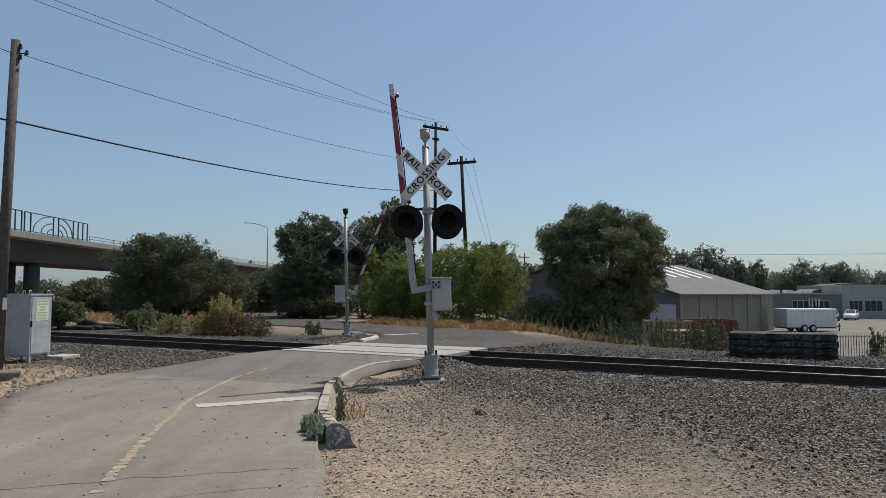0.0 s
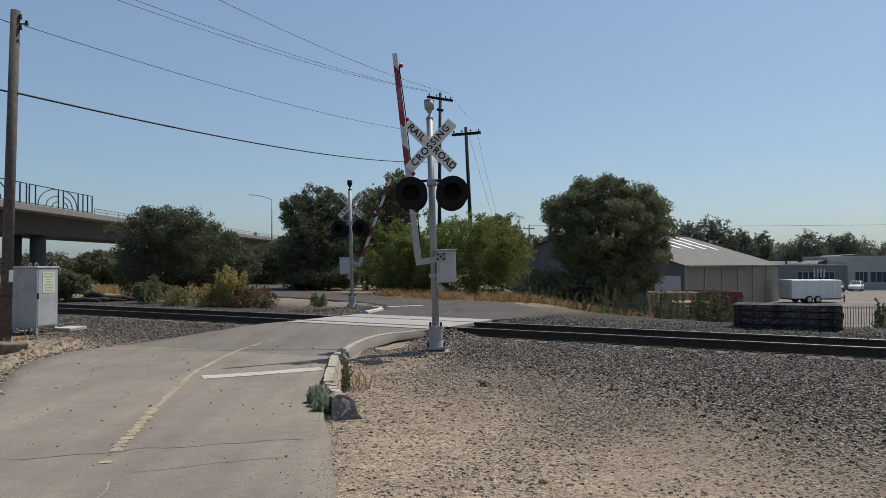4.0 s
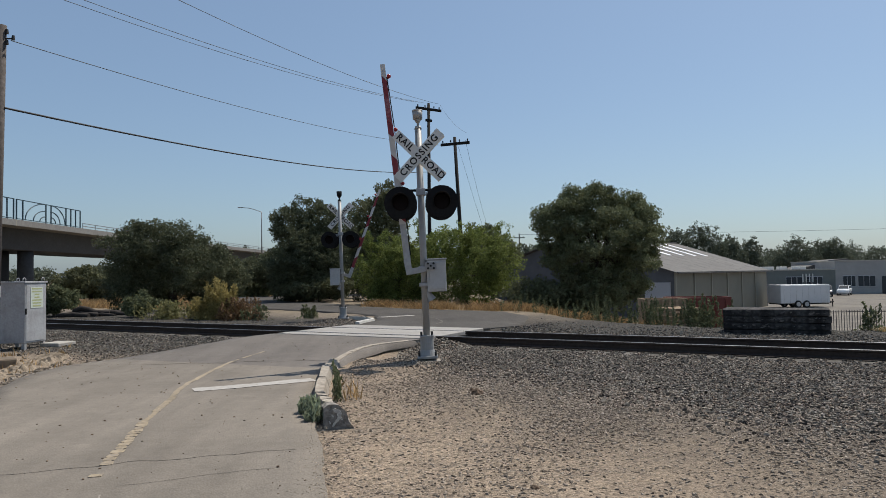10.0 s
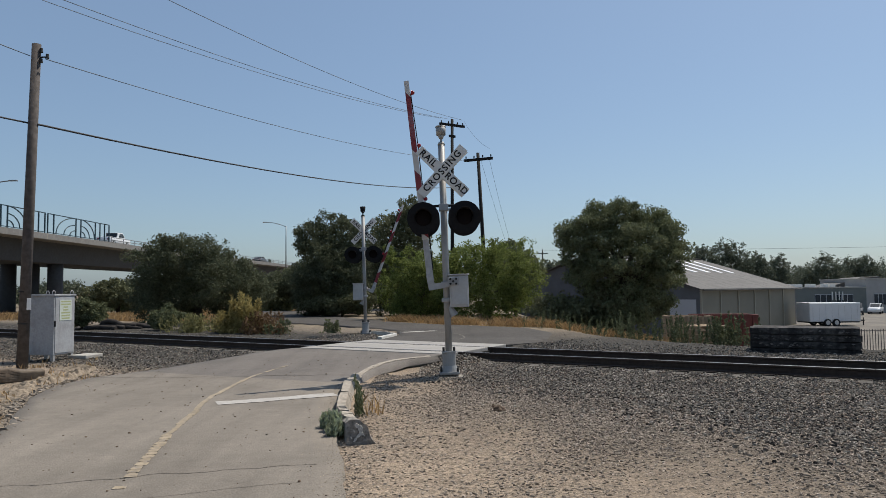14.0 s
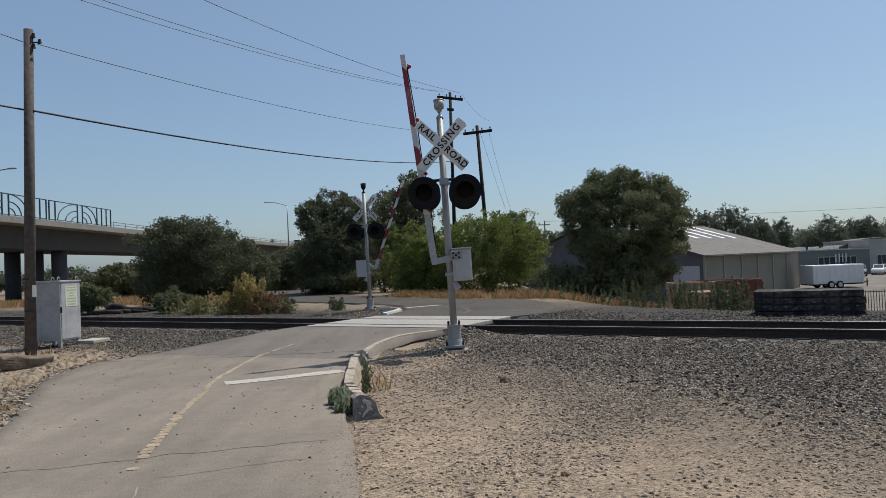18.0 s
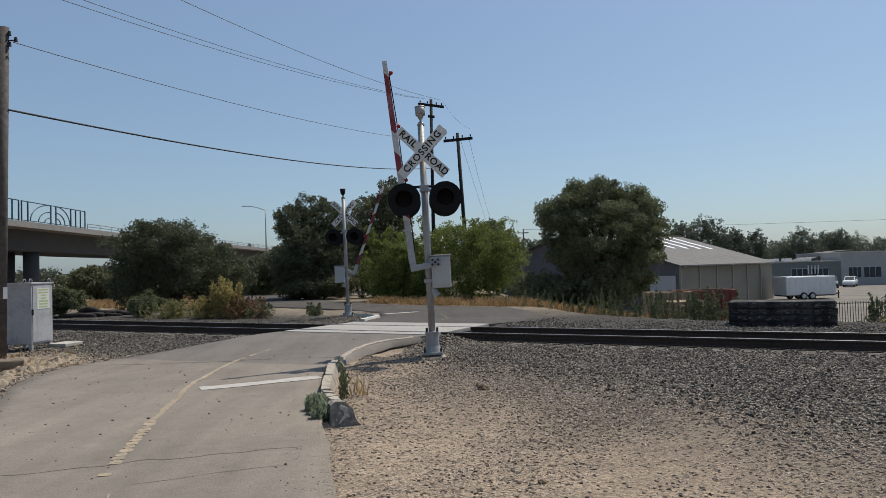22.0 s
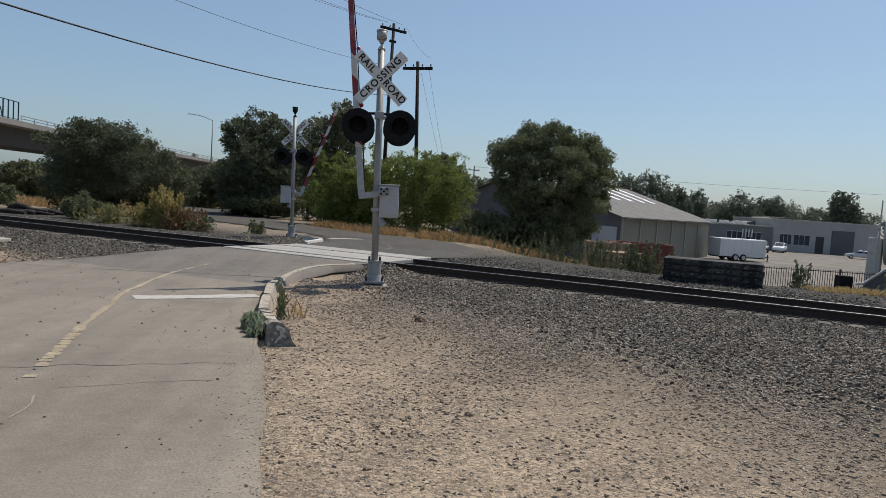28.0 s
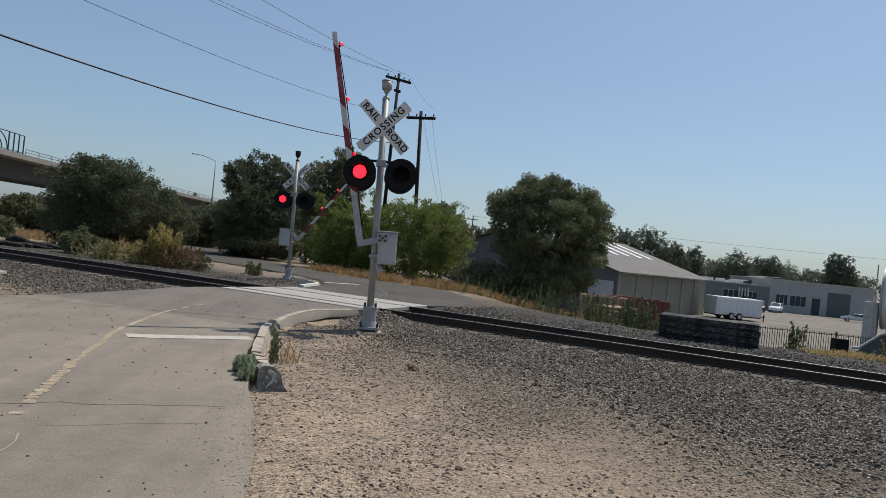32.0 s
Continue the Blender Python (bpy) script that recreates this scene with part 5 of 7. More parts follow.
wire((2.4, 44.9, 9.9), (5.2, 52.0, 3.0), 0.2, 0.008, WIRE_PALE, "thin guy wire of a leaning pole")
wood_pole((20.4, 147.0, -3.0), (20.4, 147.0, 9.75), 0.16, 0.11, "distant dark power pole with a crossarm", POLE_DARK, ((11.9, 1.1, 0.0, (-0.9, 0.9)),))
wood_pole((201.0, 161.0, -3.0), (201.0, 161.0, 13.1), 0.16, 0.11, "distant dark power pole beyond the yard", POLE_DARK, ((15.2, 1.1, 0.0, (-0.9, 0.9)),))
wire((20.4, 147.0, 9.6), (201.0, 161.0, 12.9), 1.0, 0.030, WIRE_PALE, "distant power line over the yard")


def cabinet():
    root = thing("signal_cabinet", "dented pale metal railway signal cabinet with a notice", "cabinet", pose(-9.36, 17.1, 0, 0, 0, 82))
    w = 0.76
    bm = bmesh.new()
    box(bm, (w / 2, w / 2, 0.86), (w, w, 1.42), 0.012)
    part("body", bm, CABINET, root)
    bm = bmesh.new()
    box(bm, (w / 2, w / 2, 1.59), (w + 0.05, w + 0.05, 0.045), 0.008)
    part("roof", bm, CABINET, root, "thin overhanging roof")
    bm = bmesh.new()
    box(bm, (w / 2, -0.006, 0.86), (w - 0.08, 0.012, 1.34), 0.004)
    door = part("door", bm, CABINET, root, "flat cabinet door")
    bm = bmesh.new()
    box(bm, (w / 2 + 0.02, -0.016, 1.22), (0.44, 0.006, 0.50), 0.0)
    note = part("notice", bm, NOTICE, door, "pale green notice")
    r = random.Random(2)
    for i in range(7):
        bm = bmesh.new()
        wide = r.uniform(0.16, 0.36)
        box(bm, (w / 2 + 0.02, -0.0195, 1.43 - i * 0.068), (wide, 0.002, 0.034))
        part("text_bar", bm, NOTICE_INK, door)
    bm = bmesh.new()
    box(bm, (0.02, -0.02, 0.9), (0.03, 0.04, 0.14), 0.006)
    part("handle", bm, BOLT, door)
    for z in (0.45, 0.75, 1.05, 1.35):
        bm = bmesh.new()
        bar(bm, (-0.004, 0.52, z), (-0.012, 0.52, z), 0.04, 0.035, 12)
        part("vent_plug", bm, GALV, root)
    for x, y in ((0.05, 0.05), (w - 0.05, 0.05), (0.05, w - 0.05), (w - 0.05, w - 0.05)):
        bm = bmesh.new()
        box(bm, (x, y, 0.07), (0.08, 0.08, 0.18), 0.006)
        part("leg", bm, GALV, root)
        tube("lifting_eye", [(x + 0.05 * math.cos(a), y, 1.645 + 0.05 * math.sin(a)) for a in np.linspace(-0.4, math.pi + 0.4, 10)], 0.010, GALV, root)
    return root


cabinet()
bm = bmesh.new()
box(bm, (0, 0, 0), (0.62, 0.5, 0.10), 0.02)
slab = part("concrete_slab", bm, CONCRETE)
slab.matrix_basis = pose(-9.0, 17.95, 0.05, 0, 0, 78)
tagged(slab, "low pale concrete slab beside the cabinet", "slab")


def beam_piece():
    bm = bmesh.new()
    box(bm, (0, 0, 0), (0.95, 0.26, 0.24), 0.03)
    bmesh.ops.subdivide_edges(bm, edges=bm.edges, cuts=3, use_grid_fill=True)
    for v in bm.verts:
        v.co += Vector((0.02, 0.03, 0.03)) * noise.noise(v.co * 5)
    ob = part("old_tie", bm, OLD_TIE)
    ob.matrix_basis = pose(-7.95, 13.3, 0.12, 4, 6, 58)
    tagged(ob, "weathered brown wooden tie half buried in dirt", "tie")


beam_piece()


def dirt_ledge():
    """A crumbled bank of dirt along the paving's outer edge."""
    path = along([(-6.35, 10.6), (-6.95, 12.0), (-7.15, 13.2), (-7.35, 14.5), (-7.6, 15.5), (-8.3, 16.1)], 0.06)
    bm = bmesh.new()
    prev = None
    for i, p in enumerate(path):
        a, b = path[max(i - 1, 0)], path[min(i + 1, len(path) - 1)]
        d = (b - a).normalized()
        side = Vector((-d.y, d.x))
        taper = min(1.0, i / 25, (len(path) - 1 - i) / 12)
        ring = []
        for j in range(13):
            u = j / 12
            q = p + side * (u * 0.75 - 0.10 + 0.06 * noise.noise((p.x * 2, p.y * 2, 4)))
            lump = 0.45 + 1.1 * noise.noise((q.x * 3.2, q.y * 3.2, 1)) + 0.9 * noise.noise((q.x * 10, q.y * 10, 2))
            h = 0.125 * min(1.0, u * 7) * (1 - u) ** 0.7 * max(0.15, lump) * taper
            ring.append(bm.verts.new((q.x, q.y, float(gz(q.x, q.y)) + 0.012 * taper - 0.02 * (1 - taper) + h - (0.05 if j in (0, 12) else 0))))
        if prev:
            for j in range(12):
                bm.faces.new((prev[j], prev[j + 1], ring[j + 1], ring[j]))
        prev = ring
    bmesh.ops.recalc_face_normals(bm, faces=bm.faces)
    return tagged(part("dirt_bank", bm, BANK), "crumbled bank of dry tan dirt beside the paving", "dirt bank", kind="structure")


dirt_ledge()


def tie_stack():
    root = thing("tie_stack", "stack of black creosoted railway ties behind the track", "tie stack", pose(9.10, 18.08, float(gz(9.1, 18.2)) - 0.10, 0, 0, -27))
    r = random.Random(9)
    bm = bmesh.new()
    box(bm, (0, 0, 0), (2.48, 0.235, 0.165), 0.014)
    first = None
    for layer in range(4):
        for row in range(4):
            m = pose(r.uniform(-0.04, 0.04), row * 0.255 + r.uniform(-0.02, 0.02), 0.10 + layer * 0.176, 0, r.uniform(-0.5, 0.5), r.uniform(-0.8, 0.8))
            if first is None:
                first = part("tie", bm, TIE_DARK, root)
                first.matrix_basis = m
            else:
                share(first, "tie", m, root)
    # torn pale fibres on the front ties
    for k in range(70):
        layer = r.choice((1, 2, 2, 3))
        x = r.uniform(-1.15, 1.15)
        bm = bmesh.new()
        w, h = r.uniform(0.015, 0.07), r.uniform(0.015, 0.05)
        prism(bm, [(-w, -h * 0.3), (-w * 0.3, h * 0.5), (w * 0.5, h * 0.3), (w, -h * 0.1), (w * 0.1, -h * 0.6)], 0.012)
        bit = part("splinter", bm, SPLINTER, root, "pale torn wood fibres")
        bit.matrix_basis = pose(x, -0.150, 0.10 + layer * 0.176 + r.uniform(-0.03, 0.06), 0, r.uniform(-20, 20), 0)
    for x in (-0.9, 0.9):
        bm = bmesh.new()
        box(bm, (x, 0.38, 0.0), (0.12, 1.1, 0.10), 0.01)
        part("bearer", bm, TIE_DARK, root)
    return root


tie_stack()


LOT_Z = -1.81


def iron_fence():
    root = thing("iron_fence", "low black iron picket fence round the yard", "fence")
    pts = [Vector((18.0 + 2.05 * k, 34.75 - 0.148 * k)) for k in range(12)]
    first = None
    post0 = None
    for a, b in zip(pts, pts[1:]):
        d = (b - a)
        ang = math.degrees(math.atan2(d.y, d.x))
        za = LOT_Z
        zb = LOT_Z
        if post0 is None:
            bm = bmesh.new()
            box(bm, (0, 0, 0.69), (0.08, 0.08, 1.48), 0.005)
            post0 = part("post", bm, FENCE, root)
            post0.matrix_basis = pose(a.x, a.y, za)
        else:
            share(post0, "post", pose(a.x, a.y, za), root)
        for h in (0.16, 1.28):
            bm = bmesh.new()
            bar(bm, (a.x, a.y, za + h), (b.x, b.y, zb + h), 0.022, 0.022, 6)
            part("rail", bm, FENCE, root)
        k = int(d.length / 0.125)
        for i in range(1, k):
            p = a.lerp(b, i / k)
            z = za + (zb - za) * i / k
            if first is None:
                bm = bmesh.new()
                box(bm, (0, 0, 0.70), (0.022, 0.022, 1.33))
                first = part("picket", bm, FENCE, root)
                first.matrix_basis = pose(p.x, p.y, z, 0, 0, ang)
            else:
                share(first, "picket", pose(p.x, p.y, z, 0, 0, ang), root)
    return root


iron_fence()

# ---- the road bridge ----
DECK = [(-39.6, -260.0, 7.6), (-39.6, 97.0, 7.6), (-35.0, 157.0, 7.5), (-29.0, 230.0, 7.0), (-22.0, 330.0, 3.0), (-14.0, 480.0, 0.4), (0.0, 760.0, 0.4)]


def deck_at(y):
    ys = [p[1] for p in DECK]
    return float(np.interp(y, ys, [p[0] for p in DECK])), float(np.interp(y, ys, [p[2] for p in DECK]))


def sweep(bm, outline, stations):
    """An outline (across, up) carried along the bridge's edge line."""
    prev = None
    for y in stations:
        x0, z0 = deck_at(y)
        ring = [bm.verts.new((x0 + a, y, z0 + b)) for a, b in outline]
        if prev:
            for j in range(len(ring)):
                k = (j + 1) % len(ring)
                bm.faces.new((prev[j], prev[k], ring[k], ring[j]))
        else:
            bm.faces.new(ring[::-1])
        prev = ring
    bm.faces.new(prev)
    bmesh.ops.recalc_face_normals(bm, faces=bm.faces)


def bridge():
    root = thing("road_bridge", "tan concrete road bridge with ornamental blue-green railing", "bridge")
    st = [-260, -100, 0, 30, 60, 80, 97, 115, 135, 157, 190, 230, 280, 330, 400, 480, 600, 760]
    bm = bmesh.new()
    sweep(bm, [(0.0, -0.62), (0.06, -0.60), (0.06, 0.0), (-0.32, 0.0), (-0.32, -0.22), (-12.4, -0.22), (-12.4, 0.0), (-12.8, 0.0), (-12.8, -0.62)], st)
    part("deck", bm, PARAPET, root, "concrete deck with low parapets")
    bm = bmesh.new()
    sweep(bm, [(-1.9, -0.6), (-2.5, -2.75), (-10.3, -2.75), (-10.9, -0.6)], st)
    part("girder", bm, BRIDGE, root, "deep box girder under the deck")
    for y in (-40, 20, 79, 137, 190):
        x0, z0 = deck_at(y)
        for a in (-3.75, -6.4, -9.0):
            bm = bmesh.new()
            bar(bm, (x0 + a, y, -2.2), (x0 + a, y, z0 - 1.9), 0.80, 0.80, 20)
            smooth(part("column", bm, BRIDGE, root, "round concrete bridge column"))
    # joints in the parapet
    for y in (20, 45, 70.5, 96):
        x0, z0 = deck_at(y)
        bm = bmesh.new()
        box(bm, (x0 + 0.062, y, z0 - 0.3), (0.01, 0.12, 0.62))
        part("joint", bm, TRIM_BROWN, root)
    # tall ornamental railing
    H = 2.05
    for y0, y1 in ((45.5, 57.8), (58.2, 70.3), (70.8, 83.8)):
        x0, z0 = deck_at((y0 + y1) / 2)
        x0 -= 0.13
        L = y1 - y0

        def stick(a, za, b, zb, r_=0.06):
            bm = bmesh.new()
            bar(bm, (x0, y0 + a, z0 + za), (x0, y0 + b, z0 + zb), r_, r_, 8)
            part("railing_bar", bm, BRIDGE_RAIL, root)

        stick(0, H - 0.03, L, H - 0.03, 0.05)
        stick(0, 0.12, L, 0.12, 0.04)
        for a in (0.0, 1.1, L * 0.42, L * 0.50, L - 3.3, L - 2.2, L - 1.1, L):
            stick(a, 0, a, H, 0.075)
        for cy, sign, radii in ((L * 0.42, -1, (3.9, 2.4, 1.2)), (L * 0.50, 1, (3.0, 1.9, 0.95))):
            for rad in radii:
                pts = [(x0, y0 + cy + sign * rad * math.cos(t), z0 + 0.12 + (H - 0.16) * (rad / radii[0]) * math.sin(t)) for t in np.linspace(0, math.pi / 2, 13)]
                tube("railing_arc", pts, 0.055, BRIDGE_RAIL, root)
    # low two-pipe railing farther on, and on the far side
    for off, y0, y1 in ((-0.16, 84.5, 260.0), (-12.6, 0.0, 260.0)):
        for h in (0.30, 0.62):
            pts = [(deck_at(y)[0] + off, y, deck_at(y)[1] + h) for y in (y0, 97 if y0 < 97 else y0 + 1, 120, 157, 200, 260)]
            tube("pipe_rail", pts, 0.045, GREY_STEEL, root)
        y = y0
        while y < 170:
            bm = bmesh.new()
            bar(bm, (deck_at(y)[0] + off, y, deck_at(y)[1] - 0.05), (deck_at(y)[0] + off, y, deck_at(y)[1] + 0.64), 0.04, 0.04, 8)
            part("rail_post", bm, GREY_STEEL, root)
            y += 3.2
    return root


bridge()


def street_lamp(base, height, reach, label):
    root = thing("street_lamp", label, "street lamp", pose(*base), "street lamps")
    bm = bmesh.new()
    bar(bm, (0, 0, -0.5), (0, 0, height), 0.13, 0.09, 10)
    smooth(part("post", bm, GREY_STEEL, root))
    pts = [(reach * k, 0, height - 0.1 + 1.0 * math.sin(k * math.pi / 2)) for k in (0, 0.2, 0.45, 0.7, 1.0)]
    tube("arm", pts, 0.07, GREY_STEEL, root)
    bm = bmesh.new()
    box(bm, (reach * 1.13, 0, height + 0.92), (1.0, 0.35, 0.16), 0.05)
    part("lamp_head", bm, GREY_STEEL, root)


street_lamp((-34.2, 153.0, 7.3), 8.3, -4.0, "grey street lamp on the bridge")
street_lamp((-54.4, 83.0, 7.4), 6.6, 3.2, "grey street lamp on the bridge's far side")


post_lamp = thing("lamp_post", "short dark lamp post with a white globe", "lamp post", pose(-11.29, 55.0, float(gz(-11.29, 55.0))))
part("post", bar(bmesh.new(), (0, 0, -0.1), (0, 0, 1.55 - float(gz(-11.29, 55.0)) - 0.25), 0.05, 0.04, 8), BOLT, post_lamp)
bm = bmesh.new()
bmesh.ops.create_uvsphere(bm, u_segments=14, v_segments=8, radius=0.16, matrix=pose(0, 0, 1.40 - float(gz(-11.29, 55.0))))
smooth(part("globe", bm, SIGN, post_lamp, "white globe"))


# ---- vehicles ----


def wheel(parent, x, y, r_, name="wheel"):
    bm = bmesh.new()
    bar(bm, (x, y - 0.11, r_), (x, y + 0.11, r_), r_, r_, 20)
    bmesh.ops.bevel(bm, geom=[e for e in bm.edges if e.calc_face_angle(0) > 1.0], offset=0.03, segments=2, affect="EDGES")
    t = part(name, bm, TYRE, parent)
    bm = bmesh.new()
    bar(bm, (x, y - 0.118, r_), (x, y + 0.118, r_), r_ * 0.6, r_ * 0.6, 16)
    part("rim", bm, RIM, t)
    return t


def car(m, paint, label, kind="sedan"):
    """Length along x, nose at +x."""
    root = thing("car" if kind != "pickup" else "pickup_truck", label, "car", m, "vehicles")
    if kind == "sedan":
        side = [(-2.25, 0.35), (-2.3, 0.75), (-2.1, 0.95), (-1.5, 1.0), (1.0, 0.98), (2.0, 0.82), (2.28, 0.6), (2.25, 0.32)]
        cabin = [(-1.75, 0.98), (-1.0, 1.42), (0.25, 1.45), (1.15, 0.97)]
    elif kind == "suv":
        side = [(-2.25, 0.4), (-2.3, 1.0), (-2.2, 1.12), (1.0, 1.1), (2.1, 0.98), (2.3, 0.7), (2.25, 0.38)]
        cabin = [(-2.18, 1.1), (-1.9, 1.68), (0.2, 1.72), (1.1, 1.09)]
    else:
        side = [(-2.9, 0.5), (-2.9, 1.12), (-0.75, 1.12), (1.5, 1.12), (2.6, 1.05), (2.8, 0.8), (2.75, 0.42)]
        cabin = [(-0.75, 1.11), (-0.65, 1.78), (0.75, 1.82), (1.6, 1.11)]
    bm = bmesh.new()
    prism(bm, side, 1.78, pose(0, -0.89, 0), 0.06)
    smooth(part("body", bm, paint, root))
    bm = bmesh.new()
    prism(bm, cabin, 1.52, pose(0, -0.76, 0), 0.05)
    top = part("cabin", bm, paint, root)
    cx = sum(p[0] for p in cabin) / 4
    z0, z1 = cabin[0][1] + 0.07, cabin[1][1] - 0.09
    for y in (-0.765, 0.765):
        for x0, x1, t0, t1 in ((cabin[0][0] + 0.35, cx - 0.05, 0.35, 0.0), (cx + 0.05, cabin[3][0] - 0.32, 0.0, 0.55)):
            bm = bmesh.new()
            prism(bm, [(x0, z0), (x1, z0), (x1 - t1, z1), (x0 + t0, z1)], 0.02, pose(0, y - 0.01, 0))
            part("window", bm, GLASS, top)
    for a, b in ((cabin[3], cabin[2]), (cabin[0], cabin[1])):
        mid = Vector(((a[0] + b[0]) / 2, 0, (a[1] + b[1]) / 2))
        slope = math.degrees(math.atan2(b[1] - a[1], b[0] - a[0]))
        bm = bmesh.new()
        box(bm, (0, 0, 0), (math.dist(a, b) * 0.78, 1.34, 0.02))
        g_ = part("windscreen", bm, GLASS, top)
        g_.matrix_basis = Matrix.Translation(mid + Vector((0.012 if a is cabin[3] else -0.012, 0, 0.01))) @ pose(0, 0, 0, 0, -slope, 0)
    if kind == "pickup":
        bm = bmesh.new()
        box(bm, (-1.85, 0, 1.125), (1.9, 1.5, 0.02))
        part("load_bed", bm, BLACK, root)
    for x in (-1.42, 1.42) if kind != "pickup" else (-1.85, 1.75):
        for y in (-0.80, 0.80):
            wheel(root, x, y, 0.34 if kind == "sedan" else 0.38)
    for y in (-0.62, 0.62):
        bm = bmesh.new()
        box(bm, (side[-2][0] - 0.02, y, side[-2][1] + 0.05), (0.08, 0.35, 0.14), 0.02)
        part("headlight", bm, SKYLIGHT, root)
        bm = bmesh.new()
        box(bm, (side[0][0] - 0.02, y, 0.85), (0.06, 0.25, 0.18), 0.02)
        part("tail_light", bm, RED, root)
    return root


LOT, FAR_LOT = -1.83, -3.01
car(pose(71.3, 117.9, FAR_LOT, 0, 0, -128), CAR_WHITE, "white sport utility car parked in the yard", "suv")
car(pose(66.3, 114.6, FAR_LOT, 0, 0, -120), CAR_DARK, "dark pickup truck parked behind a trailer", "pickup")
car(pose(80.7, 109.9, FAR_LOT, 0, 0, 150), CAR_SILVER, "silver sedan parked in the yard", "sedan")
bridge_pickup = car(pose(-41.8, 60, 7.42, 0, 0, 90), CAR_WHITE, "white pickup truck driving over the bridge", "pickup")
bridge_car = car(pose(-41.8, 60, 7.42, 0, 0, 90), CAR_WHITE, "white car driving over the bridge", "suv")
bridge_dark = car(pose(-41.8, 60, 7.42, 0, 0, 90), CAR_DARK, "dark car driving over the bridge", "sedan")


def box_trailer():
    root = thing("cargo_trailer", "white enclosed cargo trailer with two axles", "trailer", pose(33.6, 62.5, LOT, 0, 0, 6))
    bm = bmesh.new()
    box(bm, (0, 0, 1.20), (4.7, 2.0, 1.6), 0.06)
    body = part("body", bm, TRAILER, root)
    for x in np.linspace(-2.05, 2.05, 8):
        bm = bmesh.new()
        box(bm, (x, -1.002, 1.12), (0.012, 0.006, 1.32))
        part("seam", bm, GALV, body)
    bm = bmesh.new()
    box(bm, (0, 0, 2.01), (4.7, 1.9, 0.05), 0.02)
    part("roof", bm, TRAILER, root)
    bm = bmesh.new()
    box(bm, (0, 0, 0.36), (4.6, 1.8, 0.10))
    part("chassis", bm, BLACK, root)
    for x in (-0.75, 0.05):
        for y in (-0.98, 0.98):
            wheel(root, x, y, 0.33)
    bm = bmesh.new()
    bar(bm, (2.3, 0.8, 0.4), (3.4, 0, 0.45), 0.05, 0.05, 8)
    bar(bm, (2.3, -0.8, 0.4), (3.4, 0, 0.45), 0.05, 0.05, 8)
    bar(bm, (3.3, 0, 0.0), (3.3, 0, 0.7), 0.05, 0.05, 8)
    part("drawbar", bm, BLACK, root)


box_trailer()


# ---- buildings across the track ----


def warehouse():
    """Gabled shed: corner at the origin, long wall along +x, gable end along +y."""
    c = Vector((18.16, 50.4))
    ang = math.degrees(math.atan2(0.725, 0.688))
    root = thing("warehouse", "old warehouse with weathered grey roof and beige sheet walls", "warehouse", pose(c.x, c.y, LOT, 0, 0, ang))
    L, W, E, P = 20.2, 18.0, 3.32, 6.15
    k = 6
    for i in range(k):
        bm = bmesh.new()
        box(bm, ((i + 0.5) * L / k, 0.06, E / 2), (L / k - 0.012, 0.10, E), 0.004)
        part("wall_panel", bm, WALL_BEIGE, root)
        bm = bmesh.new()
        box(bm, (i * L / k, -0.01, E / 2), (0.16, 0.12, E))
        part("wall_post", bm, TRIM_BROWN, root)
    bm = bmesh.new()
    box(bm, (L / 2, W - 0.06, E / 2), (L, 0.10, E))
    part("back_wall", bm, WALL_BEIGE, root)
    for x in (0.0, L - 0.12):
        bm = bmesh.new()
        prism(bm, [(0, 0), (W, 0), (W, E), (W / 2, P), (0, E)], 0.12, Matrix.Translation((x + 0.12, 0, 0)) @ pose(0, 0, 0, 0, 0, 90))
        part("gable_wall", bm, WALL_DARK, root, "grey gable wall, darkened as the shaded end")
    # white door sheet in the gable
    bm = bmesh.new()
    box(bm, (-0.03, 1.35, 2.0), (0.05, 2.0, 1.2))
    part("gable_door", bm, GARAGE, root, "pale grey sheet door")
    sl = math.degrees(math.atan2(P - E, W / 2))
    half = math.hypot(P - E, W / 2) + 0.45
    n_ = 24
    for side, mm in ((0, pose(0, 0, E + 0.02, sl, 0, 0)), (1, Matrix.Translation((0, W, E + 0.02)) @ pose(0, 0, 0, -sl, 0, 0))):
        for i in range(n_):
            bm = bmesh.new()
            x0 = -0.4 + i * (L + 0.8) / n_
            yy = half / 2 - 0.45
            box(bm, (x0 + (L + 0.8) / n_ / 2, yy if side == 0 else -yy, 0.04 + 0.003 * (i % 2)), ((L + 0.8) / n_ - 0.006, half, 0.05))
            ob = part("roof_sheet", bm, ROOF, root)
            ob.matrix_basis = mm
            if side == 0 and i % 3 == 1 and i < 21:
                bm = bmesh.new()
                box(bm, (x0 + (L + 0.8) / n_ / 2, half * 0.66, 0.085), ((L + 0.8) / n_ * 0.75, half * 0.42, 0.03))
                s_ = part("skylight", bm, SKYLIGHT, root, "white translucent skylight strip")
                s_.matrix_basis = mm
    bm = bmesh.new()
    box(bm, (L / 2, W / 2, P + 0.12), (L + 0.8, 0.5, 0.06), 0.02)
    part("ridge_cap", bm, ROOF, root)
    bm = bmesh.new()
    box(bm, (L / 2, -0.36, E - 0.02), (L + 0.8, 0.12, 0.12), 0.02)
    part("gutter", bm, ROOF, root)


warehouse()


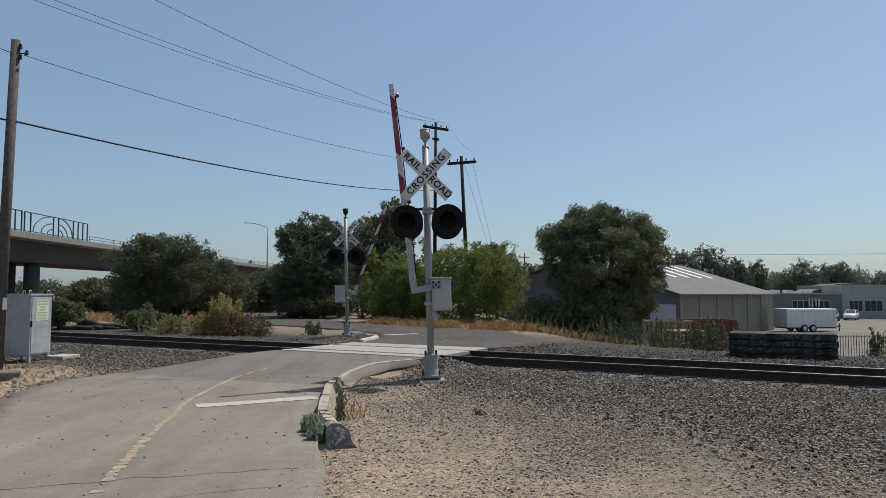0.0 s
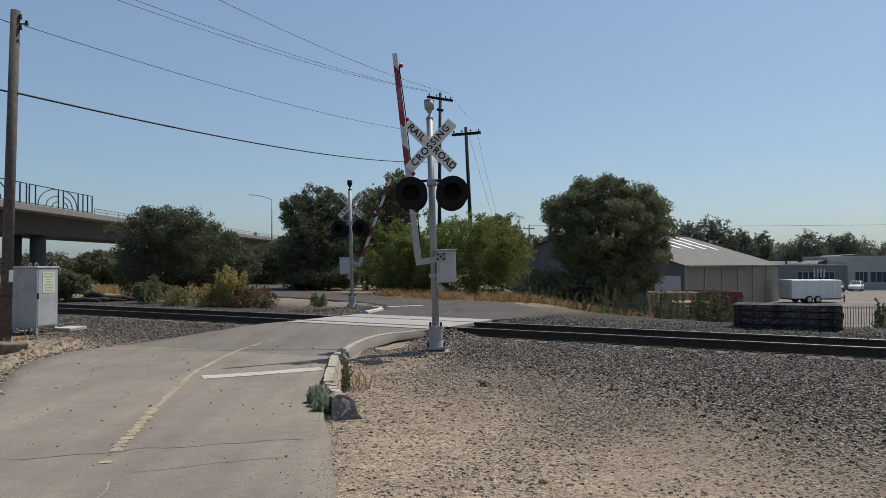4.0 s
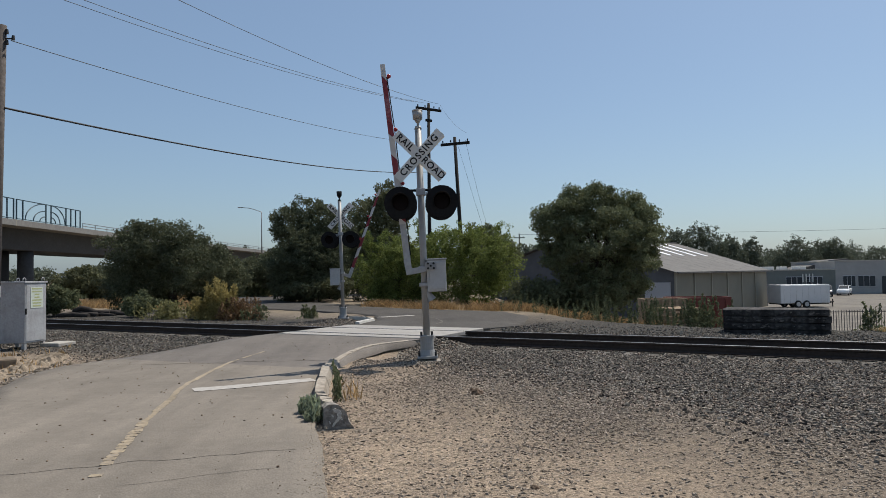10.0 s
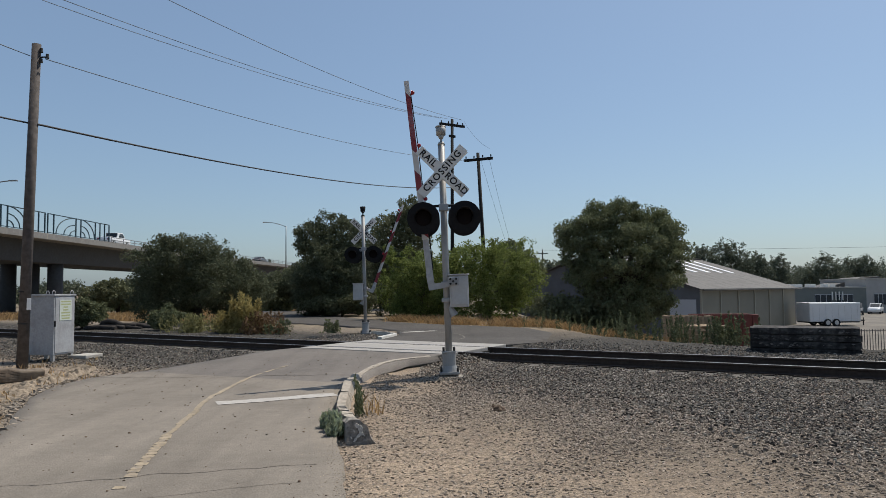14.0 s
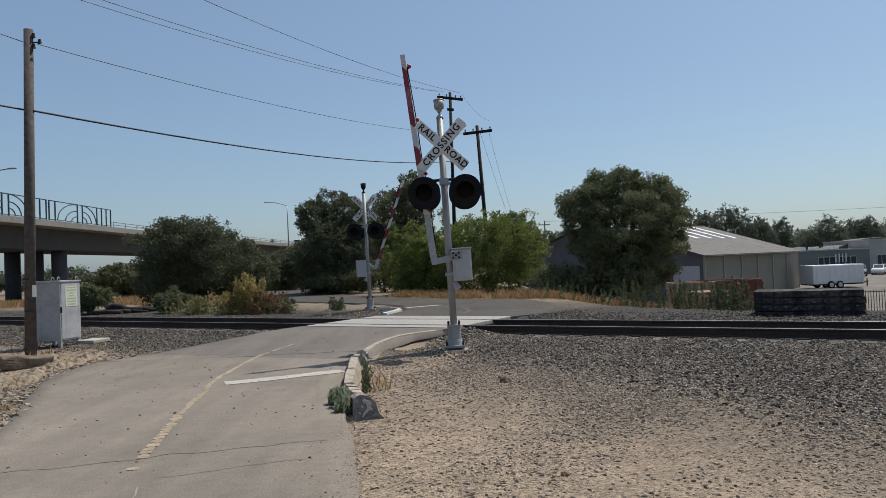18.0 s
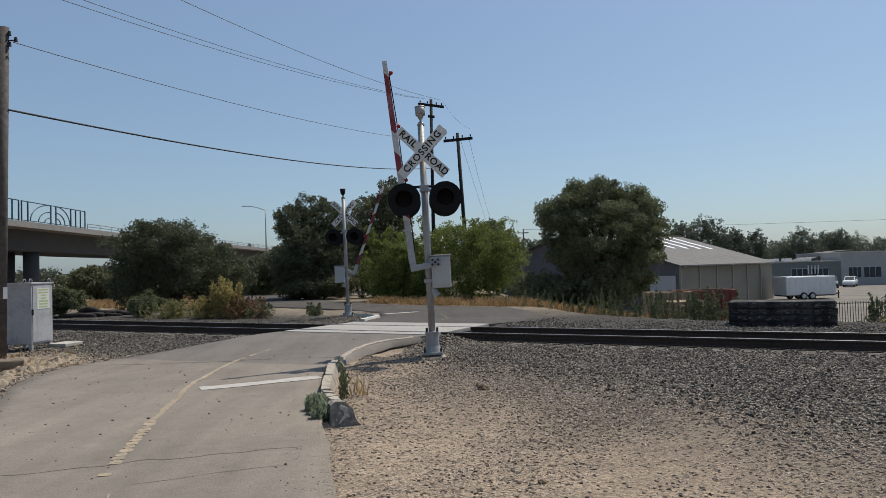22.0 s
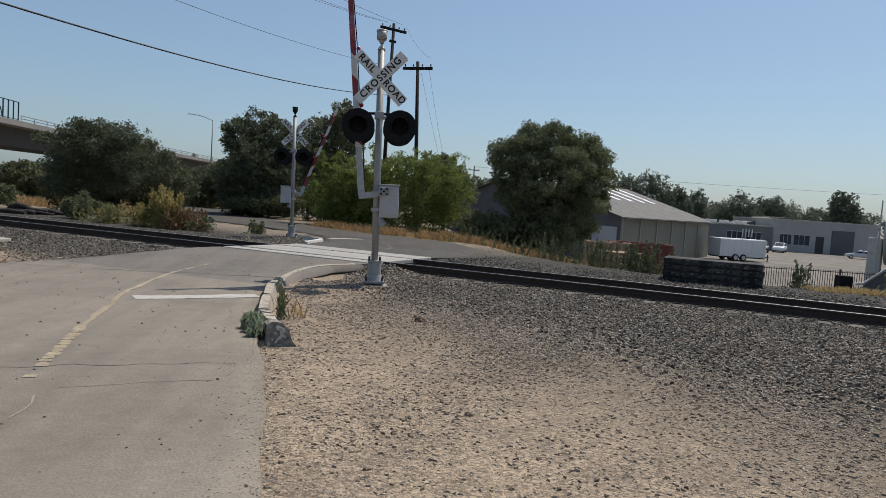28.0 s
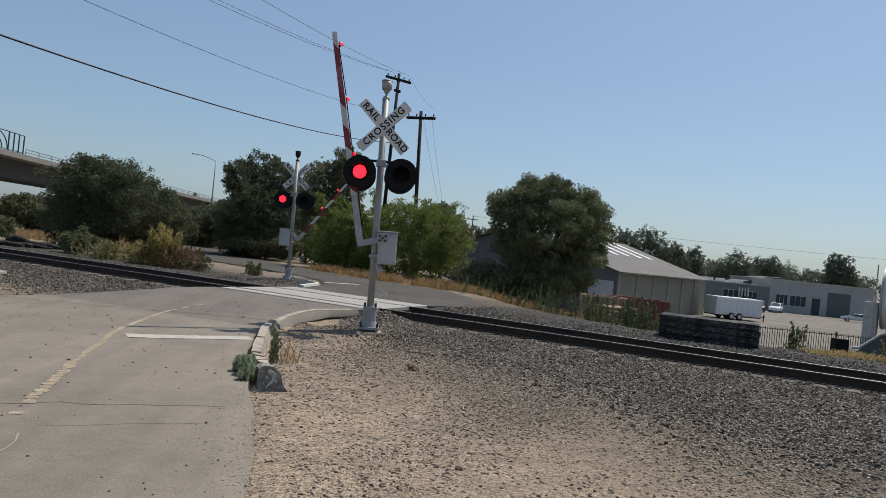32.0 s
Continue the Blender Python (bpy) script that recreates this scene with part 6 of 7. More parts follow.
def yard_building():
    """Flat block building with a lower wing; its front runs along +x."""
    root = thing("yard_building", "long pale flat-roofed block building across the yard", "building", pose(58.4, 124.6, FAR_LOT, 0, 0, -6) @ Matrix.Scale(1.34, 4))
    # lower grey-green wing
    bm = bmesh.new()
    box(bm, (4.7, 5, 1.6), (12.4, 10, 3.2), 0.03)
    part("wing_wall", bm, BLOCK_GREEN, root, "grey-green lower wing")
    bm = bmesh.new()
    box(bm, (4.7, 5, 3.28), (12.6, 10.2, 0.16), 0.02)
    part("wing_roof", bm, CONCRETE, root)
    bm = bmesh.new()
    box(bm, (18.0, 7, 2.15), (14.2, 14, 4.3), 0.03)
    part("main_wall", bm, BLOCK, root, "pale block wall")
    bm = bmesh.new()
    box(bm, (18.0, 7, 4.36), (14.35, 14.15, 0.14), 0.02)
    part("main_roof", bm, CONCRETE, root)
    bm = bmesh.new()
    prism(bm, [(8.6, 3.3), (13.0, 4.6), (15.5, 4.75), (15.5, 3.3)], 6.0, pose(0, 6.0, 0))
    part("back_roof", bm, ROOF, root)
    for x, z, w, h in ((12.6, 1.7, 1.6, 1.5), (14.8, 1.7, 2.2, 1.5)):
        win = part("window", box(bmesh.new(), (x, -0.02, z), (w, 0.08, h), 0.01), GARAGE, root)
        for k in range(3):
            part("pane", box(bmesh.new(), (x - w / 2 + (k + 0.5) * w / 3, -0.075, z), (w / 3 - 0.08, 0.03, h - 0.16)), GLASS, win)
    part("door", box(bmesh.new(), (17.3, -0.02, 1.15), (1.1, 0.08, 2.3), 0.01), GLASS, root, "dark entrance door")
    gd = part("garage_door", box(bmesh.new(), (20.4, -0.02, 1.65), (3.1, 0.08, 3.3), 0.01), TARP, root, "grey roller door")
    for k in range(7):
        part("slat", box(bmesh.new(), (20.4, -0.07, 0.25 + k * 0.46), (3.0, 0.03, 0.42), 0.006), TARP, gd)
    for x in (5.6, 8.2):
        win = part("window", box(bmesh.new(), (x, -0.02, 1.85), (2.1, 0.08, 1.1), 0.01), GARAGE, root)
        for k in range(3):
            part("pane", box(bmesh.new(), (x - 1.05 + (k + 0.5) * 0.7, -0.075, 1.85), (0.6, 0.03, 0.95)), GLASS, win)
    for k in range(4):
        part("ladder", box(bmesh.new(), (6.6 + k * 0.42, -0.35, 2.2), (0.12, 0.10, 1.1)), SIGN, root, "white leaning frame")
    for x, y, w in ((3.2, 3, 1.6), (5.6, 4, 1.0), (7.0, 3, 0.6), (8.0, 3.5, 0.8)):
        part("roof_unit", box(bmesh.new(), (x, y, 3.55), (w, 1.2, 0.42), 0.03), SIGN, root, "white roof vent unit")


yard_building()


def tank_shed():
    root = thing("steel_tank", "large horizontal stainless steel tank on a pale plinth", "tank", pose(35.28, 38.65, -0.3, 0, 0, -44))
    bm = bmesh.new()
    bar(bm, (-4.2, 0, 1.9), (10, 0, 1.9), 1.95, 1.95, 48)
    smooth(part("shell", bm, TANK_STEEL, root))
    for x in (-4.2, -1.0, 2.5):
        bm = bmesh.new()
        bar(bm, (x - 0.06, 0, 1.9), (x + 0.06, 0, 1.9), 1.98, 1.98, 48)
        part("hoop", bm, GALV, root)
    part("lower_wall", box(bmesh.new(), (3.2, -1.3, -0.55), (14.0, 1.4, 2.2), 0.02), CONCRETE, root)
    part("band", box(bmesh.new(), (3.2, -2.01, 0.95), (14.0, 0.1, 0.5), 0.02), GALV, root, "grey steel band")
    part("end_post", box(bmesh.new(), (-4.5, -1.9, 1.3), (0.07, 0.07, 5.2), 0.01), GALV, root, "thin corner post")
    part("pillar", box(bmesh.new(), (-4.75, -0.9, -0.1), (0.75, 0.8, 3.4), 0.03), WHITE_KERB, root, "pale rendered pillar")


tank_shed()


def covered_trailer():
    root = thing("covered_trailer", "grey covered trailer with a pale rounded top edge", "trailer", pose(18.2, 23.5, -1.0, 0, 0, -38))
    bm = bmesh.new()
    prism(bm, [(-0.7, 0.05), (-0.62, 0.72), (0.02, 1.30), (0.3, 1.38), (9.0, 1.38), (9.0, 0.05)], 2.2, None, 0.03)
    part("cover", bm, TARP, root)
    tube("top_rim", [(-0.85, -0.03, 0.74), (-0.62, -0.03, 0.76), (0.02, -0.03, 1.34), (0.3, -0.03, 1.42), (5.0, -0.03, 1.42), (9.0, -0.03, 1.42)], 0.05, WHITE_KERB, root, "pale rim")
    for x in (2.0, 4.5):
        for y in (0.1, 2.1):
            wheel(root, x, y, 0.3)


covered_trailer()
bm = bmesh.new()
box(bm, (0, 0, 0.79), (0.48, 0.45, 1.58), 0.02)
bin_ = part("dark_crate", bm, BLACK)
bin_.matrix_basis = pose(17.9, 25.2, float(gz(17.9, 25.2)), 0, 0, -10)
tagged(bin_, "tall dark crate standing in the yard", "crate")


def pallet_stack(x, y, ang, layers, label):
    root = thing("pallet_stack", label, "pallets", pose(x, y, float(gz(x, y)), 0, 0, ang))
    r = random.Random(3)
    plank = None
    for l_ in range(layers):
        for k in range(5):
            m = pose(0, -0.48 + 0.24 * k, 0.13 + l_ * 0.145, 0, 0, r.uniform(-1.5, 1.5))
            if plank is None:
                plank = part("plank", box(bmesh.new(), (0, 0, 0), (1.2, 0.13, 0.022)), PALLET, root)
                plank.matrix_basis = m
            else:
                share(plank, "plank", m, root)
        for k in (-1, 0, 1):
            m = pose(k * 0.53, 0, 0.07 + l_ * 0.145)
            if l_ == 0 and k == -1:
                stringer = part("stringer", box(bmesh.new(), (0, 0, 0), (0.09, 1.1, 0.10)), PALLET, root)
                stringer.matrix_basis = m
            else:
                share(stringer, "stringer", m, root)


pallet_stack(9.15, 25.4, 20, 7, "stack of pale wooden pallets among weeds")


def red_bin(x, y, z, w, d, h, ang, label, mat):
    root = thing("steel_bin", label, "bin", pose(x, y, z, 0, 0, ang))
    for c, s_ in (((0, -d / 2, h / 2), (w, 0.06, h)), ((0, d / 2, h / 2), (w, 0.06, h)), ((-w / 2, 0, h / 2), (0.06, d, h)), ((w / 2, 0, h / 2), (0.06, d, h)), ((0, 0, 0.05), (w, d, 0.06))):
        part("side", box(bmesh.new(), c, s_, 0.01), mat, root)
    for k in range(6):
        part("rib", box(bmesh.new(), (-w / 2 + (k + 0.5) * w / 6, -d / 2 - 0.05, h / 2), (0.08, 0.06, h * 0.95)), mat, root)


red_bin(11.3, 29.0, float(gz(11.3, 29.0)), 2.3, 1.4, 0.54 - float(gz(11.3, 29.0)), -4, "red-brown steel bin beside pallets", BRICK_RED)
red_bin(9.5, 27.9, float(gz(9.5, 27.9)), 1.6, 1.2, 0.54 - float(gz(9.5, 27.9)), -4, "tan wooden bin behind weeds", PALLET)


# ---- trees and weeds ----
def g3(x, y):
    return (x, y, float(gz(x, y)))


def shoots(width, depth, low, high, count, seed):
    """Upright sprays that stand out of a thicket's top."""
    r = np.random.default_rng(seed)
    return [(r.uniform(-0.5, 0.5) * width, r.uniform(-0.5, 0.5) * depth, r.uniform(low, high - 0.4), 0.16, 0.16, r.uniform(0.3, 0.6)) for _ in range(count)]


BIG_OAK = [(0, 0, 4.4, 2.3, 2.2, 1.7), (-1.5, 0.2, 5.6, 1.4, 1.5, 1.25), (1.3, -0.3, 5.5, 1.5, 1.5, 1.1), (-0.2, 0.3, 6.3, 1.35, 1.4, 0.85), (2.2, 0.1, 4.5, 1.0, 1.2, 1.0),
           (-2.4, -0.2, 5.4, 0.9, 1.0, 0.85), (2.5, 0.3, 5.7, 0.62, 0.8, 0.6), (0.9, 0.6, 6.6, 0.8, 0.9, 0.55), (-1.1, -0.5, 6.5, 0.7, 0.8, 0.5), (-1.9, 0.1, 3.7, 0.9, 1.2, 0.9),
           (1.6, -0.6, 3.3, 1.1, 1.3, 1.1), (0, -0.4, 2.3, 1.7, 1.7, 1.2), (1.6, 0.3, 2.2, 0.7, 0.9, 0.7), (-1.4, 0.2, 1.9, 0.9, 1.0, 0.8), (2.85, 0.0, 3.8, 0.45, 0.5, 0.35), (-2.85, 0.1, 4.5, 0.4, 0.5, 0.35), (3.0, 0.2, 5.0, 0.42, 0.5, 0.4), (1.9, 0.1, 6.5, 0.5, 0.6, 0.4), (0.2, 0.0, 7.1, 0.7, 0.7, 0.35), (-2.0, 0.0, 6.4, 0.7, 0.7, 0.5), (-1.0, 0.1, 7.0, 0.75, 0.7, 0.4), (-2.7, 0.0, 5.9, 0.6, 0.6, 0.5)]
rag = np.random.default_rng(77)
for _ in range(30):
    a, e = rag.uniform(0, 6.283), rag.uniform(-0.5, 1.3)
    reach = rag.uniform(0.96, 1.12)
    size_ = rag.uniform(0.22, 0.5)
    BIG_OAK.append((2.85 * math.cos(a) * math.cos(e) * reach, 2.4 * math.sin(a) * math.cos(e) * reach, 4.6 + 2.45 * math.sin(e) * reach, size_, size_, size_ * 0.8))
BIG_OAK = [(x * 0.98 - 0.06, y, z, sx * 0.98, sy, sz) for x, y, z, sx, sy, sz in BIG_OAK]
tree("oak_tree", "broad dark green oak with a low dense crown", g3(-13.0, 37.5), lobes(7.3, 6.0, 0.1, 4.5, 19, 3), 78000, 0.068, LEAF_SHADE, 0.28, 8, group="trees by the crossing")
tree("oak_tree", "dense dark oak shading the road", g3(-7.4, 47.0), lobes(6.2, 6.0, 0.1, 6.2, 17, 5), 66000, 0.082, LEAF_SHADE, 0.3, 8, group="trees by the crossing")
tree("tall_tree", "tall dark tree rising behind the oaks", g3(-3.5, 61.0), lobes(5.8, 5.0, 1.0, 8.9, 14, 8), 36000, 0.11, LEAF_DARK, 0.3, 8, group="trees by the crossing")
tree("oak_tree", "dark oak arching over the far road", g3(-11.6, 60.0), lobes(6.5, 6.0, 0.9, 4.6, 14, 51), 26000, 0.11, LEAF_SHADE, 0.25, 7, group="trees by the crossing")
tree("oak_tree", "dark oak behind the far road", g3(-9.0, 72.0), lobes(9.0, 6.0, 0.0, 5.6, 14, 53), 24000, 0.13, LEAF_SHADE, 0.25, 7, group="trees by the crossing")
tree("leafy_shrub", "bright green leafy thicket beside the road", g3(2.4, 38.5), lobes(5.6, 4.0, -0.35, 3.7, 17, 12) + shoots(5.2, 3.2, 2.4, 4.6, 60, 1), 46000, 0.062, LEAF_BRIGHT, 0.10, 10, "shrub", group="shrubs")
tree("leafy_shrub", "bright green thicket with upright shoots", g3(-1.3, 40.5), lobes(4.6, 3.6, -0.35, 3.3, 15, 14) + shoots(4.2, 2.8, 2.2, 4.1, 46, 2), 34000, 0.066, LEAF_BRIGHT, 0.10, 8, "shrub", group="shrubs")
tree("dark_shrub", "dark green shrub behind the thicket", g3(4.6, 46.0), lobes(3.6, 3.0, 0.6, 5.0, 9, 16), 12000, 0.10, LEAF_OAK, 0.12, 6, "shrub", group="shrubs")
tree("oak_tree", "large dark round oak before the warehouse", g3(9.0, 35.5), BIG_OAK, 84000, 0.068, LEAF_OAK, 0.32, 9, group="trees by the crossing")
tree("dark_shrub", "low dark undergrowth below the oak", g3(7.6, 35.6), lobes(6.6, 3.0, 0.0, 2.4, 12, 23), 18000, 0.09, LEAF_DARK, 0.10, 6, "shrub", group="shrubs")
tree("oak_tree", "grey-green tree under the bridge approach", g3(-14.6, 66.0), lobes(8.0, 6.0, 0.0, 3.7, 12, 27), 16000, 0.15, LEAF_OAK, 0.2, 6, group="trees by the crossing")
tree("oak_tree", "dark round tree in the dry field", g3(-34.0, 74.0), lobes(7.0, 5.0, 0.0, 3.2, 12, 31), 14000, 0.16, LEAF_DARK, 0.22, 6, group="trees by the crossing")
tree("dark_shrub", "green shrub beside the track", g3(-16.6, 32.6), lobes(2.2, 2.0, 0.0, 1.3, 9, 33), 8000, 0.07, LEAF_WEED, 0.06, 5, "shrub", group="shrubs")
tree("dark_shrub", "green shrub beside the track", g3(-12.2, 31.0), lobes(1.5, 1.2, 0.0, 0.95, 8, 35), 5000, 0.065, LEAF_WEED, 0.05, 4, "shrub", group="shrubs")
for i, (x, y, w, h) in enumerate(((-70, 120, 18, 4.4), (-56, 130, 16, 4.6), (-84, 116, 16, 4.0), (-100, 125, 22, 5.0), (-44, 138, 13, 4.4), (-118, 120, 20, 5.0))):
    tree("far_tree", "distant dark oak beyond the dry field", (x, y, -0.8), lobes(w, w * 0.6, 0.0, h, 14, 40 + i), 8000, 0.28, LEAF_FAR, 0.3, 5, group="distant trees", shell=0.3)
FAR = ((58.3, 160.8, 9.4, 12.7), (65.7, 163.5, 11.4, 14.4), (72.4, 166.2, 8.7, 12.5), (79.7, 171.5, 9.4, 11.3), (88.4, 201.0, 14.7, 10.7), (96.5, 180.9, 13.4, 12.2), (107.9, 184.9, 12.7, 12.1), (101.8, 203.7, 18.8, 11.0), (120.6, 201.0, 17.4, 11.4), (106.0, 151.4, 8.6, 14.0), (136.7, 190.3, 17.4, 11.3), (152.8, 187.6, 17.4, 10.7), (168.8, 190.3, 21.4, 10.7), (190.3, 190.3, 26.8, 10.7), (48.9, 171.5, 12.1, 11.8), (75.0, 190.3, 16.1, 10.0), (85.8, 193.0, 17.4, 9.8), (93.8, 198.3, 17.4, 9.5), (113.9, 195.6, 17.4, 10.0), (127.3, 190.3, 16.1, 10.0))
for i, (x, y, w, h) in enumerate(FAR):
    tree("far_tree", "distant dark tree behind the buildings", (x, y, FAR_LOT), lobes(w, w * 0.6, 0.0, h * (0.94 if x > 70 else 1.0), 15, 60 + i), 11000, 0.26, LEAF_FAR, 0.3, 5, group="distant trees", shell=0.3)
for i, (x, y, w, h) in enumerate(((-20, 175, 24, 9), (0, 190, 26, 8), (24, 180, 24, 9), (-48, 200, 26, 9))):
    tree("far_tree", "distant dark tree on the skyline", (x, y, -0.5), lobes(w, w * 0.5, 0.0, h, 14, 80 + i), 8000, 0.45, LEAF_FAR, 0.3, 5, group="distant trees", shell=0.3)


# added shrub: hides the oak's trunk and darkens the ground where its shade lies
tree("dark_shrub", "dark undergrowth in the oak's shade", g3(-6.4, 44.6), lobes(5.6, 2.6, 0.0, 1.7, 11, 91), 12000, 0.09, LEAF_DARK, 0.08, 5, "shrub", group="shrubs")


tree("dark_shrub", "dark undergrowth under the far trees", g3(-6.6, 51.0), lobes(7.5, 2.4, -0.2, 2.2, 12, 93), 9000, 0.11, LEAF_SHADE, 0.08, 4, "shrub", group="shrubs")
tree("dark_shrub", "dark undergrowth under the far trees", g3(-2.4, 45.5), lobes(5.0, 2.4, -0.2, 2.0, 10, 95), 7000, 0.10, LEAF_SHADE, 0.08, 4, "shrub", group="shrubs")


def stalks(name, label, places, heights, mat, per=26, leaf=0.05, spread=0.10, category="weeds"):
    """Upright weeds: a thin stem with leaves up its length, many joined as one patch."""
    r = np.random.default_rng(len(places))
    pts = []
    V, F, base = [], [], 0
    for (x, y), h in zip(places, heights):
        z0 = float(gz(x, y))
        t = r.random(per) ** 0.8
        lean = r.normal(0, 0.12, 2)
        wid = spread * (1.15 - t)[:, None]
        p = np.stack([x + lean[0] * t * h, y + lean[1] * t * h, z0 + t * h], 1)
        p[:, :2] += r.normal(size=(per, 2)) * wid
        pts.append(p)
        w = 0.008
        V.append(np.array([[x - w, y, z0], [x + w, y, z0], [x + lean[0] * h + w / 3, y + lean[1] * h, z0 + h], [x + lean[0] * h - w / 3, y + lean[1] * h, z0 + h]]))
        F.append(np.array([[0, 1, 2, 3]]) + base)
        base += 4
    v, f = leaves(np.concatenate(pts), leaf, r, 2.4, 0.5)
    V.append(v), F.append(f + base)
    return tagged(from_arrays(name, np.concatenate(V), np.concatenate(F), mat), label, category, kind="stuff")


def grass(name, label, places, height, mat, blades=9, category="dry grass", loose=0.0):
    places = np.asarray(places, float)
    places = places[~inside_road(places[:, 0] + 0.12, places[:, 1])]
    r = np.random.default_rng(len(places) + 5)
    P = np.repeat(np.asarray(places, float), blades, 0)
    k = len(P)
    P = P + r.normal(0, 0.07 + 0.004 * min(blades, 34) + loose, (k, 2))
    z = gz(P[:, 0], P[:, 1])
    h = height * r.uniform(0.4, 1.25, k)
    d = r.normal(0, 0.45, (k, 2)) * h[:, None]
    a = r.uniform(0, 6.28, k)
    w = 0.009 * (1 + height)
    sx, sy = np.cos(a) * w, np.sin(a) * w
    v = np.stack([np.stack([P[:, 0] - sx, P[:, 1] - sy, z - 0.01], 1), np.stack([P[:, 0] + sx, P[:, 1] + sy, z - 0.01], 1),
                  np.stack([P[:, 0] + d[:, 0] * 0.5 + sx * 0.7, P[:, 1] + d[:, 1] * 0.5 + sy * 0.7, z + h * 0.65], 1), np.stack([P[:, 0] + d[:, 0], P[:, 1] + d[:, 1], z + h], 1)], 1).reshape(-1, 3)
    return tagged(from_arrays(name, v, np.arange(4 * k).reshape(-1, 4), mat), label, category, kind="stuff")


def band(pts, count, width, seed):
    """Places strewn along a line."""
    r = np.random.default_rng(seed)
    p = along(pts, 0.2)
    idx = r.integers(0, len(p), count)
    return np.array([[p[i].x, p[i].y] for i in idx]) + r.normal(0, width, (count, 2))


grass("dry_grass", "tan dry grass along the far road's edge", band([(-2.4, 36.4), (1.0, 33.2), (4.6, 30.4), (7.4, 27.0), (9.0, 24.5)], 26, 0.38, 1), 0.30, DRY, 230, loose=0.12)
grass("dry_grass", "tan dry grass under the thicket", band([(-3.5, 38.0), (0.5, 36.0), (4.4, 33.0), (7.6, 30.0)], 34, 0.6, 2), 0.34, DRY, 70)
grass("dry_grass", "golden dry grass by the iron fence", band([(13.6, 19.0), (15.0, 18.4), (18.0, 17.2), (20, 16.6)], 160, 0.25, 3), 0.20, STRAW)
for x, y in ((12.95, 19.1), (13.25, 18.75), (13.55, 18.35), (13.95, 18.05), (14.5, 17.75), (15.3, 17.3)):
    grass("straw_clump", "low mound of pale straw by the yard fence", [(x, y)] * 3, 0.20, STRAW, 120, loose=0.06)
grass("dry_grass", "sparse dry grass on the road's verge", band([(-9.0, 16.2), (-7.8, 14.8), (-7.0, 12.8), (-6.6, 11.0), (-5.6, 8.6)], 45, 0.6, 5), 0.12, DRY)
grass("dry_grass", "dry grass field beyond the track", np.random.default_rng(3).uniform((-34, 42), (-16, 90), (5000, 2)), 0.45, DRY, 4)
w_ = np.random.default_rng(21)
p_ = np.concatenate([band([(8.2, 22.1), (9.2, 21.4)], 40, 0.20, 8), band([(6.6, 25.6), (7.4, 24.6), (7.9, 23.9)], 42, 0.35, 9)])
stalks("tall_weeds", "tall grey-green upright weeds beside the gravel", p_, w_.uniform(0.45, 1.05, len(p_)), LEAF_WEED, 64, 0.04, 0.042)
p_ = band([(3.8, 31.2), (5.6, 28.6), (6.9, 26.2)], 40, 0.5, 10)
stalks("low_weeds", "low green weeds in dry grass", p_, w_.uniform(0.3, 0.8, len(p_)), LEAF_WEED, 44, 0.04, 0.045)
p_ = np.concatenate([band([(11.8, 18.7), (11.95, 18.7)], 7, 0.1, 11), band([(13.9, 17.9), (14.0, 17.9)], 2, 0.05, 12)])
stalks("low_weeds", "green weeds by the fence and tie stack", p_, w_.uniform(0.35, 0.8, len(p_)), LEAF_WEED, 36, 0.05, 0.08)
p_ = band([(-8.7, 28.8), (-8.3, 28.6), (-7.8, 28.4)], 75, 0.26, 14)
stalks("yellow_weeds", "tall yellow flowering weeds beside the track", p_, w_.uniform(0.9, 1.75, len(p_)) * (1 - 0.5 * np.minimum(1, np.abs(p_[:, 0] + 8.1))), LEAF_YELLOW, 70, 0.055, 0.16)
p_ = band([(-11.0, 29.6), (-9.8, 29.0)], 60, 0.35, 15)
stalks("yellow_weeds", "lower pale yellow-green weeds beside the track", p_, w_.uniform(0.35, 0.8, len(p_)), LEAF_PALE, 34, 0.05, 0.14)
p_ = band([(-7.5, 28.1), (-6.8, 27.6)], 45, 0.30, 16)
stalks("dry_weeds", "reddish dry weeds beside the track", p_, w_.uniform(0.4, 0.9, len(p_)), LEAF_RED, 50, 0.05, 0.13)
p_ = band([(-6.4, 27.3), (-6.1, 27.2)], 14, 0.15, 17)
stalks("low_weeds", "small green weed clump on gravel", p_, w_.uniform(0.3, 0.6, len(p_)), LEAF_WEED, 40, 0.05, 0.10)
p_ = band([(-4.6, 27.6), (-4.3, 27.6)], 10, 0.15, 18)
stalks("low_weeds", "small spiky weed near the far signal", p_, w_.uniform(0.3, 0.6, len(p_)), LEAF_WEED, 40, 0.05, 0.08)


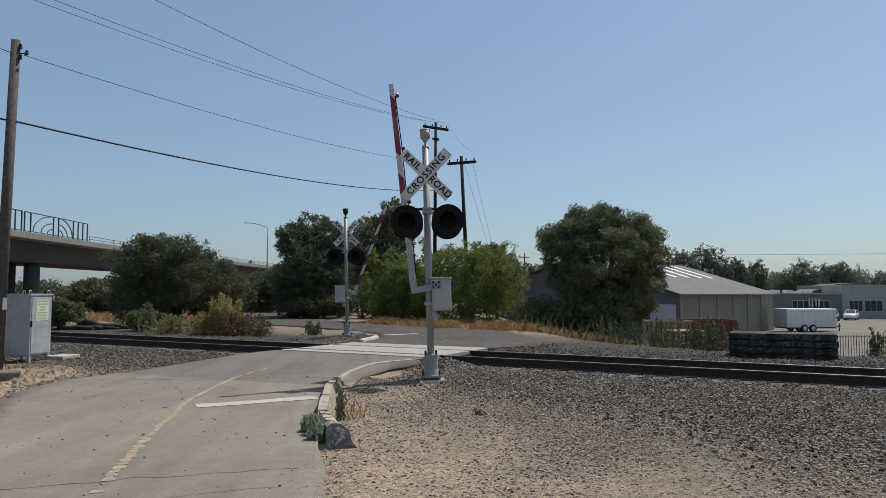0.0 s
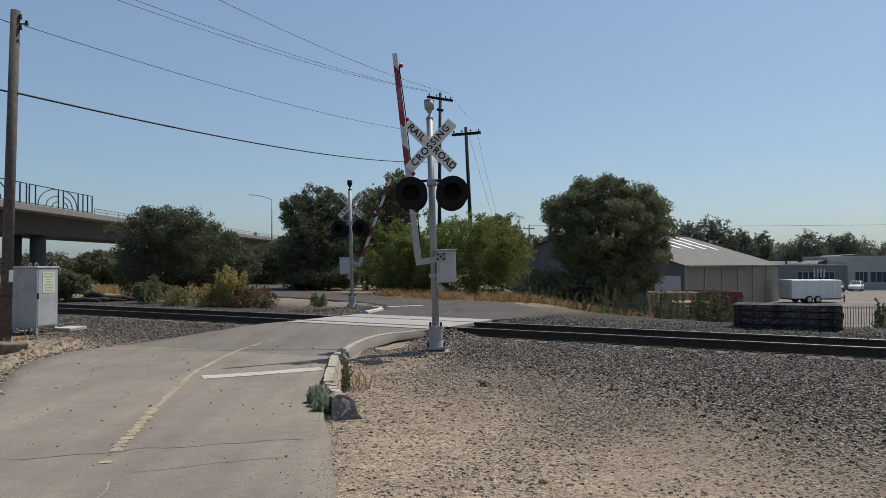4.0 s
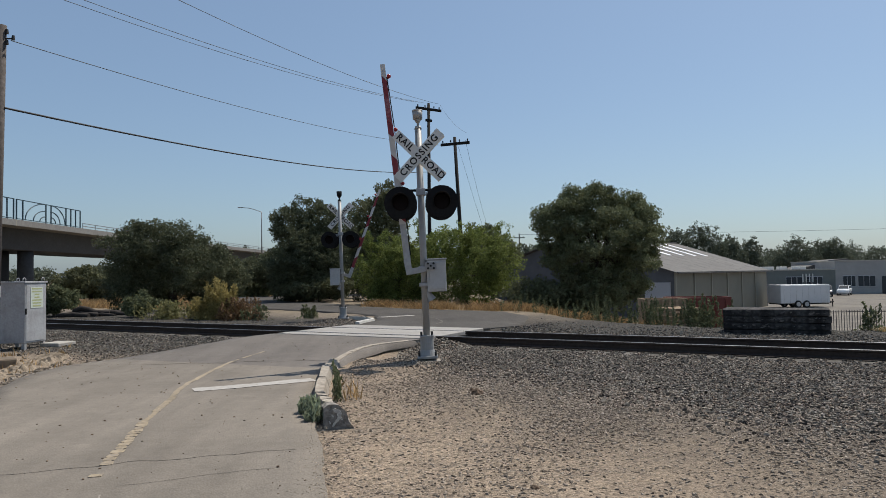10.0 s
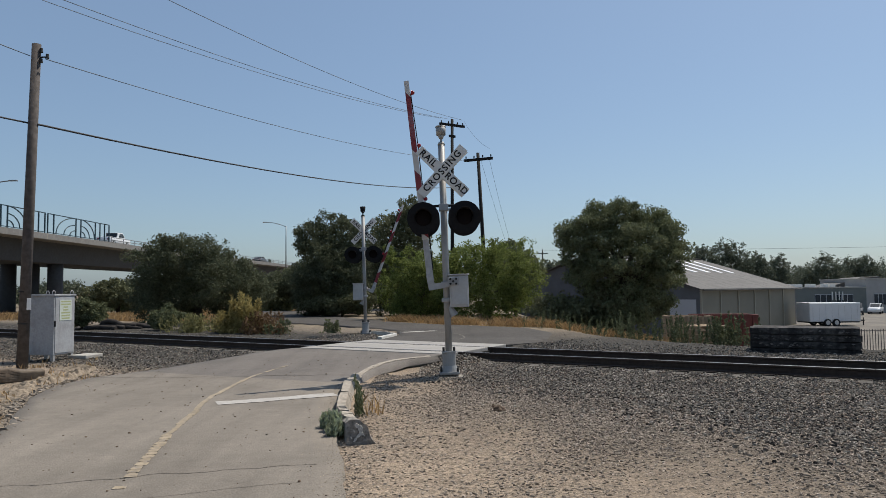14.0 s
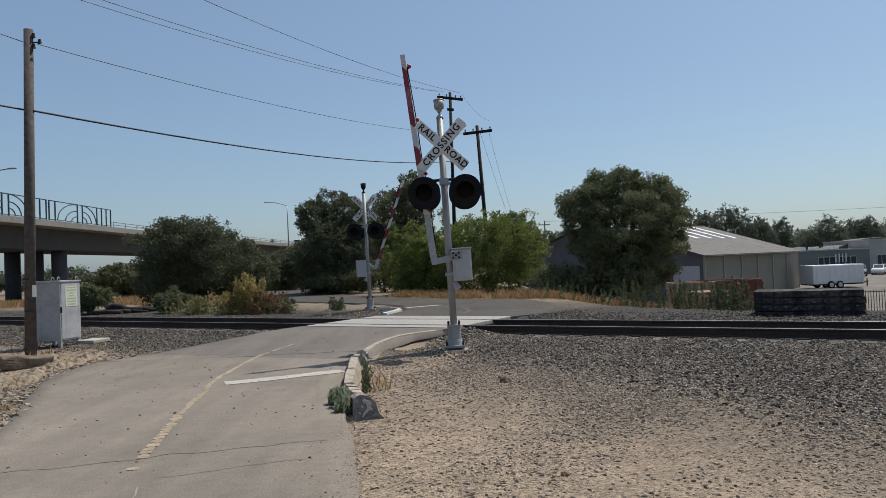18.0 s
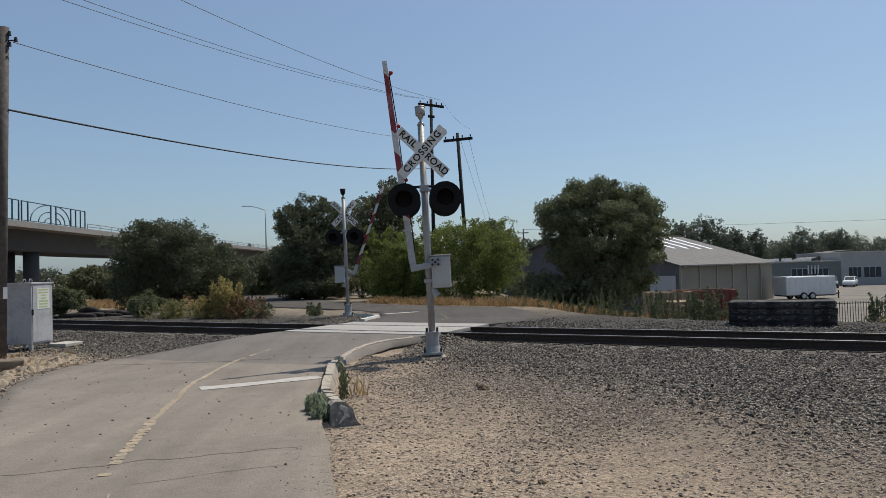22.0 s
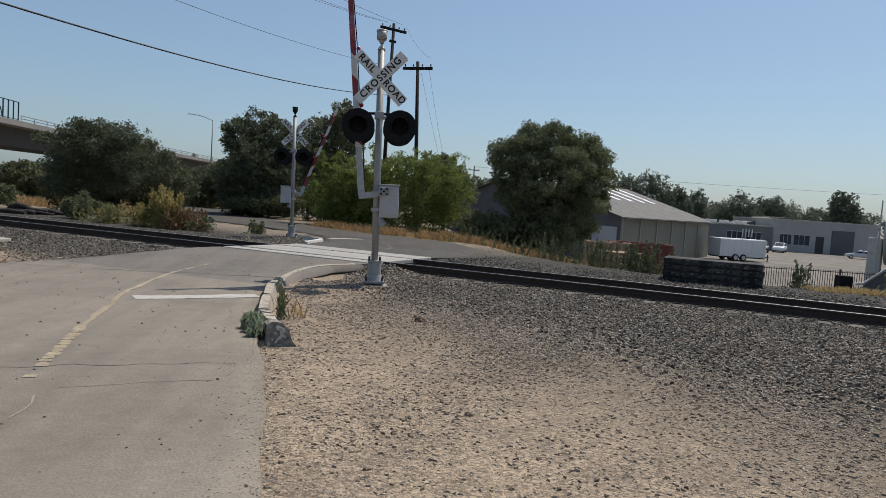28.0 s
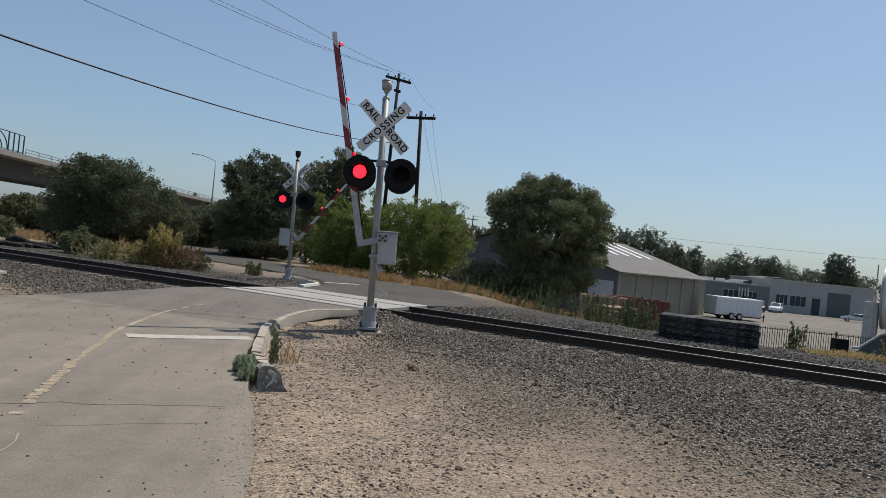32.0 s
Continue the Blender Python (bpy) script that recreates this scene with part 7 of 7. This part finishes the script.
def kerb_plants():
    r = np.random.default_rng(30)
    k = 2600
    d = r.normal(size=(k, 3))
    d /= np.linalg.norm(d, axis=1)[:, None]
    c = np.array([[-1.22, 8.12, 0.07], [-1.28, 8.38, 0.11], [-1.38, 8.58, 0.08]])[r.integers(0, 3, k)]
    p = c + d * r.random((k, 1)) ** 0.4 * np.array([0.11, 0.15, 0.14]) * (0.65 + 0.35 * np.sin(d[:, :1] * 9 + d[:, 1:2] * 7))
    p[:, 2] = np.maximum(p[:, 2], 0.05)
    v, f = leaves(p, 0.021, r, 4.5, 0.9)
    tagged(from_arrays("grey_green_weed", v, f, GREY_WEED), "grey-green bushy weed against the kerb", "weed")
    k = 300
    t = r.random(k)
    stem = r.integers(0, 4, k)
    x = -1.14 + 0.022 * stem + r.normal(0, 0.012, k)
    y = 9.32 + r.normal(0, 0.06, k)
    p = np.stack([x, y, 0.02 + (0.52 - 0.07 * stem) * t ** 0.9], 1)
    v, f = leaves(p, 0.018, r, 4.0, 1.2)
    tagged(from_arrays("tall_weed", v, f, LEAF_WEED), "tall thin weed growing behind the kerb", "weed", kind="stuff")
    grass("dry_stems", "short dry stems behind the kerb", np.array([[-0.97, 9.45], [-0.92, 9.55], [-0.89, 9.6], [-1.0, 9.35]]), 0.28, DRY, 5)


kerb_plants()

# brush pile beyond the track: an arched trunk over a heap of dark limbs
pile = thing("brush_pile", "dark pile of fallen limbs with an arched trunk", "brush pile", pose(-15.6, 32.2, float(gz(-14.5, 32.2))))
tube("trunk", [(0.0, 0, 0.0), (0.12, 0, 0.24), (0.38, 0, 0.36), (0.68, 0.05, 0.30), (0.95, 0.1, 0.16), (1.6, 0.15, 0.14)], 0.11, DEADWOOD, pile, taper=[0.9, 1.0, 1.1, 1.15, 1.2, 0.9])
stick_ = random.Random(5)
for k in range(16):
    x, y = stick_.uniform(0.2, 2.2), stick_.uniform(-0.35, 0.45)
    a, long_ = stick_.uniform(-0.35, 0.35), stick_.uniform(0.35, 0.8)
    h = stick_.uniform(0.03, 0.16)
    tube("limb", [(x - long_ * math.cos(a), y - long_ * math.sin(a), h * 0.6), (x, y, h + 0.04), (x + long_ * math.cos(a), y + long_ * math.sin(a), h * 0.7)], stick_.uniform(0.05, 0.12), DEADWOOD, pile)


# ---- what moves ----
def motions():
    flips_left = [(28.87, 1), (28.95, 0), (30.05, 1), (30.74, 0), (31.45, 1)]
    flips_right = [(28.95, 1), (30.05, 0), (30.74, 1), (31.45, 0)]
    for core, x, facing in LAMPS:
        first_mast = core.parent.parent.location.y < 20
        left = (x < 0) == first_mast
        rows, state = [(0.0, pose(0, 0.07, 0))], 0
        for t, on in flips_left if left else flips_right:
            rows.append((t - 0.034, pose(0, -0.024 if state else 0.07, 0)))
            rows.append((t, pose(0, -0.024 if on else 0.07, 0)))
            state = on
        rows.append((32.0, pose(0, -0.024 if state else 0.07, 0)))
        walk(core, rows)
    for core, zz, side in ARM_GLOWS:
        off, on = pose(-0.195, 0, zz), pose(-0.195, side * 0.02, zz)
        walk(core, [(0.0, off), (28.87, off), (28.9, on), (32.0, on)])
    near, far = ARMS
    for arm, rows in ((near, ((0, -4.9), (29.6, -4.9), (30.0, -5.3), (30.6, -6.4), (31.3, -8.8), (32.0, -11.2))), (far, ((0, -21.2), (29.9, -21.2), (30.4, -23.5), (31.0, -28.0), (31.5, -32.0), (32.0, -36.2)))):
        walk(arm, [(t, pose(0.0, -0.13, 1.73, 0, a, 0)) for t, a in rows])

    def drive(vehicle, y0, t0, speed):
        rows = []
        for t in [0] + [k * 1.0 for k in range(1, 33)]:
            y = y0 + speed * (t - t0)
            x, z = deck_at(y)
            x1, z1 = deck_at(y + 4)
            rows.append((t, pose(x - 2.4, y, z - 0.20, 0, -math.degrees(math.atan2(z1 - z, 4)), 90 - math.degrees(math.atan2(x1 - x, 4)))))
        walk(vehicle, rows)

    drive(bridge_pickup, 69.5, 13.0, 20.5)
    drive(bridge_car, 78.6, 5.5, 25.0)
    drive(bridge_dark, 91.8, 9.0, 11.0)


motions()
